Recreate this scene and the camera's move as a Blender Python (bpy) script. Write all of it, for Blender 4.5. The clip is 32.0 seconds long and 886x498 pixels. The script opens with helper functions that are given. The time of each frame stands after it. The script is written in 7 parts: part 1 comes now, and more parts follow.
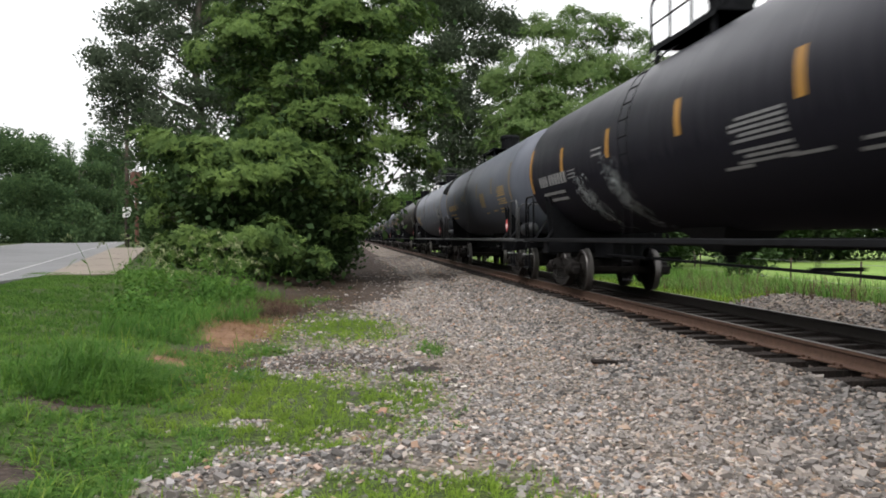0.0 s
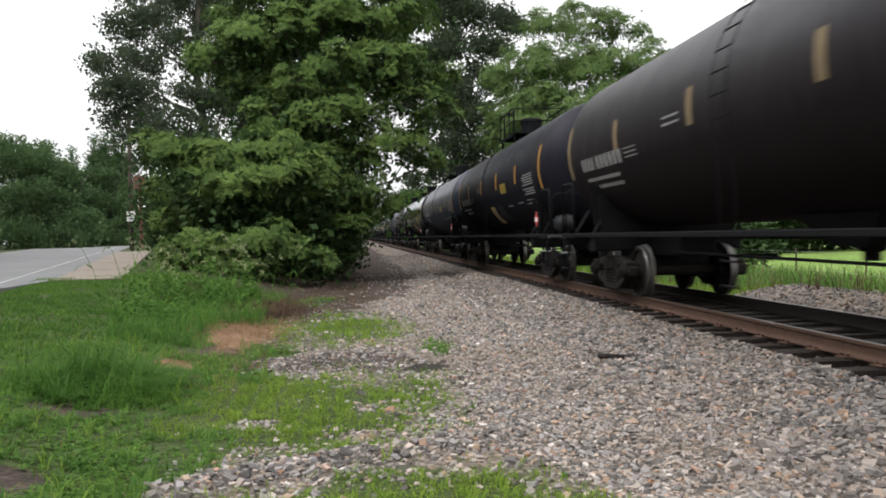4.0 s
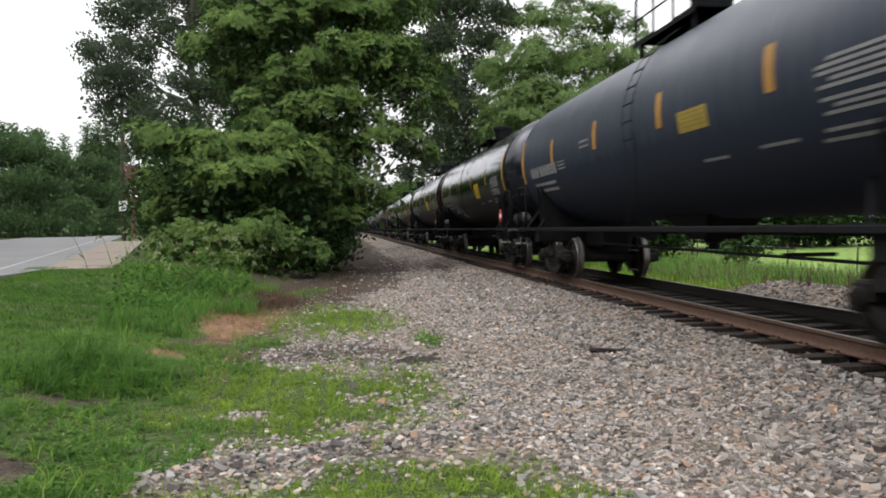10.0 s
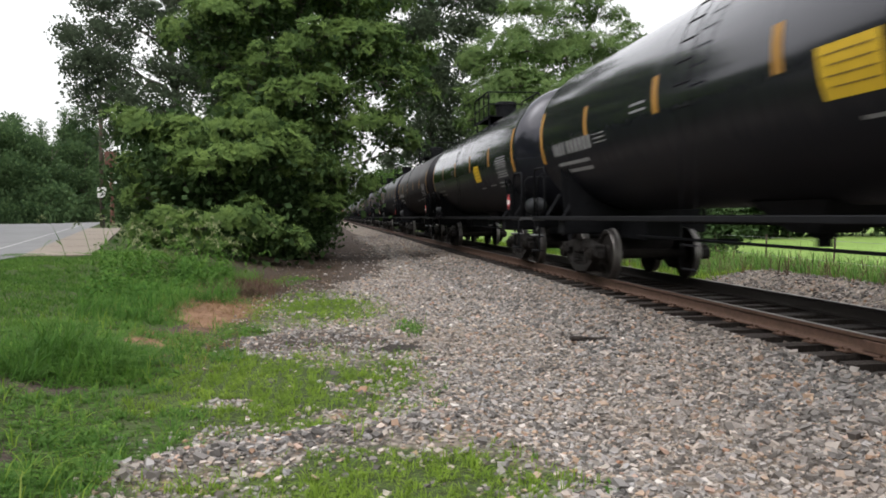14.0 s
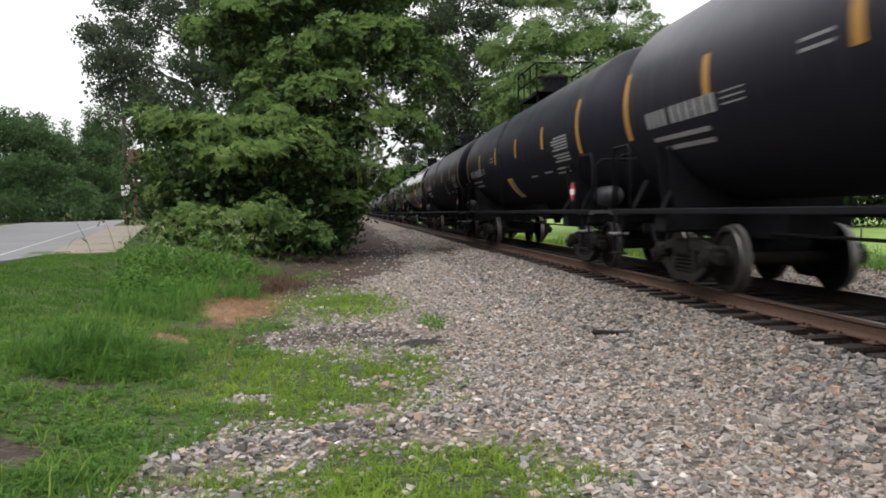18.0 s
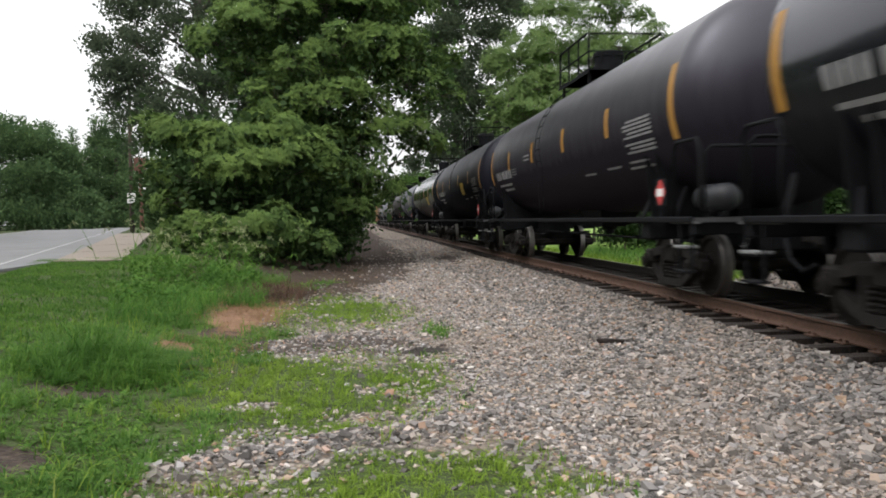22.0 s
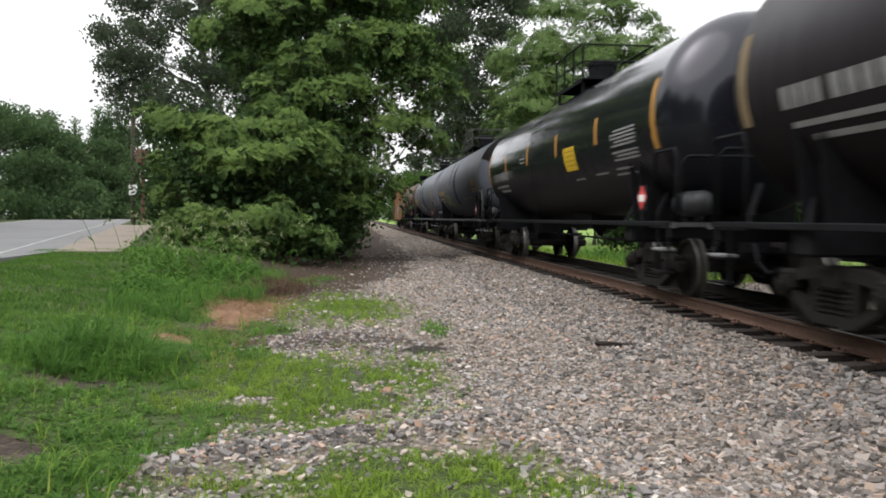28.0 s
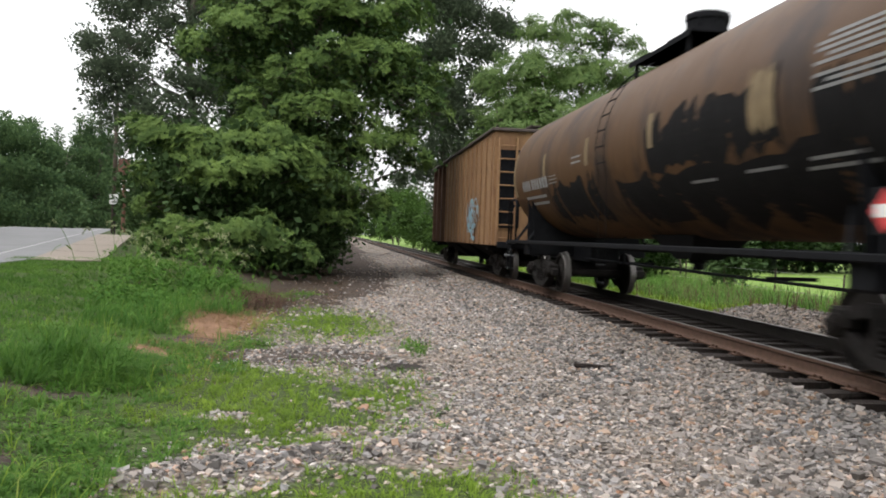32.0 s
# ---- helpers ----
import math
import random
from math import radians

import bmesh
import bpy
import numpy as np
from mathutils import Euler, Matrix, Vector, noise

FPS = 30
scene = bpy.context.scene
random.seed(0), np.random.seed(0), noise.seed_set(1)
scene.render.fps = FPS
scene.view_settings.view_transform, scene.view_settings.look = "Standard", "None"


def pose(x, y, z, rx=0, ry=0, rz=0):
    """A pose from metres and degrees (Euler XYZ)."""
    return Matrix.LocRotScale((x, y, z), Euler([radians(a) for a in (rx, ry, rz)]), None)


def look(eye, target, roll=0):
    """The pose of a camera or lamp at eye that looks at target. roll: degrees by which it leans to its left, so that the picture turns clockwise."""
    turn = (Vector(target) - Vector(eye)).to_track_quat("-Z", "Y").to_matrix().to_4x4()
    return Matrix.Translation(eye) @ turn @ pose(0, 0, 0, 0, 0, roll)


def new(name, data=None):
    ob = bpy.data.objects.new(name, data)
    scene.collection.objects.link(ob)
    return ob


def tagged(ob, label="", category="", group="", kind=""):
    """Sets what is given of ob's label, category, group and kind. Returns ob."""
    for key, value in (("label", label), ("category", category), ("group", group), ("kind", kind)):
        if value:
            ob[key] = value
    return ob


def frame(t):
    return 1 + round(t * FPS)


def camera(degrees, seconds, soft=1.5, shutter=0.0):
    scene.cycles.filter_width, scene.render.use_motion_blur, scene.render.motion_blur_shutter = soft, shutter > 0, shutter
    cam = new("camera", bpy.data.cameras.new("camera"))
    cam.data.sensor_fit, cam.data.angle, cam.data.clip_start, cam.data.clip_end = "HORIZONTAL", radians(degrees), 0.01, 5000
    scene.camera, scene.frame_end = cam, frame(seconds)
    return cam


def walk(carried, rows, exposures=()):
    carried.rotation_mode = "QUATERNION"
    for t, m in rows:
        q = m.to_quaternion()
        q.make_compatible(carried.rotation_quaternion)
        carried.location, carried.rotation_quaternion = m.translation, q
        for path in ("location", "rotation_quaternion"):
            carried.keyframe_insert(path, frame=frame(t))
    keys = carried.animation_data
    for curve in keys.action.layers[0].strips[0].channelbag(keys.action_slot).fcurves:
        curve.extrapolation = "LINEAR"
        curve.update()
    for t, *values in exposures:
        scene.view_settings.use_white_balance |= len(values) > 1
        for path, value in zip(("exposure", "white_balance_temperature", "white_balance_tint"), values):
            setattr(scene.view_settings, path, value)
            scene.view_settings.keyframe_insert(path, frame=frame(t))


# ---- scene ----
from itertools import product

LENS = 56.4
EYE = (0.0, 0.0, 1.19)
cam = camera(LENS, 32.0, soft=1.8, shutter=0.35)

# seconds, tilt, lean, turn: a hand-held camera that stays where it is
TURNS = (
    (0, 89.21, 0.24, -6.30),
    (0.5, 88.97, 0.01, -6.94),
    (1, 89.11, 0.16, -6.59),
    (1.5, 89.28, 0.43, -6.39),
    (2, 89.19, -0.09, -6.65),
    (2.5, 89.41, 0.31, -6.30),
    (4.5, 88.88, 1.50, -6.03),
    (5, 88.76, 1.38, -5.72),
    (5.5, 88.74, 1.08, -5.18),
    (6, 89.35, 0.30, -5.83),
    (6.5, 89.25, 0.26, -6.54),
    (7, 89.18, 0.23, -6.67),
    (7.5, 89.18, 0.63, -6.70),
    (8, 88.91, 0.61, -7.63),
    (8.5, 89.13, 0.43, -7.37),
    (9, 88.88, 0.47, -7.13),
    (9.5, 88.59, 0.19, -7.01),
    (10, 88.54, 0.83, -6.50),
    (10.5, 88.18, 0.67, -6.88),
    (11, 89.21, 1.04, -6.80),
    (11.5, 89.24, 1.13, -7.16),
    (12, 88.51, 1.40, -6.64),
    (12.5, 88.25, 1.17, -6.19),
    (13, 88.45, 0.71, -6.68),
    (13.5, 87.70, 0.39, -7.63),
    (14, 87.72, 0.54, -7.77),
    (14.5, 87.90, 0.69, -6.61),
    (16.5, 87.77, 1.11, -6.23),
    (17, 87.53, 0.91, -6.11),
    (17.5, 87.57, 0.92, -6.12),
    (18, 87.36, 1.10, -6.32),
    (18.5, 87.54, 0.90, -6.12),
    (19, 87.11, 1.22, -6.62),
    (19.5, 86.86, 0.86, -6.62),
    (20, 87.44, 0.77, -6.20),
    (20.5, 87.80, 0.95, -6.27),
    (21, 87.93, 1.22, -6.09),
    (21.5, 88.06, 1.09, -5.93),
    (22, 87.93, 1.02, -5.99),
    (22.5, 87.79, 0.75, -6.50),
    (23, 88.20, 0.77, -6.64),
    (23.5, 87.48, 0.61, -7.64),
    (24, 87.60, 0.52, -7.38),
    (24.5, 86.82, 0.37, -7.39),
    (25, 87.28, -0.09, -7.28),
    (25.5, 87.08, 0.17, -6.78),
    (26, 87.44, -0.10, -6.30),
    (26.5, 87.17, -0.12, -6.09),
    (28.5, 88.00, -0.52, -5.82),
    (29, 88.01, -0.76, -5.74),
    (29.5, 88.48, -0.72, -5.59),
    (30, 89.23, -0.43, -5.24),
    (30.5, 88.04, 0.09, -5.11),
    (31, 88.43, -0.41, -5.59),
    (31.5, 88.83, -0.89, -6.14),
    (32, 89.14, -1.85, -7.15),
)
walk(cam, [(t, pose(*EYE, a, b, c)) for t, a, b, c in TURNS], exposures=((0, 0.08), (18, 0.1), (27, 0.12), (31, 0.2), (32, 0.2)))

# ---- light: a bright, evenly overcast summer day ----
world = bpy.data.worlds.new("sky")
scene.world = world
world.use_nodes = True
wn = world.node_tree
wn.nodes.clear()
sky = wn.nodes.new("ShaderNodeTexSky")
sky.sky_type, sky.sun_disc = "NISHITA", False
sky.sun_elevation, sky.sun_rotation = radians(58), radians(250)
sky.air_density, sky.dust_density, sky.ozone_density = 1.0, 6.0, 1.0
veil = wn.nodes.new("ShaderNodeHueSaturation")
veil.inputs["Saturation"].default_value = 0.12
veil.inputs["Value"].default_value = 1.9
bg = wn.nodes.new("ShaderNodeBackground")
bg.inputs["Strength"].default_value = 0.14
wo = wn.nodes.new("ShaderNodeOutputWorld")
wn.links.new(sky.outputs["Color"], veil.inputs["Color"])
cloud = wn.nodes.new("ShaderNodeMix")
cloud.data_type = "RGBA"
cloud.inputs[0].default_value = 0.72
cloud.inputs[7].default_value = (8.3, 8.35, 8.45, 1)
wn.links.new(veil.outputs["Color"], cloud.inputs[6])
# an overcast sky is about twice as bright overhead as at the horizon
where = wn.nodes.new("ShaderNodeTexCoord")
axes = wn.nodes.new("ShaderNodeSeparateXYZ")
rise = wn.nodes.new("ShaderNodeMapRange")
rise.inputs["To Min"].default_value, rise.inputs["To Max"].default_value = 0.96, 1.6
lift = wn.nodes.new("ShaderNodeVectorMath")
lift.operation = "SCALE"
wn.links.new(where.outputs["Generated"], axes.inputs[0])
wn.links.new(axes.outputs["Z"], rise.inputs["Value"])
wn.links.new(cloud.outputs[2], lift.inputs[0])
wn.links.new(rise.outputs["Result"], lift.inputs["Scale"])
wn.links.new(lift.outputs["Vector"], bg.inputs["Color"])
wn.links.new(bg.outputs["Background"], wo.inputs["Surface"])

sun_lamp = bpy.data.lights.new("sun", "SUN")
sun_lamp.energy, sun_lamp.angle, sun_lamp.color = 0.7, radians(50), (1.0, 0.96, 0.9)
sun = new("sun", sun_lamp)
sun.matrix_world = look((-40, -30, 80), (0, 20, 0))


# ---- materials ----
class Nodes:
    """Short hand for a node material."""

    def __init__(self, name, roughness=0.8, metallic=0.0, specular=0.5):
        self.mat = bpy.data.materials.new(name)
        self.mat.use_nodes = True
        self.tree = self.mat.node_tree
        self.tree.nodes.clear()
        self.out = self.add("ShaderNodeOutputMaterial")
        self.bsdf = self.add("ShaderNodeBsdfPrincipled")
        self.bsdf.inputs["Roughness"].default_value = roughness
        self.bsdf.inputs["Metallic"].default_value = metallic
        self.bsdf.inputs["Specular IOR Level"].default_value = specular
        self.link(self.bsdf.outputs[0], self.out.inputs["Surface"])

    def add(self, kind, **values):
        n = self.tree.nodes.new(kind)
        for key, v in values.items():
            n.inputs[key].default_value = v
        return n

    def link(self, a, b):
        self.tree.links.new(a, b)

    def coords(self, scale=(1, 1, 1), world_space=False):
        if world_space:
            src = self.add("ShaderNodeNewGeometry").outputs["Position"]
        else:
            src = self.add("ShaderNodeTexCoord").outputs["Object"]
        m = self.add("ShaderNodeMapping")
        m.inputs["Scale"].default_value = scale
        self.link(src, m.inputs["Vector"])
        return m.outputs["Vector"]

    def noise(self, scale, detail=4.0, vec=None, rough=0.6):
        n = self.add("ShaderNodeTexNoise", Scale=scale, Detail=detail, Roughness=rough)
        if vec:
            self.link(vec, n.inputs["Vector"])
        return n.outputs["Fac"]

    def ramp(self, fac, stops):
        r = self.add("ShaderNodeValToRGB")
        e = r.color_ramp.elements
        while len(e) < len(stops):
            e.new(0.5)
        for el, (pos, col) in zip(e, stops):
            el.position = pos
            el.color = (*col, 1) if len(col) == 3 else col
        self.link(fac, r.inputs["Fac"])
        return r.outputs["Color"]

    def mix(self, fac, a, b, blend="MIX"):
        m = self.add("ShaderNodeMix")
        m.data_type, m.blend_type = "RGBA", blend
        for v, key in ((fac, 0), (a, 6), (b, 7)):
            if hasattr(v, "is_linked"):
                self.link(v, m.inputs[key])
            elif key:
                m.inputs[key].default_value = (*v, 1)
            else:
                m.inputs[key].default_value = v
        return m.outputs[2]

    def math(self, op, a, b=0.0):
        m = self.add("ShaderNodeMath")
        m.operation = op
        for v, i in ((a, 0), (b, 1)):
            if hasattr(v, "is_linked"):
                self.link(v, m.inputs[i])
            else:
                m.inputs[i].default_value = v
        return m.outputs[0]

    def bump(self, height, strength=0.3, distance=0.02):
        b = self.add("ShaderNodeBump", Strength=strength, Distance=distance)
        self.link(height, b.inputs["Height"])
        self.link(b.outputs[0], self.bsdf.inputs["Normal"])

    def color(self, c):
        if hasattr(c, "is_linked"):
            self.link(c, self.bsdf.inputs["Base Color"])
        else:
            self.bsdf.inputs["Base Color"].default_value = (*c, 1)
        return self

    def rough(self, r):
        self.link(r, self.bsdf.inputs["Roughness"])


def plain(name, color, roughness=0.6, metallic=0.0, vary=0.25, scale=6.0, bump=0.0, spec=0.5):
    """A painted or bare surface with two scales of unevenness."""
    n = Nodes(name, roughness, metallic, spec)
    v = n.coords()
    a = n.noise(scale, 5, v)
    b = n.noise(scale * 9, 3, v)
    lo = tuple(c * (1 - vary) for c in color)
    hi = tuple(min(1, c * (1 + vary)) for c in color)
    col = n.ramp(n.math("ADD", n.math("MULTIPLY", a, 0.7), n.math("MULTIPLY", b, 0.3)), ((0.3, lo), (0.7, hi)))
    n.color(col)
    if bump:
        n.bump(b, bump, 0.01)
    return n.mat


def leaf_material(name, dark, light, yellow=None, translucent=0.35, speckle=1.0):
    n = Nodes(name, 0.7, 0, 0.1)
    g = n.add("ShaderNodeNewGeometry")
    pick = n.math("ADD", n.math("MULTIPLY", g.outputs["Random Per Island"], speckle), 0.6 * (1 - speckle))
    col = n.ramp(pick, ((0.0, dark), (0.55, tuple((a + b) / 2 for a, b in zip(dark, light))), (0.95, light), (1.0, yellow or light)))
    big = n.noise(0.35, 2, n.coords((1, 1, 1), True))
    col = n.mix(n.ramp(big, ((0.35, (0, 0, 0)), (0.7, (0.5, 0.5, 0.5)))), col, light)
    mid = n.noise(1.7, 3, n.coords((1, 1, 1), True))
    col = n.mix(n.ramp(mid, ((0.42, (0.55, 0.55, 0.55)), (0.62, (0, 0, 0)))), col, dark)
    n.color(col)
    tr = n.add("ShaderNodeBsdfTranslucent")
    n.link(col, tr.inputs["Color"])
    m = n.add("ShaderNodeMixShader", Fac=translucent)
    n.link(n.bsdf.outputs[0], m.inputs[1])
    n.link(tr.outputs[0], m.inputs[2])
    n.link(m.outputs[0], n.out.inputs["Surface"])
    return n.mat


def bark_material(name, dark, light):
    n = Nodes(name, 0.9)
    v = n.coords((6, 6, 1))
    a = n.noise(4, 6, v)
    n.color(n.ramp(a, ((0.3, dark), (0.75, light))))
    n.bump(a, 0.7, 0.03)
    return n.mat


def tank_material(name, base, gloss, dust=0.3, rust=0.0, streak=0.5, spec=0.3, grime=1.0, coat=0.0):
    """Painted tank steel: dust film on the upper half, vertical streaks, road grime and deepened shade below, rust
    where it is old.
    """
    n = Nodes(name, gloss, 0.0, spec)
    v = n.coords()
    st = n.noise(2.2, 6, n.coords((1.0, 6.0, 0.35)))
    cl = n.noise(0.7, 4, v)
    fine = n.noise(45, 3, v)
    dusty = tuple(c * 1.3 + d for c, d in zip(base, (0.006, 0.006, 0.0075)))
    col = n.mix(n.math("MULTIPLY", n.ramp(st, ((0.42, (0, 0, 0)), (0.75, (1, 1, 1)))), dust * streak), base, dusty)
    col = n.mix(n.math("MULTIPLY", n.ramp(cl, ((0.35, (0, 0, 0)), (0.75, (1, 1, 1)))), dust), col, dusty)
    n.bsdf.inputs["Specular Tint"].default_value = (0.88, 0.88, 1.0, 1)
    n.bsdf.inputs["Coat Tint"].default_value = (0.95, 0.94, 1.0, 1)
    n.bsdf.inputs["Coat Roughness"].default_value = 0.1
    sep = n.add("ShaderNodeSeparateXYZ")
    n.link(v, sep.inputs[0])
    low = n.math("MULTIPLY", n.ramp(n.math("ADD", n.math("MULTIPLY", sep.outputs[2], 0.2), n.math("MULTIPLY", n.noise(1.6, 5, v), 0.25)),
                                    ((0.38, (1, 1, 1)), (0.68, (0, 0, 0)))), 0.85)
    col = n.mix(low, col, tuple(c * 0.9 + 0.003 for c in base))
    if rust:
        r = n.noise(0.55, 7, n.coords((1, 1.2, 0.8)), 0.65)
        col = n.mix(n.ramp(r, ((0.50 - rust * 0.2, (0, 0, 0)), (0.60 - rust * 0.15, (1, 1, 1)))), col, (0.09, 0.053, 0.03))
        r2 = n.noise(3.0, 6, n.coords((1, 2.5, 0.5)), 0.7)
        col = n.mix(n.ramp(r2, ((0.56, (0, 0, 0)), (0.70, (0.6, 0.6, 0.6)))), col, (0.14, 0.08, 0.042))
    n.color(col)
    # road grime dulls the lower half of the shell; its lost shine also paints shade there
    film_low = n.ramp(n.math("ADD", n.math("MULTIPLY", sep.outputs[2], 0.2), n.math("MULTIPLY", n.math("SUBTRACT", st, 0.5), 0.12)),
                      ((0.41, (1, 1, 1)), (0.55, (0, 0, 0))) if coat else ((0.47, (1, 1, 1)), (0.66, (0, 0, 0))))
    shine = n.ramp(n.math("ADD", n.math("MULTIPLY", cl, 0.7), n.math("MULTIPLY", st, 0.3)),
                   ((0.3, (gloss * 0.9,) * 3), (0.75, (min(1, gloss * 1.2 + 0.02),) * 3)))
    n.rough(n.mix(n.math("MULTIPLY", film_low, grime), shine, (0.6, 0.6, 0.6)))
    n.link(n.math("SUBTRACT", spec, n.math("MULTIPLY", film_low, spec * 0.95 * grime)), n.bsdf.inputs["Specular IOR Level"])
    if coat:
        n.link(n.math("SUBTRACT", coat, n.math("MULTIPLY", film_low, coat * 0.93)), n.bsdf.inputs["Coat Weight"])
    n.bump(fine, 0.03, 0.002)
    return n.mat


def ground_material():
    """Crushed stone, clay and turf, by the plan's own coverage layers."""
    n = Nodes("ground_cover", 0.92, 0, 0.25)
    v = n.coords((1, 1, 1), True)

    def layer(name):
        a = n.add("ShaderNodeAttribute")
        a.attribute_name = name
        return a.outputs["Fac"]

    vor = n.add("ShaderNodeTexVoronoi", Scale=19.0, Randomness=1.0)
    n.link(v, vor.inputs["Vector"])
    cell = n.add("ShaderNodeSeparateColor")
    n.link(vor.outputs["Color"], cell.inputs[0])
    stone = n.ramp(cell.outputs[0], ((0.0, (0.07, 0.065, 0.06)), (0.3, (0.17, 0.15, 0.135)), (0.55, (0.27, 0.24, 0.215)),
                                     (0.8, (0.34, 0.29, 0.245)), (0.93, (0.31, 0.205, 0.14)), (1.0, (0.48, 0.445, 0.41))))
    edge = n.ramp(vor.outputs["Distance"], ((0.2, (1, 1, 1)), (0.7, (0.2, 0.19, 0.18))))
    stone = n.mix(0.8, stone, n.mix(1.0, stone, edge, "MULTIPLY"))
    tone = n.noise(0.5, 4, v)
    stone = n.mix(n.ramp(tone, ((0.4, (0, 0, 0)), (0.75, (0.45, 0.45, 0.45)))), stone, (0.27, 0.21, 0.16))
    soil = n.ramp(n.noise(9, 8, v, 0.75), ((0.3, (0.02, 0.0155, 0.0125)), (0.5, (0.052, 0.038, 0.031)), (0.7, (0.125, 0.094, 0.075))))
    clay = n.ramp(n.noise(7, 7, v, 0.7), ((0.25, (0.09, 0.05, 0.032)), (0.55, (0.22, 0.125, 0.075)), (0.8, (0.32, 0.215, 0.14))))
    turf = n.ramp(n.noise(14, 7, v, 0.75), ((0.3, (0.035, 0.027, 0.016)), (0.48, (0.042, 0.058, 0.018)), (0.62, (0.058, 0.092, 0.022)), (0.75, (0.09, 0.12, 0.034))))
    field = n.ramp(n.noise(0.25, 6, v, 0.7), ((0.3, (0.13, 0.21, 0.045)), (0.7, (0.20, 0.30, 0.07))))
    rough_break = n.noise(11, 5, v)

    def soft(mask, a, b):
        f = n.math("ADD", mask, n.math("MULTIPLY", n.math("SUBTRACT", rough_break, 0.5), 0.5))
        return n.ramp(f, ((0.42, (0, 0, 0)), (0.58, (1, 1, 1))))

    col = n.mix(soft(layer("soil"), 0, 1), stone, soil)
    col = n.mix(soft(layer("clay"), 0, 1), col, clay)
    col = n.mix(soft(layer("turf"), 0, 1), col, turf)
    col = n.mix(soft(layer("meadow"), 0, 1), col, field)
    # oil stain; between the rails also the train's shade, put into the colour
    col = n.mix(n.math("MULTIPLY", layer("oil_shade"), 0.9), col, (0.02, 0.017, 0.015))
    n.color(col)
    h = n.math("ADD", n.math("MULTIPLY", vor.outputs["Distance"], -0.8), n.math("MULTIPLY", rough_break, 0.5))
    n.bump(h, 0.8, 0.03)
    return n.mat


def asphalt_material():
    n = Nodes("asphalt", 0.85)
    v = n.coords((1, 1, 1), True)
    f = n.noise(60, 4, v)
    b = n.noise(0.6, 5, v)
    c = n.ramp(n.math("ADD", n.math("MULTIPLY", f, 0.4), n.math("MULTIPLY", b, 0.6)), ((0.3, (0.125, 0.125, 0.13)), (0.7, (0.20, 0.20, 0.205))))
    n.color(c)
    n.bump(f, 0.4, 0.01)
    return n.mat


def stone_material(name, stops):
    n = Nodes(name, 0.85, 0, 0.3)
    g = n.add("ShaderNodeNewGeometry")
    c = n.ramp(g.outputs["Random Per Island"], stops)
    v = n.coords((1, 1, 1), True)
    c = n.mix(n.math("MULTIPLY", n.noise(60, 3, v), 0.4), c, (0.13, 0.112, 0.095))
    c = n.mix(n.ramp(n.noise(0.55, 5, v, 0.65), ((0.42, (0, 0, 0)), (0.7, (0.4, 0.4, 0.4)))), c, (0.235, 0.185, 0.15))
    n.color(c)
    n.bump(n.noise(120, 3, v), 0.4, 0.004)
    return n.mat


GROUND = ground_material()
ASPHALT = asphalt_material()
CONCRETE = plain("worn_concrete", (0.225, 0.188, 0.155), 0.9, 0, 0.2, 0.7, 0.3)
LINE_PAINT = plain("road_paint", (0.45, 0.45, 0.44), 0.7, 0, 0.12, 4)
STONE = stone_material("ballast_stone", ((0.0, (0.06, 0.06, 0.062)), (0.2, (0.165, 0.152, 0.146)), (0.4, (0.29, 0.28, 0.278)), (0.6, (0.43, 0.372, 0.325)), (0.74, (0.35, 0.345, 0.355)),
                                         (0.86, (0.41, 0.275, 0.18)), (0.94, (0.66, 0.62, 0.585)), (1.0, (0.37, 0.19, 0.12))))
STONE_DARK = stone_material("fresh_ballast_stone", ((0.0, (0.045, 0.045, 0.046)), (0.3, (0.115, 0.110, 0.110)), (0.6, (0.215, 0.20, 0.195)), (0.85, (0.35, 0.31, 0.28)), (1.0, (0.27, 0.155, 0.095))))
# oil, and the shade under the train put into the stone's colour
STONE_OIL_SHADE = stone_material("oil_and_shade_track_stone", ((0.0, (0.010, 0.009, 0.008)), (0.6, (0.03, 0.026, 0.023)), (1.0, (0.07, 0.058, 0.05))))
TIE_WOOD = bark_material("creosoted_oak", (0.007, 0.005, 0.0045), (0.032, 0.021, 0.016))
# far rail coloured near black to stand for the train's shade on it
RAIL_SHADED = plain("shade_dark_rail_steel", (0.016, 0.012, 0.010), 0.7, 0.1, 0.35, 12, 0.2)
RAIL_RUST = plain("rusted_rail_steel", (0.09, 0.05, 0.034), 0.75, 0.2, 0.35, 12, 0.2)
RAIL_SHINE = plain("polished_rail_head", (0.17, 0.155, 0.15), 0.42, 1.0, 0.15, 20)
BLACK_STEEL = plain("grimy_black_steel", (0.0095, 0.0098, 0.0115), 0.75, 0.0, 0.4, 5, 0.15, 0.08)
TRUCK_STEEL = plain("dusty_cast_steel", (0.013, 0.011, 0.0105), 0.8, 0.0, 0.45, 7, 0.3, 0.25)
WHEEL_STEEL = plain("wheel_steel", (0.014, 0.0118, 0.0108), 0.85, 0.0, 0.4, 6, 0.1, 0.15)
TREAD_STEEL = plain("worn_wheel_rim", (0.15, 0.14, 0.135), 0.42, 0.8, 0.2, 9)
GREY_STEEL = plain("grey_painted_steel", (0.05, 0.05, 0.054), 0.6, 0.0, 0.3, 5, 0.1)
RESERVOIR_PAINT = plain("worn_black_reservoir_paint", (0.022, 0.023, 0.027), 0.5, 0.0, 0.35, 5, 0.1, 0.4)
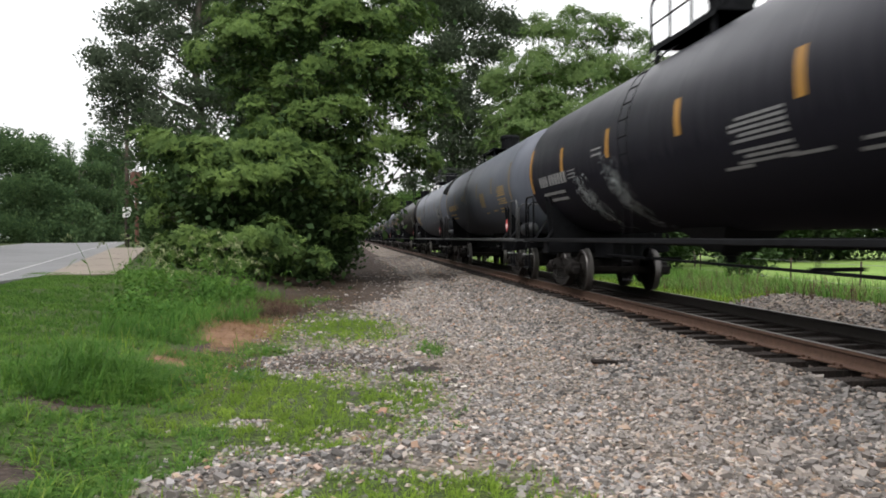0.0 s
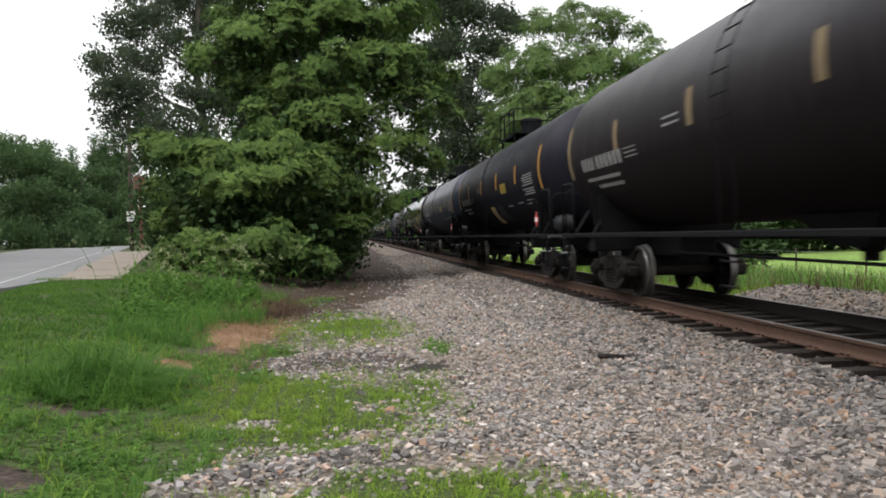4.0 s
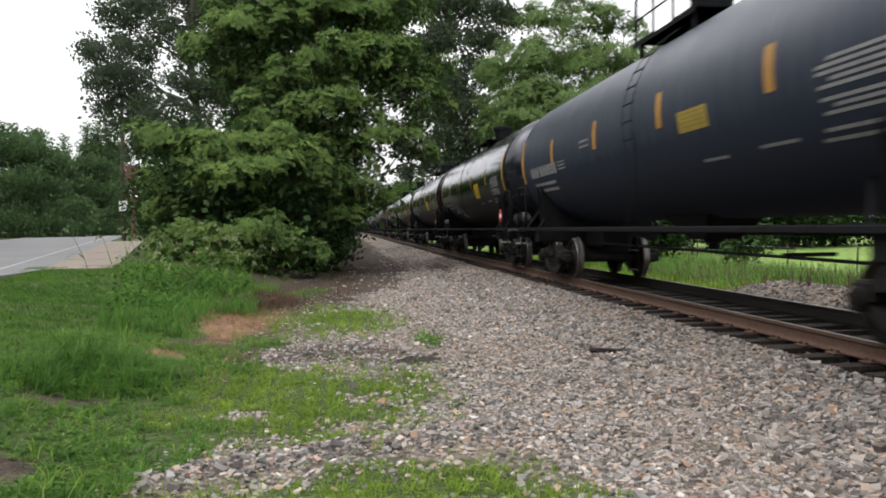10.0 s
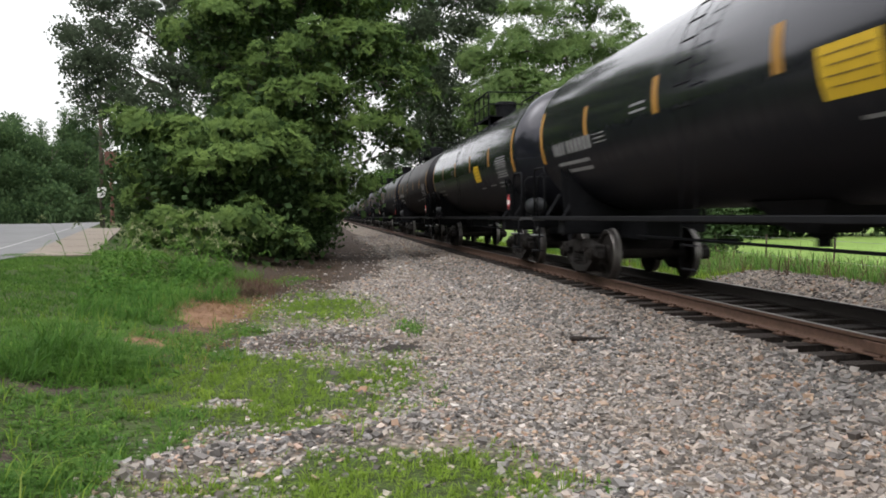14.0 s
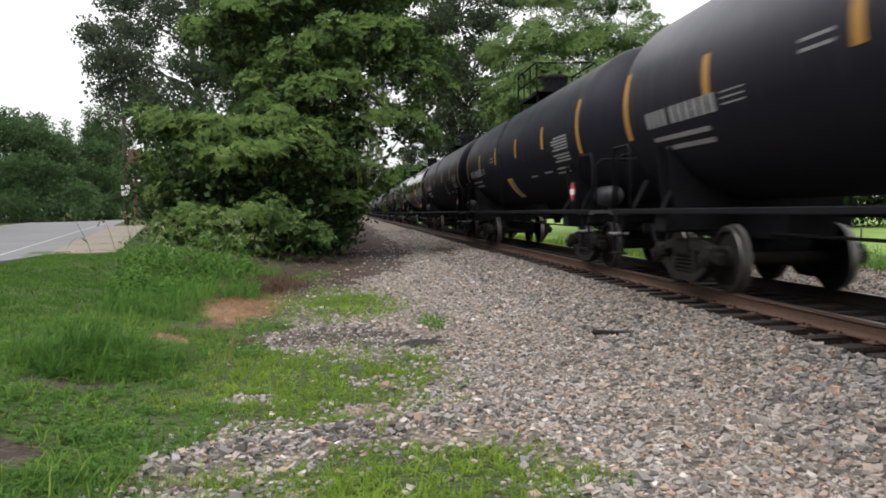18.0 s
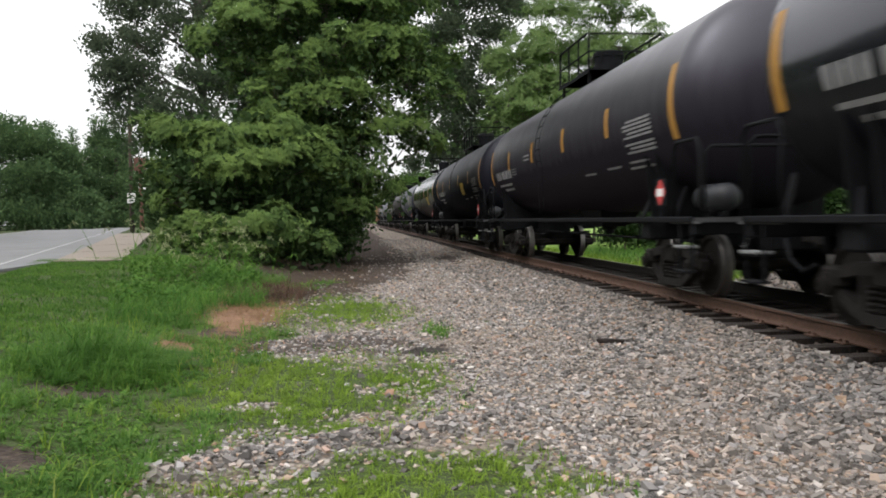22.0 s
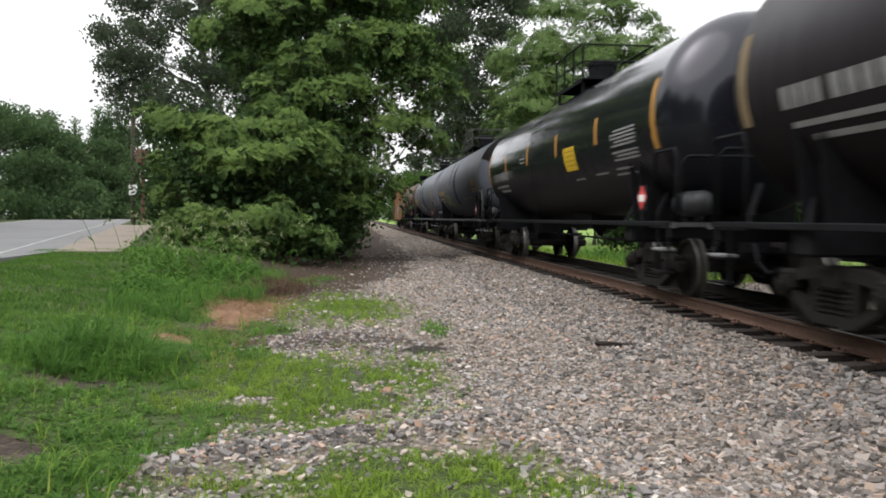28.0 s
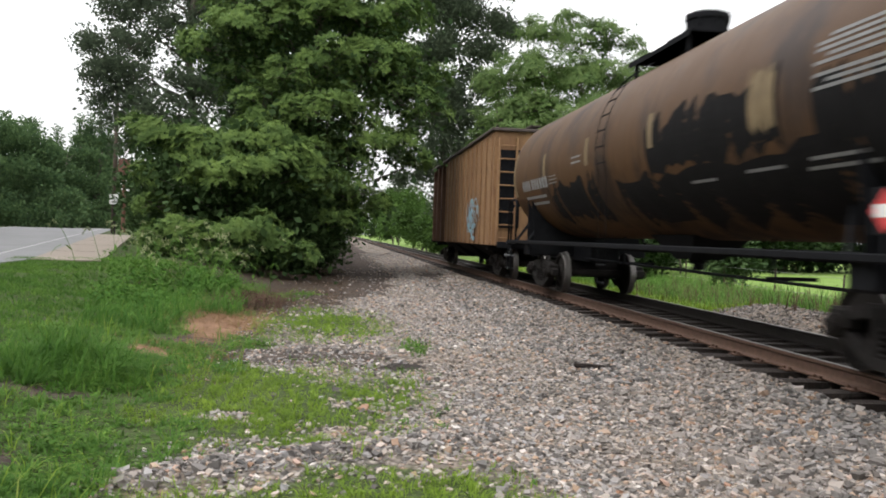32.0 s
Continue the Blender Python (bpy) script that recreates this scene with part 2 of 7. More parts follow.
PALE_STEEL = plain("worn_galvanised_steel", (0.24, 0.24, 0.25), 0.5, 0.4, 0.3, 6, 0.1)
TREAD_PAINT = plain("worn_white_safety_paint", (0.17, 0.175, 0.18), 0.55, 0.0, 0.4, 9, 0.1)
STRIPE = plain("amber_reflective_film", (0.33, 0.165, 0.028), 0.5, 0, 0.2, 4)
STRIPE_OLD = plain("faded_amber_film", (0.16, 0.115, 0.06), 0.7, 0, 0.3, 4)
STRIPE_NEW = plain("bright_yellow_film", (0.44, 0.27, 0.03), 0.45, 0, 0.12, 4)
LETTER = plain("white_stencil_paint", (0.20, 0.20, 0.205), 0.7, 0, 0.3, 8)
LETTER_OLD = plain("faded_stencil_paint", (0.20, 0.20, 0.20), 0.75, 0, 0.3, 8)
PANEL_DULL = plain("dull_yellow_paint", (0.26, 0.19, 0.03), 0.6, 0, 0.2, 4)
PANEL_YELLOW = plain("yellow_panel_paint", (0.58, 0.38, 0.02), 0.5, 0, 0.12, 4)
PLACARD_RED = plain("placard_red", (0.50, 0.05, 0.05), 0.5, 0, 0.15, 6)
WHITE_PAINT = plain("white_sign_paint", (0.72, 0.72, 0.71), 0.55, 0, 0.08, 6)
SPRAY_WHITE = plain("white_spray_paint", (0.24, 0.26, 0.275), 0.75, 0, 0.35, 5)
SPRAY_OCHRE = plain("ochre_spray_paint", (0.30, 0.20, 0.07), 0.75, 0, 0.35, 5)
SPRAY_PALE = plain("cream_splash", (0.42, 0.38, 0.26), 0.75, 0, 0.35, 3)
SPRAY_BLUE = plain("pale_blue_spray_paint", (0.22, 0.36, 0.42), 0.75, 0, 0.35, 5)
SPRAY_GREEN = plain("olive_spray_paint", (0.17, 0.19, 0.06), 0.75, 0, 0.35, 5)
PANEL_TEXT = plain("faded_panel_lettering", (0.20, 0.13, 0.02), 0.6)
GREY_PATCH = plain("dark_grey_patch", (0.018, 0.0185, 0.021), 0.7, 0, 0.2, 4, 0.0, 0.15)
SPILL = plain("tarry_spill", (0.010, 0.0095, 0.010), 0.8, 0, 0.3, 3, 0.0, 0.1)
POLE_WOOD = bark_material("pole_wood", (0.05, 0.036, 0.028), (0.12, 0.085, 0.065))
RUSTY_RED = plain("red_brown_paint", (0.13, 0.055, 0.038), 0.7, 0, 0.3, 4)
BARK = bark_material("grey_bark", (0.05, 0.042, 0.035), (0.14, 0.12, 0.10))
LEAF_BRIGHT = leaf_material("walnut_leaf", (0.050, 0.096, 0.031), (0.19, 0.275, 0.068), (0.14, 0.18, 0.04), 0.22, 0.5)
LEAF_OAK = leaf_material("oak_leaf", (0.055, 0.075, 0.048), (0.125, 0.158, 0.10), None, 0.25)
# also serves crowns' inner leaves, where its dark colour stands in for shade
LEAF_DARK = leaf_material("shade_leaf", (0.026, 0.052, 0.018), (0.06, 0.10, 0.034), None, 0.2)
LEAF_MID = leaf_material("hedge_leaf", (0.035, 0.075, 0.018), (0.095, 0.165, 0.035), None, 0.3)
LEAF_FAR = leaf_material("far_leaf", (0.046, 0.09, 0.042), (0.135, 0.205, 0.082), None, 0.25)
LEAF_PALE = leaf_material("locust_leaf", (0.07, 0.122, 0.042), (0.185, 0.262, 0.085), None, 0.3)
GRASS = leaf_material("lush_grass", (0.045, 0.115, 0.022), (0.15, 0.27, 0.05), (0.24, 0.29, 0.09), 0.3)
GRASS_LIGHT = leaf_material("young_grass", (0.10, 0.175, 0.022), (0.25, 0.36, 0.05), (0.25, 0.27, 0.08), 0.3)
GRASS_TALL = leaf_material("tall_grass", (0.035, 0.10, 0.018), (0.125, 0.25, 0.04), (0.14, 0.20, 0.05), 0.3)
STRAW = leaf_material("dry_grass", (0.16, 0.10, 0.055), (0.34, 0.22, 0.12), (0.42, 0.31, 0.18), 0.25)
DEAD_BRUSH = leaf_material("dead_brush", (0.05, 0.03, 0.022), (0.15, 0.095, 0.066), (0.22, 0.15, 0.10), 0.15)
SEED = leaf_material("grass_seed_head", (0.2, 0.24, 0.12), (0.36, 0.38, 0.21), None, 0.3)


# ---- mesh helpers ----
rng = np.random.default_rng(7)


def fast_mesh(name, verts, faces, material, smooth=False):
    """A mesh from arrays; all faces have the same number of corners."""
    me = bpy.data.meshes.new(name)
    k = faces.shape[1]
    me.vertices.add(len(verts))
    me.vertices.foreach_set("co", np.asarray(verts, np.float32).ravel())
    me.loops.add(faces.size)
    me.loops.foreach_set("vertex_index", np.asarray(faces, np.int32).ravel())
    me.polygons.add(len(faces))
    me.polygons.foreach_set("loop_start", np.arange(0, faces.size, k, dtype=np.int32))
    me.polygons.foreach_set("use_smooth", np.full(len(faces), smooth))
    me.update(calc_edges=True)
    if material:
        me.materials.append(material)
    return me


def to_mesh(name, bm, material=None, smooth=False):
    me = bpy.data.meshes.new(name)
    for f in bm.faces:
        f.smooth = smooth
    bm.normal_update()
    bm.to_mesh(me)
    bm.free()
    if material:
        me.materials.append(material)
    return me


def child(name, me, parent, m=None, label=""):
    """One mesh object under a thing or a part; alike pieces share their mesh."""
    ob = new(name, me)
    ob.parent = parent
    if m is not None:
        ob.matrix_basis = m
    if label:
        ob["label"] = label
    return ob


def part(name, bm, material, parent, label="", smooth=False):
    return child(name, to_mesh(name, bm, material, smooth), parent, None, label)


def box(bm, x0, x1, y0, y1, z0, z1, bevel=0.0):
    """Adds a box, its edges broken by bevel."""
    m = Matrix.Translation(((x0 + x1) / 2, (y0 + y1) / 2, (z0 + z1) / 2)) @ Matrix.Diagonal((abs(x1 - x0), abs(y1 - y0), abs(z1 - z0), 1))
    r = bmesh.ops.create_cube(bm, size=1, matrix=m)
    if bevel:
        es = list({e for v in r["verts"] for e in v.link_edges})
        bmesh.ops.bevel(bm, geom=es, offset=bevel, segments=1, affect="EDGES", profile=0.5)
    return bm


def rod(bm, a, b, r, seg=8, r2=None, caps=True):
    """Adds a round bar from a to b."""
    a, b = Vector(a), Vector(b)
    d = b - a
    m = Matrix.Translation((a + b) / 2) @ d.to_track_quat("Z", "Y").to_matrix().to_4x4()
    bmesh.ops.create_cone(bm, cap_ends=caps, segments=seg, radius1=r, radius2=r if r2 is None else r2, depth=d.length, matrix=m)
    return bm


def pipe(bm, pts, r, seg=6):
    """A bent pipe of one piece."""
    n = len(pts) - 1
    prev = None
    for i, p in enumerate(pts):
        d = (Vector(pts[min(i + 1, n)]) - Vector(pts[max(i - 1, 0)])).normalized()
        q = d.to_track_quat("Z", "Y")
        ring = [bm.verts.new(Vector(p) + q @ Vector((r * math.cos(6.2832 * k / seg), r * math.sin(6.2832 * k / seg), 0))) for k in range(seg)]
        if prev:
            for k in range(seg):
                bm.faces.new((prev[k], prev[(k + 1) % seg], ring[(k + 1) % seg], ring[k]))
        else:
            bm.faces.new(ring[::-1])
        prev = ring
    bm.faces.new(prev)
    return bm


def lathe(bm, profile, seg=32, axis="Y"):
    """Turns a profile of (along, radius) round an axis through the origin."""
    rings = []
    for s, r in profile:
        ring = []
        for i in range(seg if r > 1e-6 else 1):
            a = 2 * math.pi * i / seg
            p = (r * math.cos(a), r * math.sin(a))
            co = {"Y": (p[0], s, p[1]), "X": (s, p[0], p[1]), "Z": (p[0], p[1], s)}[axis]
            ring.append(bm.verts.new(co))
        rings.append(ring)
    for a, b in zip(rings, rings[1:]):
        for i in range(seg):
            j = (i + 1) % seg
            if len(a) == 1:
                bm.faces.new((a[0], b[i], b[j]))
            elif len(b) == 1:
                bm.faces.new((a[i], a[j], b[0]))
            else:
                bm.faces.new((a[i], a[j], b[j], b[i]))
    bmesh.ops.recalc_face_normals(bm, faces=bm.faces)
    return bm


def thing(name, label, category, group="", kind="", at=None):
    ob = new(name)
    if at is not None:
        ob.matrix_basis = at
    return tagged(ob, label, category, group, kind)


# ---- the plan ----
RAIL_NEAR, RAIL_FAR = 5.15, 6.655
TRACK = 5.9025


def vnoise(x, y, scale, seed=0):
    """Smooth noise from 0 to 1 on the plan."""
    x, y = np.asarray(x, float) / scale + seed * 17.3, np.asarray(y, float) / scale + seed * 9.1
    xi, yi = np.floor(x), np.floor(y)
    fx, fy = x - xi, y - yi
    fx, fy = fx * fx * (3 - 2 * fx), fy * fy * (3 - 2 * fy)

    def h(a, b):
        v = np.sin(a * 127.1 + b * 311.7 + seed) * 43758.5453
        return v - np.floor(v)

    return (h(xi, yi) * (1 - fx) + h(xi + 1, yi) * fx) * (1 - fy) + (h(xi, yi + 1) * (1 - fx) + h(xi + 1, yi + 1) * fx) * fy


def fbm(x, y, scale, seed=0):
    return 0.55 * vnoise(x, y, scale, seed) + 0.3 * vnoise(x, y, scale / 2.3, seed + 3) + 0.15 * vnoise(x, y, scale / 5.1, seed + 5)


def ramp01(v, a, b):
    t = np.clip((v - a) / (b - a), 0, 1)
    return t * t * (3 - 2 * t)


def road_edge(y):
    """The road's near edge line."""
    y = np.asarray(y, float)
    return np.where(y > 6, -8.63 - 0.2317 * (y - 21.45), -5.05 - 0.2317 * (y - 6) * np.exp(np.minimum(y - 6, 0) / 14))


def road_height(y):
    return 0.30 + 0.0088 * (np.clip(y, -20, 110) - 21.5)


def height(x, y):
    """The ground: gravel lane, track bed, bank up to the road, meadow beyond the track."""
    x, y = np.asarray(x, float), np.asarray(y, float)
    lane = -0.35 + 0 * x
    near = lane + 0.15 * ramp01(x, 2.9, 4.4) - 0.075 * ramp01(x, 4.5, 4.8)
    far = -0.275 - 0.325 * ramp01(x, 7.3, 8.5)
    ridge = 0.42 * np.exp(-((x - 10.3) / 1.0) ** 2) * ramp01(y, 4, 9) * (1 - ramp01(y, 18, 22))
    z = np.where(x < 6, near, far + ridge)
    e, zr = road_edge(y), road_height(y) - 0.03
    foot = -1.35 + 0.9 * ramp01(y, 18, 60)
    k = ramp01(-x, -foot, -(e + 0.4 + 2.7 * ramp01(y, 16, 21)))
    z = np.where(x < foot, lane + (zr - lane) * k, z)
    mound = 0.10 * np.exp(-((x + 2.4) / 0.9) ** 2 - ((y - 13.5) / 3.0) ** 2) + 0.35 * np.exp(-((x + 3.6) / 2.2) ** 2 - ((y - 27) / 5.0) ** 2)
    z = z + mound
    z = z + 0.06 * np.exp(-((y - 5.36 - 0.46 * (x + 0.6)) / 0.3) ** 2) * ramp01(x, -1.6, -1.1) * (1 - ramp01(x, 1.0, 1.6))
    bump = (fbm(x, y, 1.7, 2) - 0.5) * 0.09 + (fbm(x, y, 0.35, 4) - 0.5) * 0.03
    calm = np.where((x > 4.3) & (x < 7.5), 0.25, np.where(x < e - 0.2, 0.0, 1.0))
    z = z + bump * calm
    return z + 0.004 * np.clip(np.abs(x) - 60, 0, 400)


def berm_line(x):
    """The low ridge of coarse stone between two patches of grass."""
    return 5.36 + 0.46 * (x + 0.6)


def spot(x, y, cx, cy, rx, ry, seed=1, rough=0.9):
    """1 inside an uneven oval, falling to 0 outside."""
    d = np.hypot((x - cx) / rx, (y - cy) / ry)
    return np.clip(1.3 - d + (fbm(x, y, 0.55, seed) - 0.5) * rough, 0, 1)


def cover(x, y):
    """Coverage of the ground by turf, clay, bare soil and meadow, each 0 to 1."""
    x, y = np.asarray(x, float), np.asarray(y, float)
    n = fbm(x, y, 0.8, 11) - 0.5
    edge = np.interp(y, [3, 5.0, 5.9, 6.4, 8, 9.2, 10.2, 13, 17, 20, 24, 40, 80], [-1.1, -1.2, -1.1, -0.5, -0.1, -0.5, -1.6, -1.95, -1.65, -2.0, -3.0, -2.5, -1.5])
    wild = ramp01(y, 10, 12) * (1 - ramp01(y, 20, 23))
    turf = np.clip(0.5 + (edge - x) * (1.3 - 0.8 * wild) + n * (1.3 + 2.2 * wild), 0, 1)
    turf = np.maximum(turf, spot(x, y, -0.28, 7.65, 1.25, 2.05, 3))
    turf = np.maximum(turf, spot(x, y, 0.2, 4.62, 1.2, 1.0, 5))
    turf = np.maximum(turf, spot(x, y, -0.25, 14.2, 1.15, 2.7, 7))
    turf = np.maximum(turf, 0.72 * spot(x, y, 1.05, 11.2, 0.22, 0.9, 8))
    turf = np.maximum(turf, 0.75 * spot(x, y, 1.9, 12.2, 0.16, 0.3, 9))
    strip = np.abs(y - berm_line(x) - 0.06 * np.sin(x * 5)) / 0.2
    turf = turf * np.where((x > -1.25) & (x < 1.1), np.clip(strip * 0.9 - 0.25 + n, 0, 1), 1)
    for cx, cy, rx, ry in ((-2.45, 7.3, 0.42, 0.28), (-2.2, 5.3, 0.3, 0.35), (-2.15, 10.1, 0.3, 0.35), (0.05, 6.45, 0.22, 0.16), (-0.85, 6.9, 0.2, 0.16), (0.05, 7.5, 0.14, 0.2)):
        turf = turf * (1 - spot(x, y, cx, cy, rx, ry, 13))
    turf = turf * (1 - 0.8 * spot(x, y, -1.85, 12.8, 0.55, 1.9, 15))
    clay = np.maximum(spot(x, y, -1.8, 13.0, 0.75, 2.2, 15), spot(x, y, -2.15, 10.1, 0.4, 0.6, 16))
    clay = np.maximum(clay, spot(x, y, 0.05, 6.45, 0.2, 0.14, 18))
    # from y 18 on, the soil's edge reaches over the lane to paint tree shade
    soil = np.clip(0.5 + (np.interp(y, [3, 6, 12, 18, 22, 30, 60, 90], [-1.2, -1.2, -1.1, 0.2, 1.2, 2.1, 2.2, 2.0]) - x) * 1.5 + n * 1.5, 0, 1)
    # the last, long spot darkens the lane beside the rails
    soil = np.maximum(soil, np.maximum(np.maximum(spot(x, y, 0.78, 9.65, 0.36, 0.5, 19), np.maximum(spot(x, y, -2.45, 7.3, 0.45, 0.3, 17), spot(x, y, -2.2, 5.3, 0.35, 0.4, 21))), spot(x, y, 3.4, 31, 0.7, 4.0, 20)))
    soil = np.maximum(soil, 0.58 * np.clip(1.6 * spot(x, y, -0.1, 10.4, 1.35, 1.0, 23), 0, 1))
    # bare soil under the trees, spread wider so its dark colour deepens their shade
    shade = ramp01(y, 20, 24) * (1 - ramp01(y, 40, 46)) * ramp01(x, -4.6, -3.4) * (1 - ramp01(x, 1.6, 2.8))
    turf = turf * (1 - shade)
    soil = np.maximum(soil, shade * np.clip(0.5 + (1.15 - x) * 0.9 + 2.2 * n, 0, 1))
    bank = (x > 8.3) & (x < 11.3)
    meadow = np.where(x > 7.6, np.clip(0.5 + (x - 10.9) * 0.8 + n * 1.2, 0, 1), 0)
    meadow = np.where(bank & ((y > 21) | (y < 5)), np.clip(meadow + 0.6 * ramp01(x, 8.0, 9.2) + n, 0, 1), meadow)
    turf = np.where(x > 7.6, 0, turf)
    # between the rails: oil and painted train shade; on the lane: one oil stain
    oil_shade = np.maximum(ramp01(x, 4.6, 5.0) * (1 - ramp01(x, 7.0, 7.5)), 0.9 * np.clip(spot(x, y, 0.78, 9.65, 0.3, 0.42, 19) * 1.5, 0, 1))
    return turf, clay, soil, meadow, oil_shade


def axis_lines(fine0, fine1, step, lo, hi, grow=1.16):
    v = list(np.arange(fine0, fine1 + 1e-6, step))
    s = step
    while v[-1] < hi:
        s *= grow
        v.append(v[-1] + s)
    s = step
    while v[0] > lo:
        s *= grow
        v.insert(0, v[0] - s)
    return np.array(v)


def build_ground():
    xs, ys = axis_lines(-9.5, 11.5, 0.14, -1500, 1500), axis_lines(3.5, 30, 0.17, -900, 2200, 1.05)
    X, Y = np.meshgrid(xs, ys)
    Z = height(X, Y)
    V = np.stack([X, Y, Z], -1).reshape(-1, 3)
    nx, ny = len(xs), len(ys)
    i = (np.arange(ny - 1)[:, None] * nx + np.arange(nx - 1)[None, :]).ravel()
    F = np.stack([i, i + 1, i + nx + 1, i + nx], 1)
    me = fast_mesh("ground", V, F, GROUND, True)
    for name, values in zip(("turf", "clay", "soil", "meadow", "oil_shade"), cover(X, Y)):
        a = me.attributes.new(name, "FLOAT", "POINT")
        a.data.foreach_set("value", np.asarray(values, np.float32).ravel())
    tagged(new("ground", me), "uneven ground of crushed stone, red clay and grass", "ground", kind="structure")


build_ground()


def ribbon(name, ys, left, right, z, material, thick=0.06):
    """A strip of pavement along the ground with a real edge."""
    ys = np.asarray(ys, float)
    L, R, Z = left(ys), right(ys), z(ys)
    n = len(ys)
    V = np.concatenate([np.stack([L, ys, Z], 1), np.stack([R, ys, Z], 1), np.stack([L, ys, Z - thick], 1), np.stack([R, ys, Z - thick], 1)])
    i = np.arange(n - 1)
    F = np.concatenate([np.stack([i, n + i, n + i + 1, i + 1], 1), np.stack([2 * n + i, i + 0, i + 1, 2 * n + i + 1], 1),
                        np.stack([n + i, 3 * n + i, 3 * n + i + 1, n + i + 1], 1)])
    ends = np.array([[0, 2 * n, 3 * n, n], [n - 1, 2 * n - 1, 4 * n - 1, 3 * n - 1]])
    return fast_mesh(name, V, np.concatenate([F, ends]), material)


def build_road():
    ys = np.arange(-60, 330, 3.0)
    me = ribbon("road", ys, lambda y: road_edge(y) - 7.6, lambda y: road_edge(y) + np.interp(y, [18, 21.3], [0.25, 1.12]), lambda y: road_height(y) + 0.012, ASPHALT)
    road = tagged(new("road", me), "weathered grey asphalt road with a white edge line", "road", kind="structure")
    for name, a, b in (("edge_line", -0.026, 0.026), ("edge_line", -7.3, -7.2)):
        child(name, ribbon(name, ys, lambda y: road_edge(y) + a, lambda y: road_edge(y) + b, lambda y: road_height(y) + 0.018, LINE_PAINT, 0.004), road)
    ys = np.arange(21.4, 56, 1.5)

    def near_side(y):
        return road_edge(y) + np.interp(y, [21.4, 26, 40, 56], [2.75, 2.85, 3.0, 3.2])

    pad = ribbon("concrete_apron", ys, lambda y: road_edge(y) + 1.1, near_side, lambda y: road_height(y) + 0.02, CONCRETE, 0.12)
    apron = tagged(new("pavement", pad), "tan worn concrete apron with cracks beside the road", "pavement", kind="structure")
    bm = bmesh.new()
    for y in (27.0, 33.5, 40.0, 47.0):
        x = float(road_edge(y))
        box(bm, x + 1.1, x + 2.8, y, y + 0.02, float(road_height(y)) + 0.0, float(road_height(y)) + 0.024)
    part("expansion_joint", bm, plain("tar_joint", (0.09, 0.075, 0.06), 0.9), apron)


build_road()


# ---- the track ----
def build_track():
    track = thing("railway_track", "single rusty railway track on creosoted timber ties", "railway track", kind="structure")
    prof = [(-0.075, 0), (0.075, 0), (0.075, 0.012), (0.02, 0.03), (0.012, 0.05), (0.012, 0.135), (0.036, 0.148), (0.036, 0.176), (0.028, 0.18),
            (-0.028, 0.18), (-0.036, 0.176), (-0.036, 0.148), (-0.012, 0.135), (-0.012, 0.05), (-0.02, 0.03), (-0.075, 0.012)]
    for x in (RAIL_NEAR, RAIL_FAR):
        bm = bmesh.new()
        loops = [[bm.verts.new((x + a, y, b - 0.18)) for a, b in prof] for y in (-70, -10, 0, 10, 30, 80, 400, 900)]
        for p, q in zip(loops, loops[1:]):
            for i in range(len(prof)):
                j = (i + 1) % len(prof)
                bm.faces.new((p[i], p[j], q[j], q[i]))
        bmesh.ops.recalc_face_normals(bm, faces=bm.faces)
        rail = part("rail", bm, *((RAIL_RUST, track, "rust-brown steel rail") if x == RAIL_NEAR else (RAIL_SHADED, track, "far steel rail, darkened for the shade under the train")))
        bm = bmesh.new()
        box(bm, x - 0.027, x + 0.027, -70, 900, 0.0004, 0.0025)
        part("running_surface", bm, RAIL_SHINE, rail, "polished rail head")
    bars = bmesh.new()
    for x in (RAIL_NEAR - 0.055, RAIL_NEAR + 0.02):
        box(bars, x, x + 0.035, 6.4, 7.35, -0.15, -0.045, 0.006)
    part("joint_bar", bars, RAIL_RUST, track)
    random.seed(4)
    kinds = []
    for k in range(6):
        bm = bmesh.new()
        box(bm, -1.3, 1.3, -0.115, 0.115, -0.2, 0.0)
        bmesh.ops.subdivide_edges(bm, edges=bm.edges[:], cuts=2)
        for v in bm.verts:
            v.co += Vector((random.uniform(-0.03, 0.03), random.uniform(-0.014, 0.014), random.uniform(-0.018, 0.004)))
        kinds.append(to_mesh("tie", bm, TIE_WOOD))
    bm = bmesh.new()
    box(bm, -0.16, 0.16, -0.09, 0.09, 0.0, 0.016, 0.004)
    for sx, sy in product((-0.1, 0.1), (-0.06, 0.06)):
        box(bm, sx - 0.014, sx + 0.014, sy - 0.012, sy + 0.012, 0.01, 0.045, 0.003)
    plate = to_mesh("tie_plate", bm, RAIL_RUST)
    rest = bmesh.new()
    y, i = -6.0, 0
    while y < 430:
        x = TRACK + random.uniform(-0.05, 0.05)
        if y < 120:
            tie = child("tie", kinds[i % 6], track, pose(x, y, -0.186 + random.uniform(-0.012, 0.004), 0, 0, random.uniform(-1.5, 1.5) + 180 * (i % 2)))
            if 3 < y < 32:
                child("tie_plate", plate, tie, pose(RAIL_NEAR - x if not i % 2 else x - RAIL_NEAR, 0, 0.0))
        else:
            box(rest, x - 1.3, x + 1.3, y - 0.115, y + 0.115, -0.38, -0.186)
        y += 0.595 + random.uniform(-0.02, 0.02)
        i += 1
    tagged(part("far_ties", rest, TIE_WOOD, track), kind="stuff")


build_track()


# ---- loose stone ----
ROCK_V = np.array([(x, y, z) for x, y, z in product((-0.68, 0.68), (-0.68, 0.68), (-0.68, 0.68))])
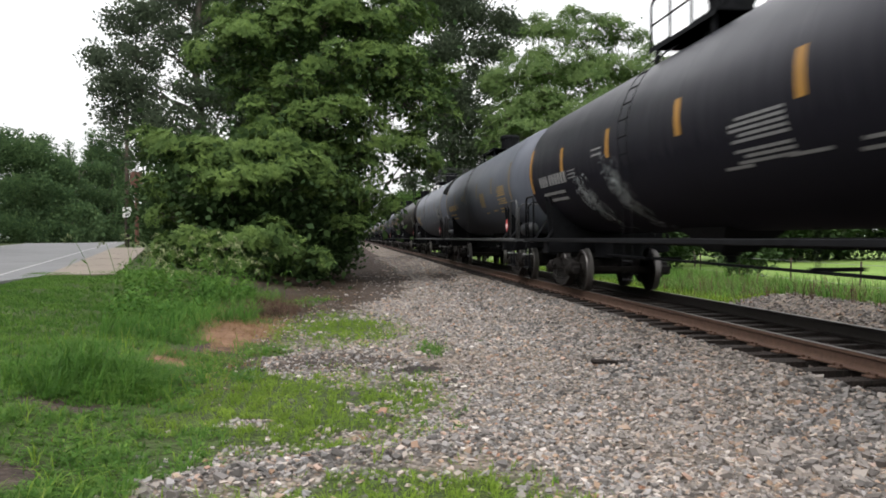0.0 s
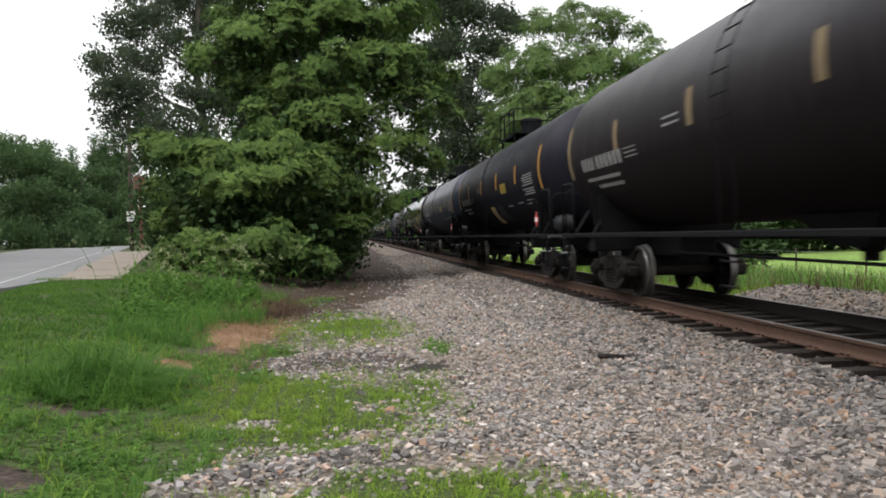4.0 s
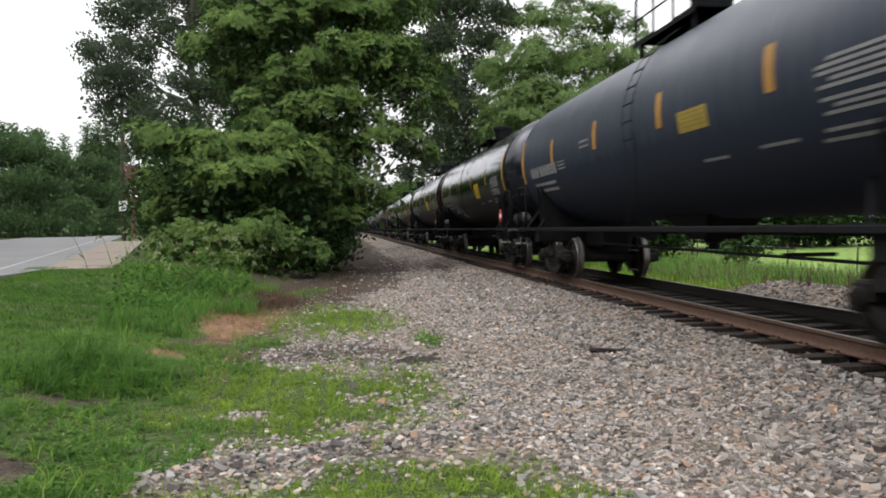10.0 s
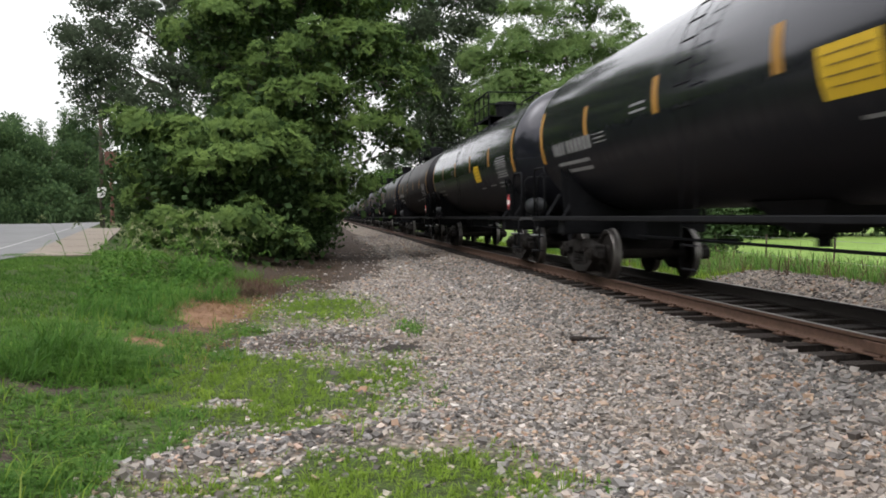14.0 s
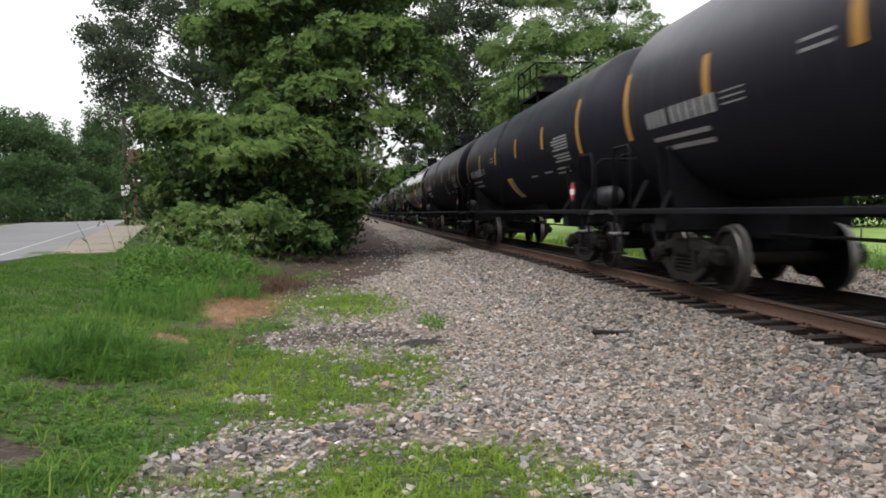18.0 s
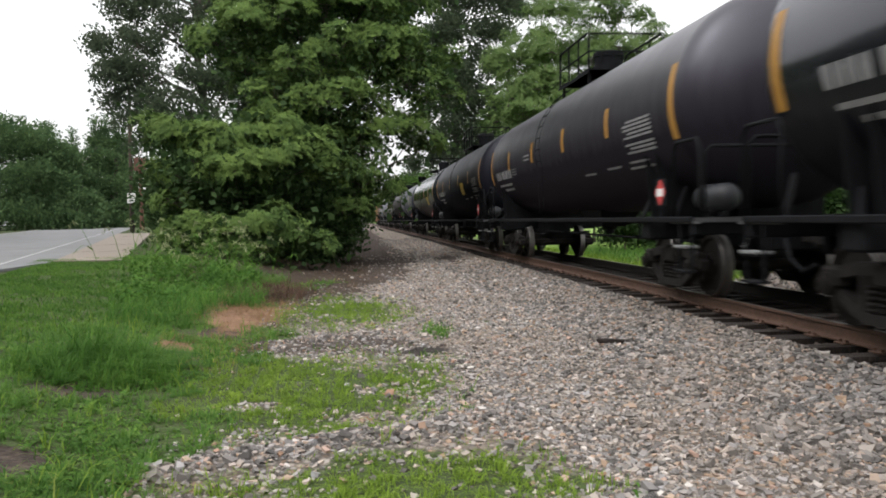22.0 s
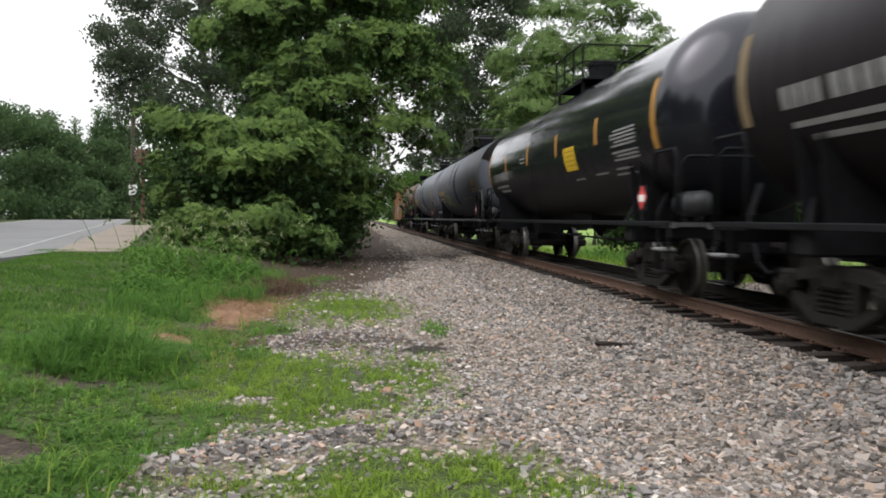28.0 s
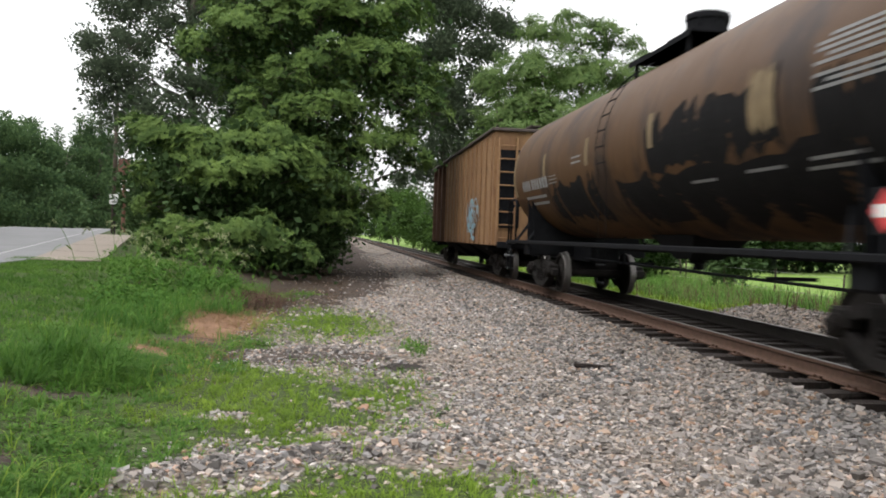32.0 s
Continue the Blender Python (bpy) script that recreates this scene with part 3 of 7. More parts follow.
ROCK_F = np.array([(0, 1, 3), (0, 3, 2), (4, 6, 7), (4, 7, 5), (0, 4, 5), (0, 5, 1), (2, 3, 7), (2, 7, 6), (0, 2, 6), (0, 6, 4), (1, 5, 7), (1, 7, 3)])


def turns(n, tilt):
    """n random turns: any heading, and tilted up to the given angle."""
    a, b, c = rng.uniform(0, 2 * np.pi, n), rng.uniform(-tilt, tilt, n), rng.uniform(-tilt, tilt, n)
    ca, sa, cb, sb, cc, sc = np.cos(a), np.sin(a), np.cos(b), np.sin(b), np.cos(c), np.sin(c)
    M = np.empty((n, 3, 3))
    M[:, 0] = np.stack([ca * cb, ca * sb * sc - sa * cc, ca * sb * cc + sa * sc], 1)
    M[:, 1] = np.stack([sa * cb, sa * sb * sc + ca * cc, sa * sb * cc - ca * sc], 1)
    M[:, 2] = np.stack([-sb, cb * sc, cb * cc], 1)
    return M


def place(base_v, base_f, at, size, turn):
    """Many copies of a small shape as arrays: one mesh of loose pieces."""
    n, k = len(at), len(base_v) if base_v.ndim == 2 else base_v.shape[1]
    pts = base_v[None] * size[:, None, :] if base_v.ndim == 2 else base_v * size[:, None, :]
    V = np.einsum("nij,nkj->nki", turn, pts) + at[:, None, :]
    F = base_f[None] + (np.arange(n) * k)[:, None, None]
    return V.reshape(-1, 3), F.reshape(-1, base_f.shape[1])


def scatter(n, x0, x1, y0, y1, power=1.0):
    u = rng.uniform(0, 1, n) ** power
    return rng.uniform(x0, x1, n), y0 + (y1 - y0) * u


def build_stones(label, material, sets, ridge=False):
    X, Y, S = [], [], []
    for n, x0, x1, y0, y1, p, big in sets:
        x, y = scatter(n, x0, x1, y0, y1, p)
        t, c, s, m, oil_shade = cover(x, y)
        if ridge:
            s = np.maximum(s, np.clip(np.abs(y - berm_line(x)) * 4 - 0.25, 0, 1) * 1.2)
        keep = rng.uniform(0, 1, n) > np.where(x < 8.3, np.maximum.reduce([t * 0.985, c * 0.85, s * 0.88, m * 0.9, np.where(x < 3, oil_shade * 1.08, 0)]), m * 0.95)
        X.append(x[keep]); Y.append(y[keep]); S.append(big * rng.lognormal(0, 0.34, keep.sum()))
    x, y, s = np.concatenate(X), np.concatenate(Y), np.clip(np.concatenate(S), 0.008, 0.050)
    n = len(x)
    size = np.stack([s * rng.uniform(0.95, 1.5, n), s * rng.uniform(0.75, 1.1, n), s * rng.uniform(0.45, 0.85, n)], 1)
    base = ROCK_V[None] * rng.uniform(0.5, 1.3, (n, 8, 3))
    at = np.stack([x, y, height(x, y) + s * rng.uniform(0.0, 0.45, n)], 1)
    V, F = place(base, ROCK_F, at, size, turns(n, 0.5))
    tagged(new("ballast", fast_mesh("ballast", V, F, material)), label, "gravel", kind="stuff")


build_stones("loose tan and grey gravel on the lane", STONE, ((46000, -1.5, 4.0, 3.7, 20, 1.5, 0.0172), (8500, -1.5, 4.2, 15, 36, 1.0, 0.026), (6000, 1.4, 4.5, 32, 64, 1.0, 0.034)))
build_stones("coarse grey ballast stones beside the rails", STONE_DARK, ((15000, 2.7, 4.62, 3.8, 26, 1.35, 0.024), (4200, 7.4, 11.2, 8.5, 21, 1.0, 0.036)))
build_stones("coarse dark stones along the low ridge", STONE_DARK, ((4600, -1.25, 1.2, 4.6, 6.6, 1.0, 0.0175),), True)
build_stones("ballast between the ties, dark with oil and painted shade", STONE_OIL_SHADE, ((4200, 4.62, 7.3, 3.5, 24, 1.2, 0.024),))


# ---- the train ----
CAR_PITCH, TANK_LONG, TANK_R, TANK_Z = 18.15, 15.5, 1.52, 2.79
HALF = TANK_LONG / 2
SHARED = {}


def shared(key, build):
    if key not in SHARED:
        SHARED[key] = build()
    return SHARED[key]


def run(t):
    """Metres that the train has rolled at t seconds."""
    return -4.597 + 14.4875 * t - 0.006385 * t ** 2 + 0.00043252 * t ** 3


def tank_mesh(mat):
    bm = bmesh.new()
    prof = [(-HALF - 0.66 * math.sin(a), TANK_R * math.cos(a)) for a in np.linspace(math.pi / 2, 0.05, 10)]
    prof[0] = (prof[0][0], 0.0)
    body = []
    for y in np.linspace(-HALF, HALF, 6):
        seam = 0.0015 if abs(y) < HALF - 0.1 else 0.0
        body += [(y - 0.05, TANK_R), (y - 0.03, TANK_R), (y - 0.02, TANK_R + seam), (y + 0.02, TANK_R + seam), (y + 0.03, TANK_R), (y + 0.05, TANK_R)] if seam else [(y, TANK_R)]
    body = body[:1] + [(-HALF + 0.06, TANK_R)] + body[1:-1] + [(HALF - 0.06, TANK_R)] + body[-1:]
    prof += body + [(-s, r) for s, r in reversed(prof)]
    lathe(bm, prof, 60)
    bmesh.ops.translate(bm, verts=bm.verts, vec=(0, 0, TANK_Z))
    return to_mesh("tank", bm, mat, True)


def on_tank(y, z, side=-1, off=0.004):
    return Vector((side * math.sqrt(max((TANK_R + off) ** 2 - (z - TANK_Z) ** 2, 0.01)), y, z))


def patch(bm, y0, y1, z0, z1, side=-1, slant=0.0, off=0.004, steps=6):
    """A film or a painted panel that lies on the tank's shell; slant shifts its lower edge along the car."""
    prev = None
    for i in range(steps + 1):
        k = i / steps
        z = z1 + (z0 - z1) * k
        row = [bm.verts.new(on_tank(y + slant * k, z, side, off)) for y in (y0, (y0 + y1) / 2, y1)]
        if prev:
            for j in (0, 1):
                q = (prev[j], prev[j + 1], row[j + 1], row[j])
                bm.faces.new(q if side > 0 else q[::-1])
        prev = row
    return bm


def film(name, y0, y1, z0, z1, mat, side=-1, slant=0.0, off=0.004):
    return shared((name, mat.name, y0, y1, z0, z1, side, slant), lambda: to_mesh(name, patch(bmesh.new(), y0, y1, z0, z1, side, slant, off), mat, True))


def spray(bm, y, z, w, h, seed, strokes=9, off=0.005):
    """Spray paint: fat, looping strokes that follow the shell."""
    r = random.Random(seed)
    n, prev, last = 16 * strokes, None, None
    p1, p2, p3 = r.uniform(0, 6), r.uniform(0, 6), r.uniform(0, 6)
    for i in range(n + 1):
        k = i / n
        b = 6.2832 * k * strokes * 0.55
        cy = y + w * (0.5 - k) + 0.16 * w * math.cos(b + p1) + 0.05 * w * math.sin(2.7 * b + p2)
        cz = z + 0.40 * h * math.sin(b * 1.0 + p3) + 0.18 * h * math.sin(2.1 * b + p1)
        q = Vector((cy, cz))
        if last is None:
            last = q + Vector((0.01, 0.0))
        d = (q - last).normalized()
        wd = 0.035 * (0.6 + 0.7 * abs(math.sin(1.3 * b + p2)))
        p = [bm.verts.new(on_tank(cy - s * wd * d.y, cz + s * wd * d.x, -1, off + 0.0025 * k)) for s in (-1, 1)]
        if prev:
            bm.faces.new((prev[0], prev[1], p[1], p[0]))
        prev, last = p, q
    return bm


def cloud_spray(bm, y, z, w, h, lean, seed):
    """A wiped, cloudy smear of spray paint: many short overlapping strokes, thinning outwards."""
    r = random.Random(seed)
    for i in range(330):
        k = r.gauss(0, 0.3)
        cy, cz = y + lean * k + r.gauss(0, 0.26) * w, z + k * h
        long, thick, a = r.uniform(0.05, 0.2), r.uniform(0.008, 0.028), r.gauss(0.9, 0.5)
        d, u = (math.cos(a) * long / 2, math.sin(a) * long / 2), (-math.sin(a) * thick / 2, math.cos(a) * thick / 2)
        off = 0.003 + 0.00001 * i
        bm.faces.new([bm.verts.new(on_tank(cy + p * d[0] + q * u[0], cz + p * d[1] + q * u[1], -1, off)) for p, q in ((-1, -0.4), (0.2, -1), (1, 0.1), (0.1, 1))])
    return bm


def blotch(bm, y, z, w, h, seed, off=0.003):
    """An uneven stain on the shell."""
    r = random.Random(seed)
    rings = []
    centre = bm.verts.new(on_tank(y, z, -1, off))
    n = 40
    wob = [r.uniform(0.75, 1.15) for _ in range(n)]
    for k in (0.35, 0.7, 1.0):
        rings.append([bm.verts.new(on_tank(y + math.cos(6.2832 * i / n) * w / 2 * k * (wob[i] if k == 1 else 1), z + math.sin(6.2832 * i / n) * h / 2 * k * (wob[i] if k == 1 else 1), -1, off)) for i in range(n)])
    for i in range(n):
        j = (i + 1) % n
        bm.faces.new((centre, rings[0][i], rings[0][j]))
        for a, b in zip(rings, rings[1:]):
            bm.faces.new((a[i], b[i], b[j], a[j]))
    return bm


def block(bm, y, z, w, h, seed):
    """A patch of paint-out or tar with ragged, roughly square edges."""
    r = random.Random(seed)
    n, m = 22, 8
    lo = [z - h / 2 + r.uniform(-0.06, 0.06) * (1 + h) for _ in range(n + 1)]
    hi = [z + h / 2 + r.uniform(-0.06, 0.06) * (1 + h) - (0.2 * h if r.random() < 0.25 else 0) for _ in range(n + 1)]
    rows = [[bm.verts.new(on_tank(y - w / 2 + w * i / n, lo[i] + (hi[i] - lo[i]) * j / m, -1, 0.002 + 0.0006 * (seed % 5))) for j in range(m + 1)] for i in range(n + 1)]
    for a, b in zip(rows, rows[1:]):
        for j in range(m):
            bm.faces.new((a[j], a[j + 1], b[j + 1], b[j]))
    return bm


def head_spill(bm, seed):
    """A tarry spill that has run down from the top of the near head and the shell's end."""
    r = random.Random(seed)
    n, m = 26, 8
    rows = []
    for i in range(n + 1):
        th = math.radians(22 + 136 * i / n)
        reach = 0.55 + 0.45 * math.sin(math.pi * i / n) + 0.06 * math.sin(i * 1.7) + r.uniform(-0.03, 0.03)
        row = []
        for j in range(m + 1):
            a = 0.04 + reach * j / m
            rr = (TANK_R + 0.004) * math.cos(a)
            row.append(bm.verts.new((rr * math.cos(th), -HALF - 0.664 * math.sin(a) - 0.002, TANK_Z + rr * math.sin(th))))
        rows.append(row)
    for a, b in zip(rows, rows[1:]):
        for j in range(m):
            bm.faces.new((a[j], b[j], b[j + 1], a[j + 1]))
    return bm


def side_frame_mesh():
    """A cast side frame: bowed top member, tension member below, spring window, pedestal jaws at the ends."""
    bm = bmesh.new()
    top = [(-1.12, 0.52), (-0.92, 0.62), (-0.5, 0.70), (0, 0.72), (0.5, 0.70), (0.92, 0.62), (1.12, 0.52)]
    for (a, b), (c, d) in zip(top, top[1:]):
        vs = [bm.verts.new((x, y, z)) for x, (y, z) in product((-0.07, 0.07), ((a, b), (c, d), (c, d - 0.13), (a, b - 0.13)))]
        for q in ((0, 1, 2, 3), (7, 6, 5, 4), (0, 4, 5, 1), (1, 5, 6, 2), (2, 6, 7, 3), (3, 7, 4, 0)):
            bm.faces.new([vs[i] for i in q])
    low = [(-0.95, 0.50), (-0.38, 0.22), (0.38, 0.22), (0.95, 0.50)]
    for (a, b), (c, d) in zip(low, low[1:]):
        vs = [bm.verts.new((x, y, z)) for x, (y, z) in product((-0.075, 0.075), ((a, b), (c, d), (c, d - 0.11), (a, b - 0.11)))]
        for q in ((0, 1, 2, 3), (7, 6, 5, 4), (0, 4, 5, 1), (1, 5, 6, 2), (2, 6, 7, 3), (3, 7, 4, 0)):
            bm.faces.new([vs[i] for i in q])
    for s in (-1, 1):
        box(bm, -0.08, 0.08, s * 0.36 - 0.05, s * 0.36 + 0.05, 0.14, 0.68, 0.012)
        box(bm, -0.11, 0.11, s * 0.89 - 0.15, s * 0.89 + 0.15, 0.42, 0.64, 0.03)
    bmesh.ops.recalc_face_normals(bm, faces=bm.faces)
    return to_mesh("side_frame", bm, TRUCK_STEEL)


def wheelset_mesh():
    bm = bmesh.new()
    lathe(bm, [(-1.02, 0.0), (-1.02, 0.07), (-0.84, 0.075), (-0.60, 0.085), (0.60, 0.085), (0.84, 0.075), (1.02, 0.07), (1.02, 0.0)], 16, "X")
    for s in (-1, 1):
        prof = [(0.70, 0.09), (0.70, 0.16), (0.735, 0.20), (0.735, 0.37), (0.70, 0.39), (0.69, 0.485), (0.715, 0.487), (0.73, 0.46), (0.82, 0.455), (0.835, 0.445),
                (0.835, 0.39), (0.79, 0.36), (0.80, 0.19), (0.85, 0.16), (0.85, 0.09)]
        wheel = bmesh.new()
        lathe(wheel, [(s * a, r) for a, r in prof], 28, "X")
        me = to_mesh("tmp", wheel)
        bm.from_mesh(me)
        bpy.data.meshes.remove(me)
    me = to_mesh("wheelset", bm, WHEEL_STEEL, False)
    me.materials.append(TREAD_STEEL)
    for p in me.polygons:
        r = math.hypot(p.center[1], p.center[2])
        if abs(p.center[0]) > 0.7 and r > 0.44:
            p.material_index = 1
    return me


def bearing_mesh():
    bm = bmesh.new()
    lathe(bm, [(-0.12, 0.0), (-0.12, 0.11), (-0.02, 0.125), (0.08, 0.12), (0.10, 0.07), (0.12, 0.06), (0.12, 0.0)], 18, "X")
    for k in range(3):
        a = 2.1 * k + 0.4
        rod(bm, (0.09, 0.075 * math.cos(a), 0.075 * math.sin(a)), (0.125, 0.075 * math.cos(a), 0.075 * math.sin(a)), 0.018, 6)
    return to_mesh("bearing_cap", bm, WHEEL_STEEL)


def spring_mesh():
    """One coil spring."""
    bm = bmesh.new()
    pipe(bm, [(0.072 * math.cos(1.2566 * k), 0.072 * math.sin(1.2566 * k), 0.22 + 0.0117 * k) for k in range(25)], 0.018, 4)
    return to_mesh("spring", bm, TRUCK_STEEL)


def bolster_mesh():
    bm = bmesh.new()
    box(bm, -1.12, 1.12, -0.2, 0.2, 0.48, 0.72, 0.03)
    box(bm, -0.35, 0.35, -0.28, 0.28, 0.70, 0.84, 0.03)
    for s in (-1, 1):
        box(bm, s * 0.55 - 0.08, s * 0.55 + 0.08, -0.16, 0.16, 0.72, 0.80, 0.02)
    return to_mesh("truck", bm, TRUCK_STEEL)


def brake_beam_mesh():
    bm = bmesh.new()
    box(bm, -0.78, 0.78, -0.05, 0.05, 0.34, 0.42, 0.012)
    for s in (-1, 1):
        box(bm, s * 0.745 - 0.055, s * 0.745 + 0.055, -0.03, 0.09, 0.26, 0.56, 0.015)
    pipe(bm, [(-0.7, 0, 0.38), (0, -0.3, 0.38), (0.7, 0, 0.38)], 0.025)
    return to_mesh("brake_beam", bm, BLACK_STEEL)


WHEELSETS = []


def add_truck(car, y, index):
    truck = child("truck", shared("truck", bolster_mesh), car, pose(0, y, 0))
    for s in (-1, 1):
        child("side_frame", shared("side_frame", side_frame_mesh), truck, pose(s * 1.0, 0, 0))
        for y in (-0.2, 0.0, 0.2):
            child("spring", shared("spring", spring_mesh), truck, pose(s * 1.02, y, 0))
    for s in (-1, 1):
        w = child("wheelset", shared("wheelset", wheelset_mesh), truck, pose(0, s * 0.89, 0.457))
        WHEELSETS.append((w, s * 0.89, index))
        child("brake_beam", shared("brake_beam", brake_beam_mesh), truck, pose(0, s * 0.36, 0, 0, 0, 0 if s > 0 else 180))
        for side in (-1, 1):
            child("bearing_cap", shared("bearing", bearing_mesh), truck, pose(side * 1.08, s * 0.89, 0.457, 0, 0, 0 if side > 0 else 180))
    return truck


def coupler_mesh():
    bm = bmesh.new()
    box(bm, -0.08, 0.08, 0, 0.42, 0.80, 0.96, 0.02)
    box(bm, -0.17, 0.12, 0.36, 0.60, 0.74, 1.02, 0.05)
    box(bm, 0.02, 0.20, 0.54, 0.70, 0.74, 1.02, 0.05)
    return to_mesh("coupler", bm, TRUCK_STEEL)


def hose_mesh():
    bm = bmesh.new()
    pipe(bm, [(0.35, 0.1, 0.85), (0.38, 0.3, 0.6), (0.33, 0.5, 0.45), (0.22, 0.66, 0.55)], 0.03)
    return to_mesh("air_hose", bm, BLACK_STEEL, True)


def draft_sill_mesh():
    bm = bmesh.new()
    box(bm, -0.33, 0.33, -2.9, 0.72, 0.72, 1.12, 0.02)
    return to_mesh("stub_sill", bm, BLACK_STEEL)


def crosspiece(name, *sizes):
    """A beam across the end of a car."""
    return to_mesh(name, box(bmesh.new(), *sizes), BLACK_STEEL)


def add_sill(car, s, turn):
    at = pose(0, s * HALF, 0, 0, 0, turn)
    sill = child("stub_sill", shared("stub_sill", draft_sill_mesh), car, at)
    child("body_bolster", shared("body_bolster", lambda: crosspiece("body_bolster", -1.45, 1.45, -1.55, -1.15, 0.82, 1.16, 0.03)), sill)
    child("end_sill", shared("end_sill", lambda: crosspiece("end_sill", -1.5, 1.5, 0.45, 0.60, 0.92, 1.10, 0.015)), sill)
    child("striker", shared("striker", lambda: crosspiece("striker", -0.5, 0.5, 0.60, 0.74, 0.70, 1.12, 0.02)), sill)


def saddle_mesh():
    """The bolster webs that rise from the sill and cradle the shell."""
    bm = bmesh.new()
    for y in (-0.22, 0.22):
        angles = np.linspace(math.radians(205), math.radians(335), 13)
        a = [bm.verts.new((1.53 * math.cos(t), y - 0.012, TANK_Z + 1.53 * math.sin(t))) for t in angles]
        b = [bm.verts.new((1.42 * math.cos(t), y - 0.012, 1.05)) for t in angles]
        faces = [bm.faces.new((a[i], a[i + 1], b[i + 1], b[i])) for i in range(12)]
        r = bmesh.ops.extrude_face_region(bm, geom=faces)
        bmesh.ops.translate(bm, verts=[v for v in r["geom"] if isinstance(v, bmesh.types.BMVert)], vec=(0, 0.024, 0))
    bmesh.ops.recalc_face_normals(bm, faces=bm.faces)
    return to_mesh("saddle", bm, BLACK_STEEL)


def side_sill_mesh(mat):
    bm = bmesh.new()
    box(bm, -0.035, 0.035, -HALF - 0.6, HALF + 0.6, 1.085, 1.165, 0.012)
    for y in np.linspace(-6.4, 6.4, 3):
        box(bm, -0.03, 0.75, y - 0.03, y + 0.03, 1.09, 1.14)
    return to_mesh("side_sill", bm, mat)


def platform_mesh():
    """The end platform's grating and its frame."""
    bm = bmesh.new()
    box(bm, -1.5, 1.5, HALF - 0.2, HALF - 0.16, 1.09, 1.15)
    box(bm, -1.5, 1.5, HALF + 0.74, HALF + 0.78, 1.09, 1.15)
    for x in (-1.5, -0.75, 0, 0.75, 1.46):
        box(bm, x, x + 0.04, HALF - 0.2, HALF + 0.78, 1.07, 1.11)
    return to_mesh("end_platform", bm, GREY_STEEL)


def slat_mesh(wide, deep, mat):
    bm = bmesh.new()
    box(bm, -wide, wide, -deep, deep, 0, 0.035)
    return to_mesh("slat", bm, mat)


def end_rail_mesh(mat):
    """A bent-pipe handrail at one side of an end platform."""
    bm = bmesh.new()
    x = 1.46
    pipe(bm, [(x, HALF - 0.15, 1.1), (x, HALF - 0.15, 2.08), (x, HALF - 0.05, 2.19), (x, HALF + 0.62, 2.19), (x, HALF + 0.72, 2.08), (x, HALF + 0.72, 1.1)], 0.026, 8)
    return to_mesh("end_handrail", bm, mat, True)


def cross_rail_mesh(mat):
    bm = bmesh.new()
    pipe(bm, [(-1.4, HALF + 0.72, 1.1), (-1.4, HALF + 0.72, 1.98), (-1.3, HALF + 0.72, 2.08), (1.3, HALF + 0.72, 2.08), (1.4, HALF + 0.72, 1.98), (1.4, HALF + 0.72, 1.1)], 0.024, 8)
    return to_mesh("cross_handrail", bm, mat, True)


def brace_mesh():
    bm = bmesh.new()
    rod(bm, (1.46, 0, 1.12), (0.95, -0.72, 1.62), 0.035, 6)
    return to_mesh("brace", bm, BLACK_STEEL)


def step_mesh():
    bm = bmesh.new()
    for y in (-0.2, 0.2):
        box(bm, -0.02, 0.02, y - 0.012, y + 0.012, 0.42, 1.08)
    for z in (0.42, 0.72):
        box(bm, -0.09, 0.09, -0.2, 0.2, z, z + 0.03, 0.006)
    return to_mesh("sill_step", bm, BLACK_STEEL)


def tread_mesh():
    bm = bmesh.new()
    box(bm, -0.10, 0.10, -0.21, 0.21, 0.0, 0.035, 0.008)
    return to_mesh("step_tread", bm, TREAD_PAINT)


def cut_lever_mesh():
    """The uncoupling lever: a thin bar along the end sill with a bent handle."""
    bm = bmesh.new()
    pipe(bm, [(-0.15, 0.66, 0.98), (-0.9, 0.70, 1.0), (-1.36, 0.70, 0.98), (-1.46, 0.72, 0.80)], 0.018, 6)
    return to_mesh("cut_lever", bm, TREAD_PAINT, True)


def ladder_rail_mesh(mat):
    bm = bmesh.new()
    for y in (-0.21, 0.21):
        pts = [(-1.52, y, 0.45), (-1.52, y, 1.1)]
        for a in np.linspace(math.radians(196), math.radians(118), 10):
            pts.append(((TANK_R + 0.10) * math.cos(a), y, TANK_Z + (TANK_R + 0.10) * math.sin(a)))
        pipe(bm, pts, 0.006, 4)
    return to_mesh("ladder", bm, mat)


def rung_mesh(mat):
    bm = bmesh.new()
    rod(bm, (0, -0.22, 0), (0, 0.22, 0), 0.013, 6)
    return to_mesh("rung", bm, mat)


def top_platform_mesh():
    bm = bmesh.new()
    vs = [bm.verts.new((x, y, z)) for x, z in ((-0.86, 4.29), (-0.86, 4.36), (0.86, 4.36), (0.86, 4.29)) for y in (-1.3, 1.3)]
    for a in (0, 2, 4):
        bm.faces.new((vs[a], vs[a + 1], vs[a + 3], vs[a + 2]))
    bmesh.ops.solidify(bm, geom=bm.faces[:], thickness=0.03)
    return to_mesh("top_platform", bm, BLACK_STEEL)


def leg_mesh():
    bm = bmesh.new()
    box(bm, -0.03, 0.03, -0.03, 0.03, -0.02, 0.26)
    return to_mesh("platform_leg", bm, BLACK_STEEL)


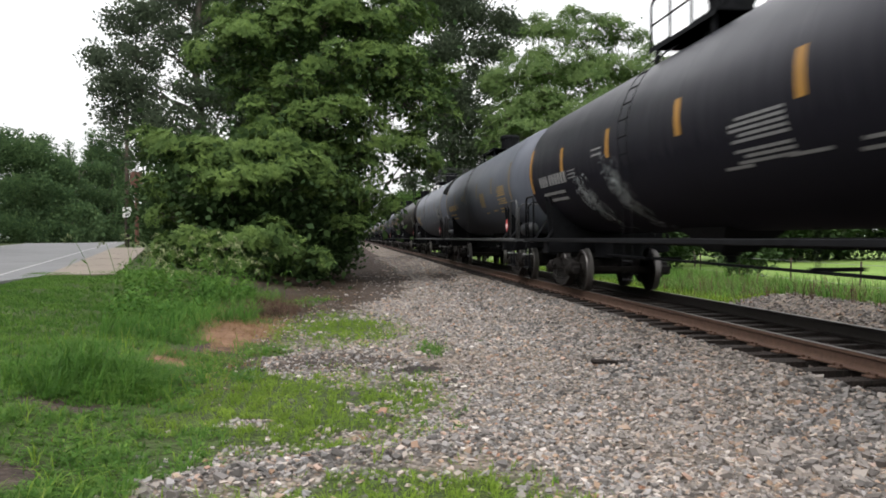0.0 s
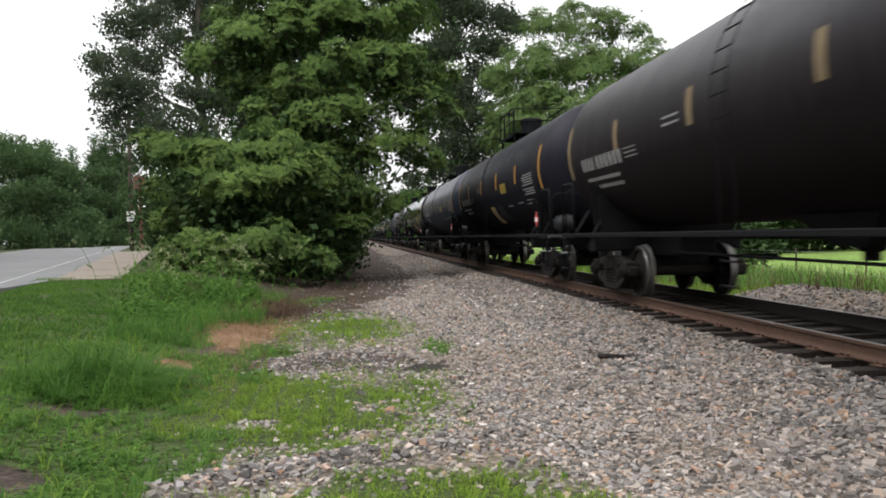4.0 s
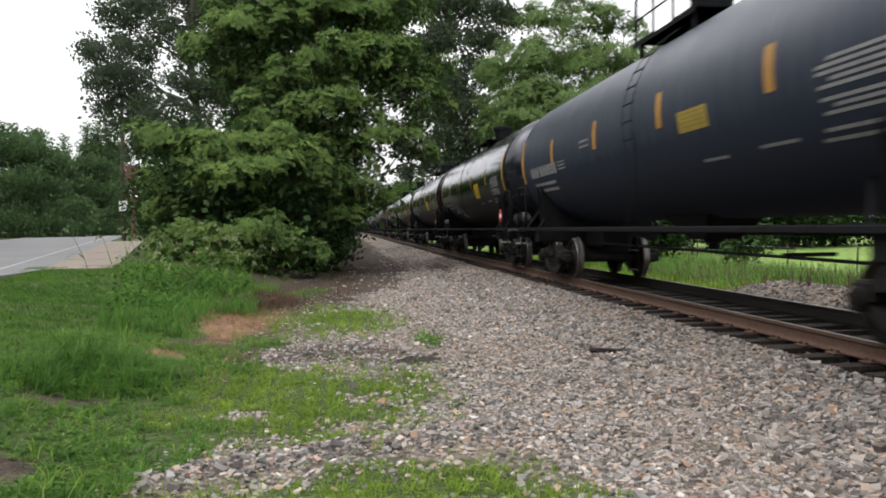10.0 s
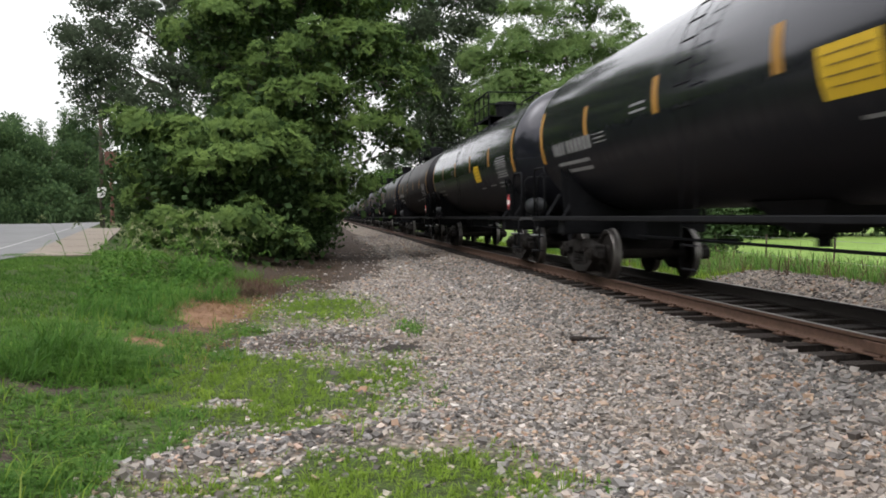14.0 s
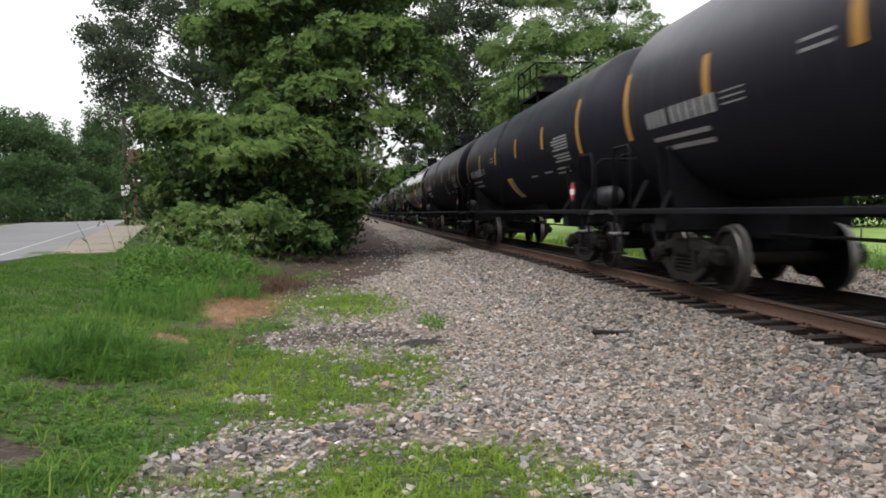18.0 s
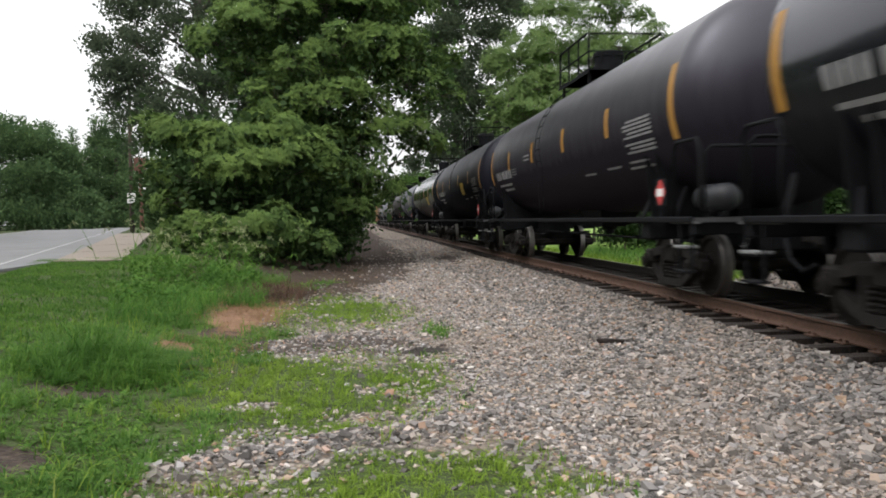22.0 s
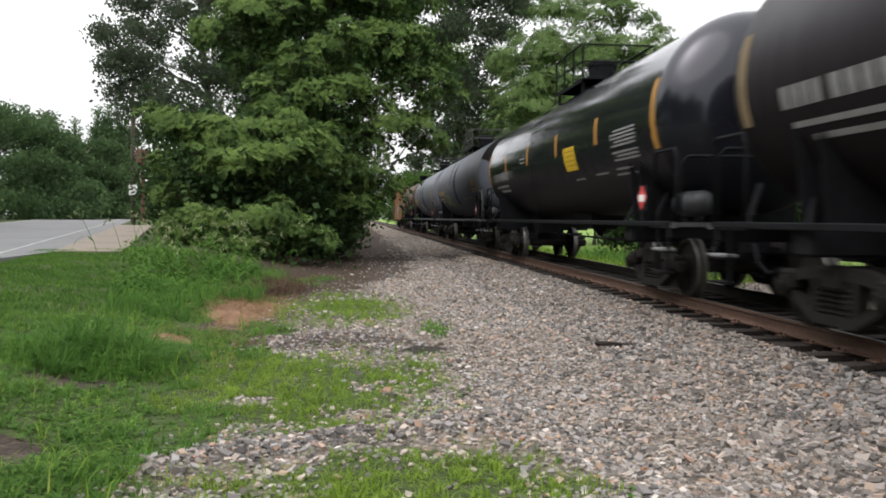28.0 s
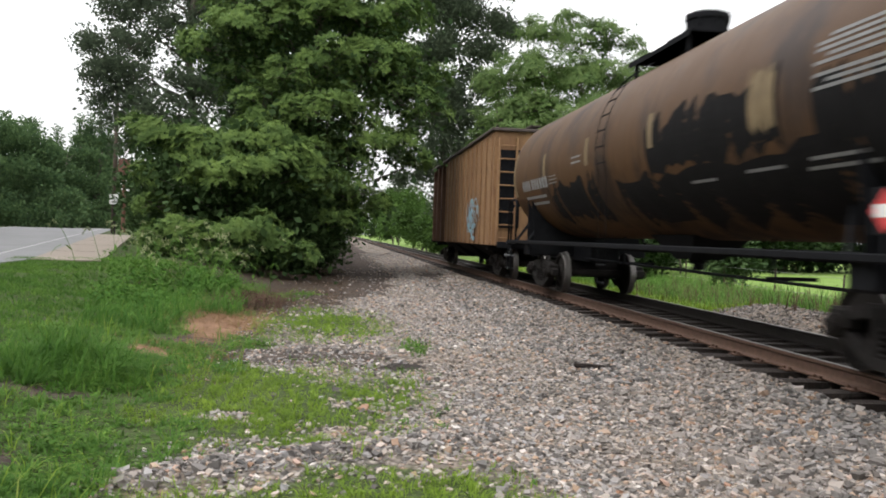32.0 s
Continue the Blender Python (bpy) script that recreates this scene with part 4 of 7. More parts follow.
def top_rail_mesh(mat):
    """Railing of one long side of the top platform: a hoop with a middle rail and stanchions."""
    bm = bmesh.new()
    x = 0.83
    pipe(bm, [(x, -1.25, 4.34), (x, -1.25, 5.08), (x, -1.17, 5.16), (x, 1.17, 5.16), (x, 1.25, 5.08), (x, 1.25, 4.34)], 0.024, 6)
    rod(bm, (x, -1.25, 4.76), (x, 1.25, 4.76), 0.018, 6)
    for y in (-0.42, 0.42):
        rod(bm, (x, y, 4.34), (x, y, 5.16), 0.02, 6)
    return to_mesh("top_railing", bm, mat)


def top_end_rail_mesh(mat):
    bm = bmesh.new()
    for z in (4.76, 5.14):
        rod(bm, (-0.81, 1.25, z), (0.81, 1.25, z), 0.02, 6)
    return to_mesh("end_railing", bm, mat)


def dome_mesh():
    bm = bmesh.new()
    lathe(bm, [(4.2, 0.42), (4.36, 0.42), (4.36, 0.33), (4.86, 0.33), (4.87, 0.36), (4.95, 0.36), (4.99, 0.30), (5.0, 0.0)], 24, "Z")
    return to_mesh("valve_housing", bm, BLACK_STEEL)


def bolt_mesh():
    return to_mesh("bolt", rod(bmesh.new(), (0.345, 0, 4.76), (0.345, 0, 4.97), 0.02, 6), BLACK_STEEL)


def reservoir_mesh():
    bm = bmesh.new()
    lathe(bm, [(-0.45, 0.0), (-0.42, 0.13), (-0.34, 0.19), (0.34, 0.19), (0.42, 0.13), (0.45, 0.0)], 20)
    for y in (-0.22, 0.22):
        box(bm, -0.05, 0.05, y - 0.025, y + 0.025, -0.26, -0.15)
    return to_mesh("air_reservoir", bm, RESERVOIR_PAINT, True)


def gear_mesh():
    """Brake rod, levers, train line and the bottom outlet under the tank."""
    bm = bmesh.new()
    rod(bm, (-0.35, -5.2, 0.74), (-0.35, 5.2, 0.80), 0.022, 6)
    rod(bm, (0.4, -6.6, 1.04), (0.4, 6.6, 1.04), 0.028, 6)
    for y in (-3.0, 2.6):
        box(bm, -0.45, 0.25, y - 0.035, y + 0.035, 0.76, 0.81)
        rod(bm, (-0.35, y, 0.78), (-0.35, y, 1.3), 0.02, 6)
    lathe_bm = bmesh.new()
    lathe(lathe_bm, [(0.78, 0.0), (0.78, 0.10), (0.88, 0.10), (0.90, 0.16), (1.0, 0.18), (1.32, 0.26)], 18, "Z")
    me = to_mesh("tmp", lathe_bm)
    bm.from_mesh(me)
    bpy.data.meshes.remove(me)
    return to_mesh("brake_rigging", bm, BLACK_STEEL)


def skid_mesh():
    bm = bmesh.new()
    vs = [(-0.5, -0.9, 1.34), (0.5, -0.9, 1.34), (0.5, 0.9, 1.34), (-0.5, 0.9, 1.34), (-0.28, -0.3, 0.95), (0.28, -0.3, 0.95), (0.28, 0.3, 0.95), (-0.28, 0.3, 0.95)]
    v = [bm.verts.new(p) for p in vs]
    for q in ((0, 1, 5, 4), (1, 2, 6, 5), (2, 3, 7, 6), (3, 0, 4, 7), (4, 5, 6, 7), (0, 3, 2, 1)):
        bm.faces.new([v[i] for i in q])
    bmesh.ops.recalc_face_normals(bm, faces=bm.faces)
    return to_mesh("outlet_skid", bm, BLACK_STEEL)


def placard_meshes():
    """A diamond board: white with red above and below, and a bar for its number."""
    def board():
        bm = bmesh.new()
        c = [(0, -0.19, 0), (0, 0, -0.19), (0, 0.19, 0), (0, 0, 0.19)]
        a, b = [bm.verts.new((x, y, z)) for x, y, z in c], [bm.verts.new((0.012, y, z)) for x, y, z in c]
        bm.faces.new(a), bm.faces.new(b[::-1])
        for i in range(4):
            bm.faces.new((a[i], b[i], b[(i + 1) % 4], a[(i + 1) % 4]))
        bmesh.ops.recalc_face_normals(bm, faces=bm.faces)
        return to_mesh("placard", bm, PLACARD_RED)

    def band():
        bm = bmesh.new()
        box(bm, -0.004, 0.0, -0.125, 0.125, -0.055, 0.055)
        return to_mesh("number_panel", bm, WHITE_PAINT)

    def holder():
        bm = bmesh.new()
        box(bm, 0.014, 0.03, -0.2, 0.2, -0.2, 0.2, 0.004)
        box(bm, 0.012, 0.04, -0.03, 0.03, -0.42, -0.18)
        return to_mesh("placard_holder", bm, BLACK_STEEL)

    return shared("placard", board), shared("number_panel", band), shared("placard_holder", holder)


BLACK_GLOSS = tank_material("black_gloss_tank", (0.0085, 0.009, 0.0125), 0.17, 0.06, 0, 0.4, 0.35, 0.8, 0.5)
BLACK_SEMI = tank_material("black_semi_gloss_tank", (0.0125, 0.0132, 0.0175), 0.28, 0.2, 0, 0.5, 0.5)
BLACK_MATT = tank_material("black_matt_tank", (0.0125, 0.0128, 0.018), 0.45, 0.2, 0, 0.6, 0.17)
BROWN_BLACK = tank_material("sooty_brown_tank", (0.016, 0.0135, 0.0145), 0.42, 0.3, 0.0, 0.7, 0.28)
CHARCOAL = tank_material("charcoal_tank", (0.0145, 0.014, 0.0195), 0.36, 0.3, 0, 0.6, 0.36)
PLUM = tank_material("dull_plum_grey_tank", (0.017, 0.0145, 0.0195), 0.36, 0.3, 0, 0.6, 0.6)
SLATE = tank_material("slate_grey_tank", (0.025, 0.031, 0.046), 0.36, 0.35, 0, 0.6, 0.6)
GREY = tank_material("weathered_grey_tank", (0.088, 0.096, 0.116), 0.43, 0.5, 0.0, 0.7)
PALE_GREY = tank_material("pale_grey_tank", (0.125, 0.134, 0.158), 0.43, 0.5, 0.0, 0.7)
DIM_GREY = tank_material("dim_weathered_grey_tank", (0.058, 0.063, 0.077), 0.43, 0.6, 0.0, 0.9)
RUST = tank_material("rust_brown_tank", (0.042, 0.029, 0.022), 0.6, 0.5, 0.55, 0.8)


def tank_car(index, spec):
    mat, label, stripe, letters = spec["paint"], spec["label"], spec["stripe"], spec["letters"]
    y0 = index * CAR_PITCH - run(0) + HALF
    car = thing("tank_car", label, "tank car", "tank cars of the train", at=pose(TRACK, y0, 0))
    metal = spec.get("metal", BLACK_STEEL)
    child("tank", shared(("tank", mat.name), lambda: tank_mesh(mat)), car)
    for s in (-1, 1):
        turn = 0 if s > 0 else 180
        end = pose(0, 0, 0, 0, 0, turn)
        add_sill(car, s, turn)
        child("saddle", shared("saddle", saddle_mesh), car, pose(0, s * 6.45, 0))
        child("coupler", shared("coupler", coupler_mesh), car, pose(0, s * (HALF + 0.70), 0, 0, 0, turn))
        child("air_hose", shared("air_hose", hose_mesh), car, pose(0, s * (HALF + 0.70), 0, 0, 0, turn))
        deck = child("end_platform", shared("end_platform", platform_mesh), car, end)
        for i in range(8):
            child("slat", shared("end_slat", lambda: slat_mesh(1.5, 0.018, GREY_STEEL)), deck, pose(0, HALF - 0.09 + 0.105 * i, 1.112))
        child("cross_handrail", shared(("cross_handrail", metal.name), lambda: cross_rail_mesh(metal)), car, end)
        for side in (-1, 1):
            child("end_handrail", shared(("end_handrail", metal.name), lambda: end_rail_mesh(metal)), car, pose(0 if side > 0 else -2.92, 0, 0) if s > 0 else pose(0 if side < 0 else 2.92, 0, 0, 0, 0, 180))
            for y in (HALF - 0.2, HALF - 1.5):
                child("brace", shared("brace", brace_mesh), car, pose(0, s * y, 0, 0, 0, 0 if side > 0 else 180))
        child("side_sill", shared(("side_sill", metal.name), lambda: side_sill_mesh(metal)), car, pose(s * 1.5, 0, 0, 0, 0, 0 if s < 0 else 180))
        for side in (-1, 1):
            step = child("sill_step", shared("sill_step", step_mesh), car, pose(side * 1.5, s * (HALF + 0.35), 0))
            child("step_tread", shared("step_tread", tread_mesh), step, pose(0, 0, 0.745))
        child("cut_lever", shared("cut_lever", cut_lever_mesh), car, end @ pose(0, HALF, 0))
        add_truck(car, s * 6.45, index)
    ladder = child("ladder", shared(("ladder", metal.name), lambda: ladder_rail_mesh(metal)), car, pose(0, spec.get("ladder", 0.45), 0))
    for z in (0.5, 0.8):
        child("rung", shared(("rung", metal.name), lambda: rung_mesh(metal)), ladder, pose(-1.52, 0, z))
    for a in np.linspace(190, 122, 8):
        child("rung", shared(("rung", metal.name), lambda: rung_mesh(metal)), ladder,
              pose((TANK_R + 0.10) * math.cos(radians(a)), 0, TANK_Z + (TANK_R + 0.10) * math.sin(radians(a))))
    for a, b in product((-1, 1), (-1.1, 1.1)):
        child("platform_leg", shared("platform_leg", leg_mesh), car, pose(a * 0.78, b, 4.06))
    walk_top = child("top_platform", shared("top_platform", top_platform_mesh), car)
    for i in range(14):
        if abs(-1.25 + 2.5 * i / 13) > 0.42:
            child("slat", shared("top_slat", lambda: slat_mesh(0.85, 0.05, BLACK_STEEL)), walk_top, pose(0, -1.25 + 2.5 * i / 13, 4.36))
    if spec.get("railing", True):
        for turn in (0, 180):
            child("top_railing", shared(("top_railing", metal.name), lambda: top_rail_mesh(metal)), car, pose(0, 0, 0, 0, 0, turn))
        child("end_railing", shared(("end_railing", metal.name), lambda: top_end_rail_mesh(metal)), car, pose(0, 0, 0, 0, 0, 180))
    housing = child("valve_housing", shared("valve_housing", dome_mesh), car)
    for k in range(8):
        child("bolt", shared("bolt", bolt_mesh), housing, pose(0, 0, 0, 0, 0, 45 * k))
    child("brake_rigging", shared("brake_rigging", gear_mesh), car)
    child("outlet_skid", shared("outlet_skid", skid_mesh), car)
    if spec.get("reservoir", True):
        child("air_reservoir", shared("air_reservoir", reservoir_mesh), car, pose(-1.0, -HALF - 0.2, 1.42))
    board, band, holder = placard_meshes()
    if spec.get("placard", True):
        h = child("placard_holder", holder, car, pose(-1.48, spec.get("board", -7.1), 1.52))
        child("placard", board, h)
        child("number_panel", band, h)
    # reflective films along the side
    for side in (-1, 1):
        for k in range(6):
            y = -HALF + 3.1 * k
            if k in (0, 5):
                ya = -HALF + 0.02 if k == 0 else HALF - 0.22
                child("reflective_strip", film("reflective_strip", ya, ya + 0.2, 2.25, 3.3, stripe, side), car)
            else:
                child("reflective_strip", film("reflective_strip", y - 0.1, y + 0.1, 2.56, 3.06, stripe, side), car)
    # stencilled marks as plain bars
    for a, b, lo, hi in spec.get("marks", tuple((6.66 - 0.2 * k, 6.80 - 0.2 * k, 2.34, 2.57) for k in range(4)) + tuple((5.72 - 0.25 * k, 5.90 - 0.25 * k, 2.34, 2.57) for k in range(6)) + ((4.8, 6.7, 2.14, 2.20), (4.8, 6.4, 2.00, 2.06), (3.7, 4.3, 2.53, 2.55), (3.7, 4.3, 2.46, 2.48), (3.7, 4.3, 2.39, 2.41))):
        child("stencilled_mark", film("stencilled_mark", a, b, lo, hi, letters), car)
    d0, dz = spec.get("data", (-6.8, 2.68))
    for i in range(8):
        z = dz - 0.062 * i - (0.05 if i > 4 else 0)
        child("stencilled_mark", film("stencilled_mark", d0, d0 + (1.3 if i % 3 else 1.1), z, z + 0.034, letters), car)
    for a, b, z in ((-4.9, -4.1, 2.02), (-3.3, -2.6, 1.99), (-6.4, -5.3, 1.96), (-6.3, -5.4, 2.05), (1.9, 2.5, 2.76), (1.9, 2.5, 2.66)):
        child("stencilled_mark", film("stencilled_mark", a, b, z, z + 0.035, letters), car)
    if "panel" in spec:
        pa, hi = spec.get("panel_at", -3.1), 2.68 if "panel_at" not in spec else 2.57
        lo = spec.get("panel_low", 2.2 if "panel_at" not in spec else 2.1)
        child("painted_panel", film("painted_panel", pa, pa + 0.9, lo, hi, spec["panel"]), car, None, "yellow panel with rows of worn lettering")
        for i in range(4):
            z = lo + (hi - lo) * (0.2 + 0.2 * i)
            child("stencilled_mark", film("stencilled_mark", pa + 0.08, pa + (0.82 if i % 2 else 0.75), z, z + 0.016, PANEL_TEXT, -1, 0.0, 0.007), car)
    if spec.get("slash"):
        s = spec["slash"]
        child("warning_label", film("warning_label", s - 0.36, s + 0.36, 1.55, 2.08, STRIPE_NEW, -1, 0.15), car, None, "yellow label")
        child("label_panel", film("label_panel", s - 0.30, s + 0.04, 1.60, 2.0, LETTER, -1, 0.1, 0.008), car, None, "white field of the label")
    for kind, y, z, w, h, paint, seed in spec.get("spray", ()):
        bm = bmesh.new()
        if kind == "tag":
            spray(bm, y, z, w, h, seed)
        elif kind == "cloud":
            cloud_spray(bm, y, z, w, h, 0.5 * w, seed)
        elif kind == "head":
            head_spill(bm, seed)
        elif kind == "block":
            block(bm, y, z, w, h, seed)
        else:
            blotch(bm, y, z, w, h, seed)
        smear = part("spray_paint" if kind in ("tag", "cloud") else "stain", bm, paint, car)
        if kind == "cloud":
            tagged(smear, kind="stuff")
    return car


def spec(paint, label, stripe=STRIPE, letters=LETTER, **more):
    return dict(paint=paint, label=label, stripe=stripe, letters=letters, **more)


BLACK_SHINY = "glossy black tank car with amber strips"
BLACK_DULL = "dull black tank car with amber strips"
SPECS = [
    spec(CHARCOAL, "charcoal tank car with white spray paint near one end", data=(-4.3, 2.52), spray=(("cloud", 3.4, 1.93, 0.9, 0.75, SPRAY_WHITE, 3), ("cloud", 1.45, 1.95, 0.8, 0.95, SPRAY_WHITE, 4))),
    spec(GREY, "weathered grey tank car with faded strips", STRIPE_OLD, SPRAY_OCHRE, metal=GREY_STEEL, panel=STRIPE_OLD, railing=False),
    spec(PALE_GREY, "pale grey tank car with a dark spill on one head", STRIPE_OLD, LETTER_OLD, metal=GREY_STEEL,
         spray=(("head", 0, 0, 0, 0, SPILL, 5), ("block", -6.55, 2.5, 0.6, 0.52, SPILL, 6), ("tag", 5.9, 2.3, 1.6, 0.5, SPRAY_OCHRE, 8))),
    spec(BROWN_BLACK, "sooty brown-black tank car with worn paint", STRIPE_OLD, LETTER_OLD),
    spec(BLACK_MATT, BLACK_DULL + " and a slanted yellow film", slash=0.15, panel=PANEL_DULL, panel_low=2.4, spray=(("block", -1.1, 1.87, 1.0, 0.45, GREY_PATCH, 31),)),
    spec(SLATE, "slate grey tank car with amber reflective strips", letters=LETTER_OLD, panel=PANEL_DULL, panel_low=2.4, data=(-7.2, 2.82), railing=False),
    spec(BLACK_GLOSS, BLACK_SHINY + " and a yellow panel", panel=PANEL_YELLOW, slash=0.4, panel_at=-4.15),
    spec(BLACK_SEMI, BLACK_DULL + " and a slanted film", slash=0.35, ladder=1.2),
    spec(SLATE, "blue-grey tank car with a yellow panel", panel=PANEL_DULL, panel_low=2.4, ladder=-0.5, letters=LETTER_OLD),
    spec(BLACK_GLOSS, BLACK_SHINY + " and white spray paint", panel=PANEL_YELLOW, railing=False, spray=(("tag", 3.6, 2.05, 2.0, 0.8, SPRAY_WHITE, 11),)),
    spec(BLACK_GLOSS, BLACK_SHINY + " and a bright yellow panel", panel=PANEL_YELLOW),
    spec(BLACK_GLOSS, BLACK_SHINY, panel=PANEL_YELLOW),
    spec(BLACK_GLOSS, BLACK_SHINY + " and a tall railing", panel=PANEL_YELLOW),
    spec(BROWN_BLACK, "sooty brown-black tank car with amber strips"),
    spec(CHARCOAL, "charcoal tank car with amber strips and stencils"),
    spec(BLACK_MATT, BLACK_DULL + " and a yellow label", slash=0.15),
    spec(BLACK_MATT, BLACK_DULL + " and white stencils", spray=(("block", -2.7, 2.3, 0.9, 0.5, GREY_PATCH, 30),)),
    spec(BLACK_GLOSS, BLACK_SHINY + " and a yellow panel", panel=PANEL_YELLOW, slash=-0.3, railing=False),
    spec(PLUM, "dull plum-grey tank car with amber strips"),
    spec(BLACK_MATT, BLACK_DULL + " and white data block", panel=PANEL_YELLOW),
    spec(BLACK_GLOSS, BLACK_SHINY + " and a large yellow panel", panel=PANEL_YELLOW, panel_at=-4.2),
    spec(DIM_GREY, "weathered grey tank car with a pale splash", STRIPE_OLD, LETTER_OLD, railing=False, spray=(("stain", -3.8, 2.9, 0.5, 0.95, SPRAY_PALE, 14), ("stain", -4.7, 2.3, 0.4, 0.45, STRIPE_OLD, 16), ("stain", 1.4, 2.0, 0.4, 0.6, LETTER_OLD, 15))),
    spec(BROWN_BLACK, "sooty brown tank car with worn strips", STRIPE_OLD, LETTER_OLD),
    spec(BLACK_GLOSS, BLACK_SHINY + " and a yellow panel", panel=PANEL_YELLOW),
    # this car and the next have a tall dark grey block near the ladder
    spec(GREY, "weathered grey tank car with faded olive spray paint", STRIPE_OLD, SPRAY_OCHRE, metal=GREY_STEEL,
         spray=(("tag", 3.0, 2.05, 2.0, 0.5, SPRAY_GREEN, 17), ("block", 7.0, 2.4, 0.3, 0.3, SPILL, 33), ("block", -0.2, 2.75, 0.75, 2.0, GREY_PATCH, 32), ("head", 0, 0, 0, 0, SPILL, 19))),
    spec(PALE_GREY, "pale grey tank car with white spray paint", STRIPE_OLD, SPRAY_OCHRE, metal=GREY_STEEL,
         spray=(("block", -0.25, 2.5, 0.75, 1.7, GREY_PATCH, 34), ("tag", -1.0, 3.15, 1.5, 1.0, SPRAY_WHITE, 21), ("tag", 2.4, 1.95, 1.6, 0.5, SPRAY_WHITE, 22), ("tag", 6.2, 2.4, 1.4, 0.4, SPRAY_OCHRE, 23))),
    spec(RUST, "rust-brown tank car with black patches and grime", STRIPE_OLD, LETTER_OLD, railing=False,
         data=(-7.0, 3.15), board=-6.75, spray=(("block", -3.2, 2.62, 3.7, 0.8, SPILL, 25), ("block", 2.9, 2.0, 3.3, 0.75, SPILL, 26), ("block", -3.6, 1.85, 7.6, 0.75, SPILL, 27), ("block", -6.6, 2.45, 1.9, 0.7, SPILL, 28), ("block", -4.7, 2.75, 0.55, 0.6, STRIPE_OLD, 29))),
]
CARS = [tank_car(i, s) for i, s in enumerate(SPECS)]


def hopper_car(index):
    """The covered hopper that ends the train: ribbed rusty-orange sides, a flat roof, ends with a ladder and dark
    sheets for openings.
    """
    y0 = index * CAR_PITCH - run(0) + HALF
    car = thing("hopper_car", "rusty orange covered hopper car with ribbed sides", "freight car", at=pose(TRACK, y0, 0))
    n = Nodes("rusty_orange_paint", 0.75)
    v = n.coords()
    a = n.noise(0.9, 6, n.coords((1, 1, 0.35)))
    b = n.noise(5, 5, n.coords((1, 3, 0.4)))
    c = n.ramp(a, ((0.3, (0.16, 0.08, 0.036)), (0.6, (0.26, 0.148, 0.068)), (0.8, (0.33, 0.21, 0.11))))
    c = n.mix(n.ramp(b, ((0.5, (0, 0, 0)), (0.72, (0.75, 0.75, 0.75)))), c, (0.11, 0.05, 0.03))
    n.color(c)
    n.bump(b, 0.2, 0.02)
    paint = n.mat
    long, wide, low, high = 7.7, 1.55, 0.98, 4.30
    bm = bmesh.new()
    box(bm, -wide, wide, -long, 2.9, low, high, 0.02)
    body = part("body", bm, paint, car)
    # the far third of the sides is set back and coloured dark brown
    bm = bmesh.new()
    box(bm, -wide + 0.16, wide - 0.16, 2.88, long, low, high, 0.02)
    part("slope_sheet", bm, plain("dark_brown_sheet", (0.055, 0.03, 0.02), 0.8, 0, 0.4, 3, 0.2), car, "dark recessed end sheet")
    for s, y in product((-1, 1), (4.4, 6.0, 7.55)):
        bm = bmesh.new()
        box(bm, s * (wide - 0.16), s * wide, y - 0.06, y + 0.06, low, high, 0.01)
        part("end_post", bm, plain("dark_brown_post", (0.09, 0.045, 0.027), 0.8, 0, 0.3, 3), car)
    rib = bmesh.new()
    box(rib, -0.05, 0.0, -0.06, 0.06, low + 0.02, high - 0.1, 0.012)
    rib = to_mesh("rib", rib, paint)
    for s, k in product((-1, 1), range(12)):
        child("rib", rib, body, pose(s * wide, -long + 0.25 + k * (long + 2.4) / 11, 0, 0, 0, 0 if s < 0 else 180))
    bm = bmesh.new()
    box(bm, -wide - 0.09, wide + 0.09, -long - 0.12, long + 0.12, high - 0.02, high + 0.07, 0.015)
    for x in (-0.5, 0.3):
        box(bm, x, x + 0.3, -long, long, high + 0.16, high + 0.2)
    part("roof", bm, plain("dark_roof", (0.06, 0.045, 0.04), 0.8, 0, 0.3, 3), car)
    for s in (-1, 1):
        # flat black sheets stand in for the shade inside the end's openings
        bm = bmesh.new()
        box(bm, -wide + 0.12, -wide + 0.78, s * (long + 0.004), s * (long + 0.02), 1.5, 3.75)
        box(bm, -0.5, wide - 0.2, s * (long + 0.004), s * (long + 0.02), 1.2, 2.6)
        part("end_shade_sheet", bm, BLACK_STEEL, car, "black sheet for a shaded opening in the car's end")
        bm = bmesh.new()
        for x in (-wide + 0.1, -wide + 0.62):
            box(bm, x, x + 0.06, s * long, s * (long + 0.14), 1.0, 4.1, 0.008)
        lad = part("end_ladder", bm, paint, car)
        bm = bmesh.new()
        rod(bm, (-wide + 0.1, s * (long + 0.11), 0), (-wide + 0.68, s * (long + 0.11), 0), 0.022, 6)
        rung = to_mesh("rung", bm, paint)
        for k in range(8):
            child("rung", rung, lad, pose(0, 0, 1.2 + k * 0.38))
        child("coupler", shared("coupler", coupler_mesh), car, pose(0, s * (HALF + 0.70), 0, 0, 0, 0 if s > 0 else 180))
        add_sill(car, s, 0 if s > 0 else 180)
        add_truck(car, s * 6.2, index)
    for y in (-3.6, 0.0, 3.6):
        bm = bmesh.new()
        v = [bm.verts.new(p) for p in ((-1.3, y - 1.6, 0.99), (1.3, y - 1.6, 0.99), (1.3, y + 1.6, 0.99), (-1.3, y + 1.6, 0.99), (-0.4, y - 0.5, 0.4), (0.4, y - 0.5, 0.4), (0.4, y + 0.5, 0.4), (-0.4, y + 0.5, 0.4))]
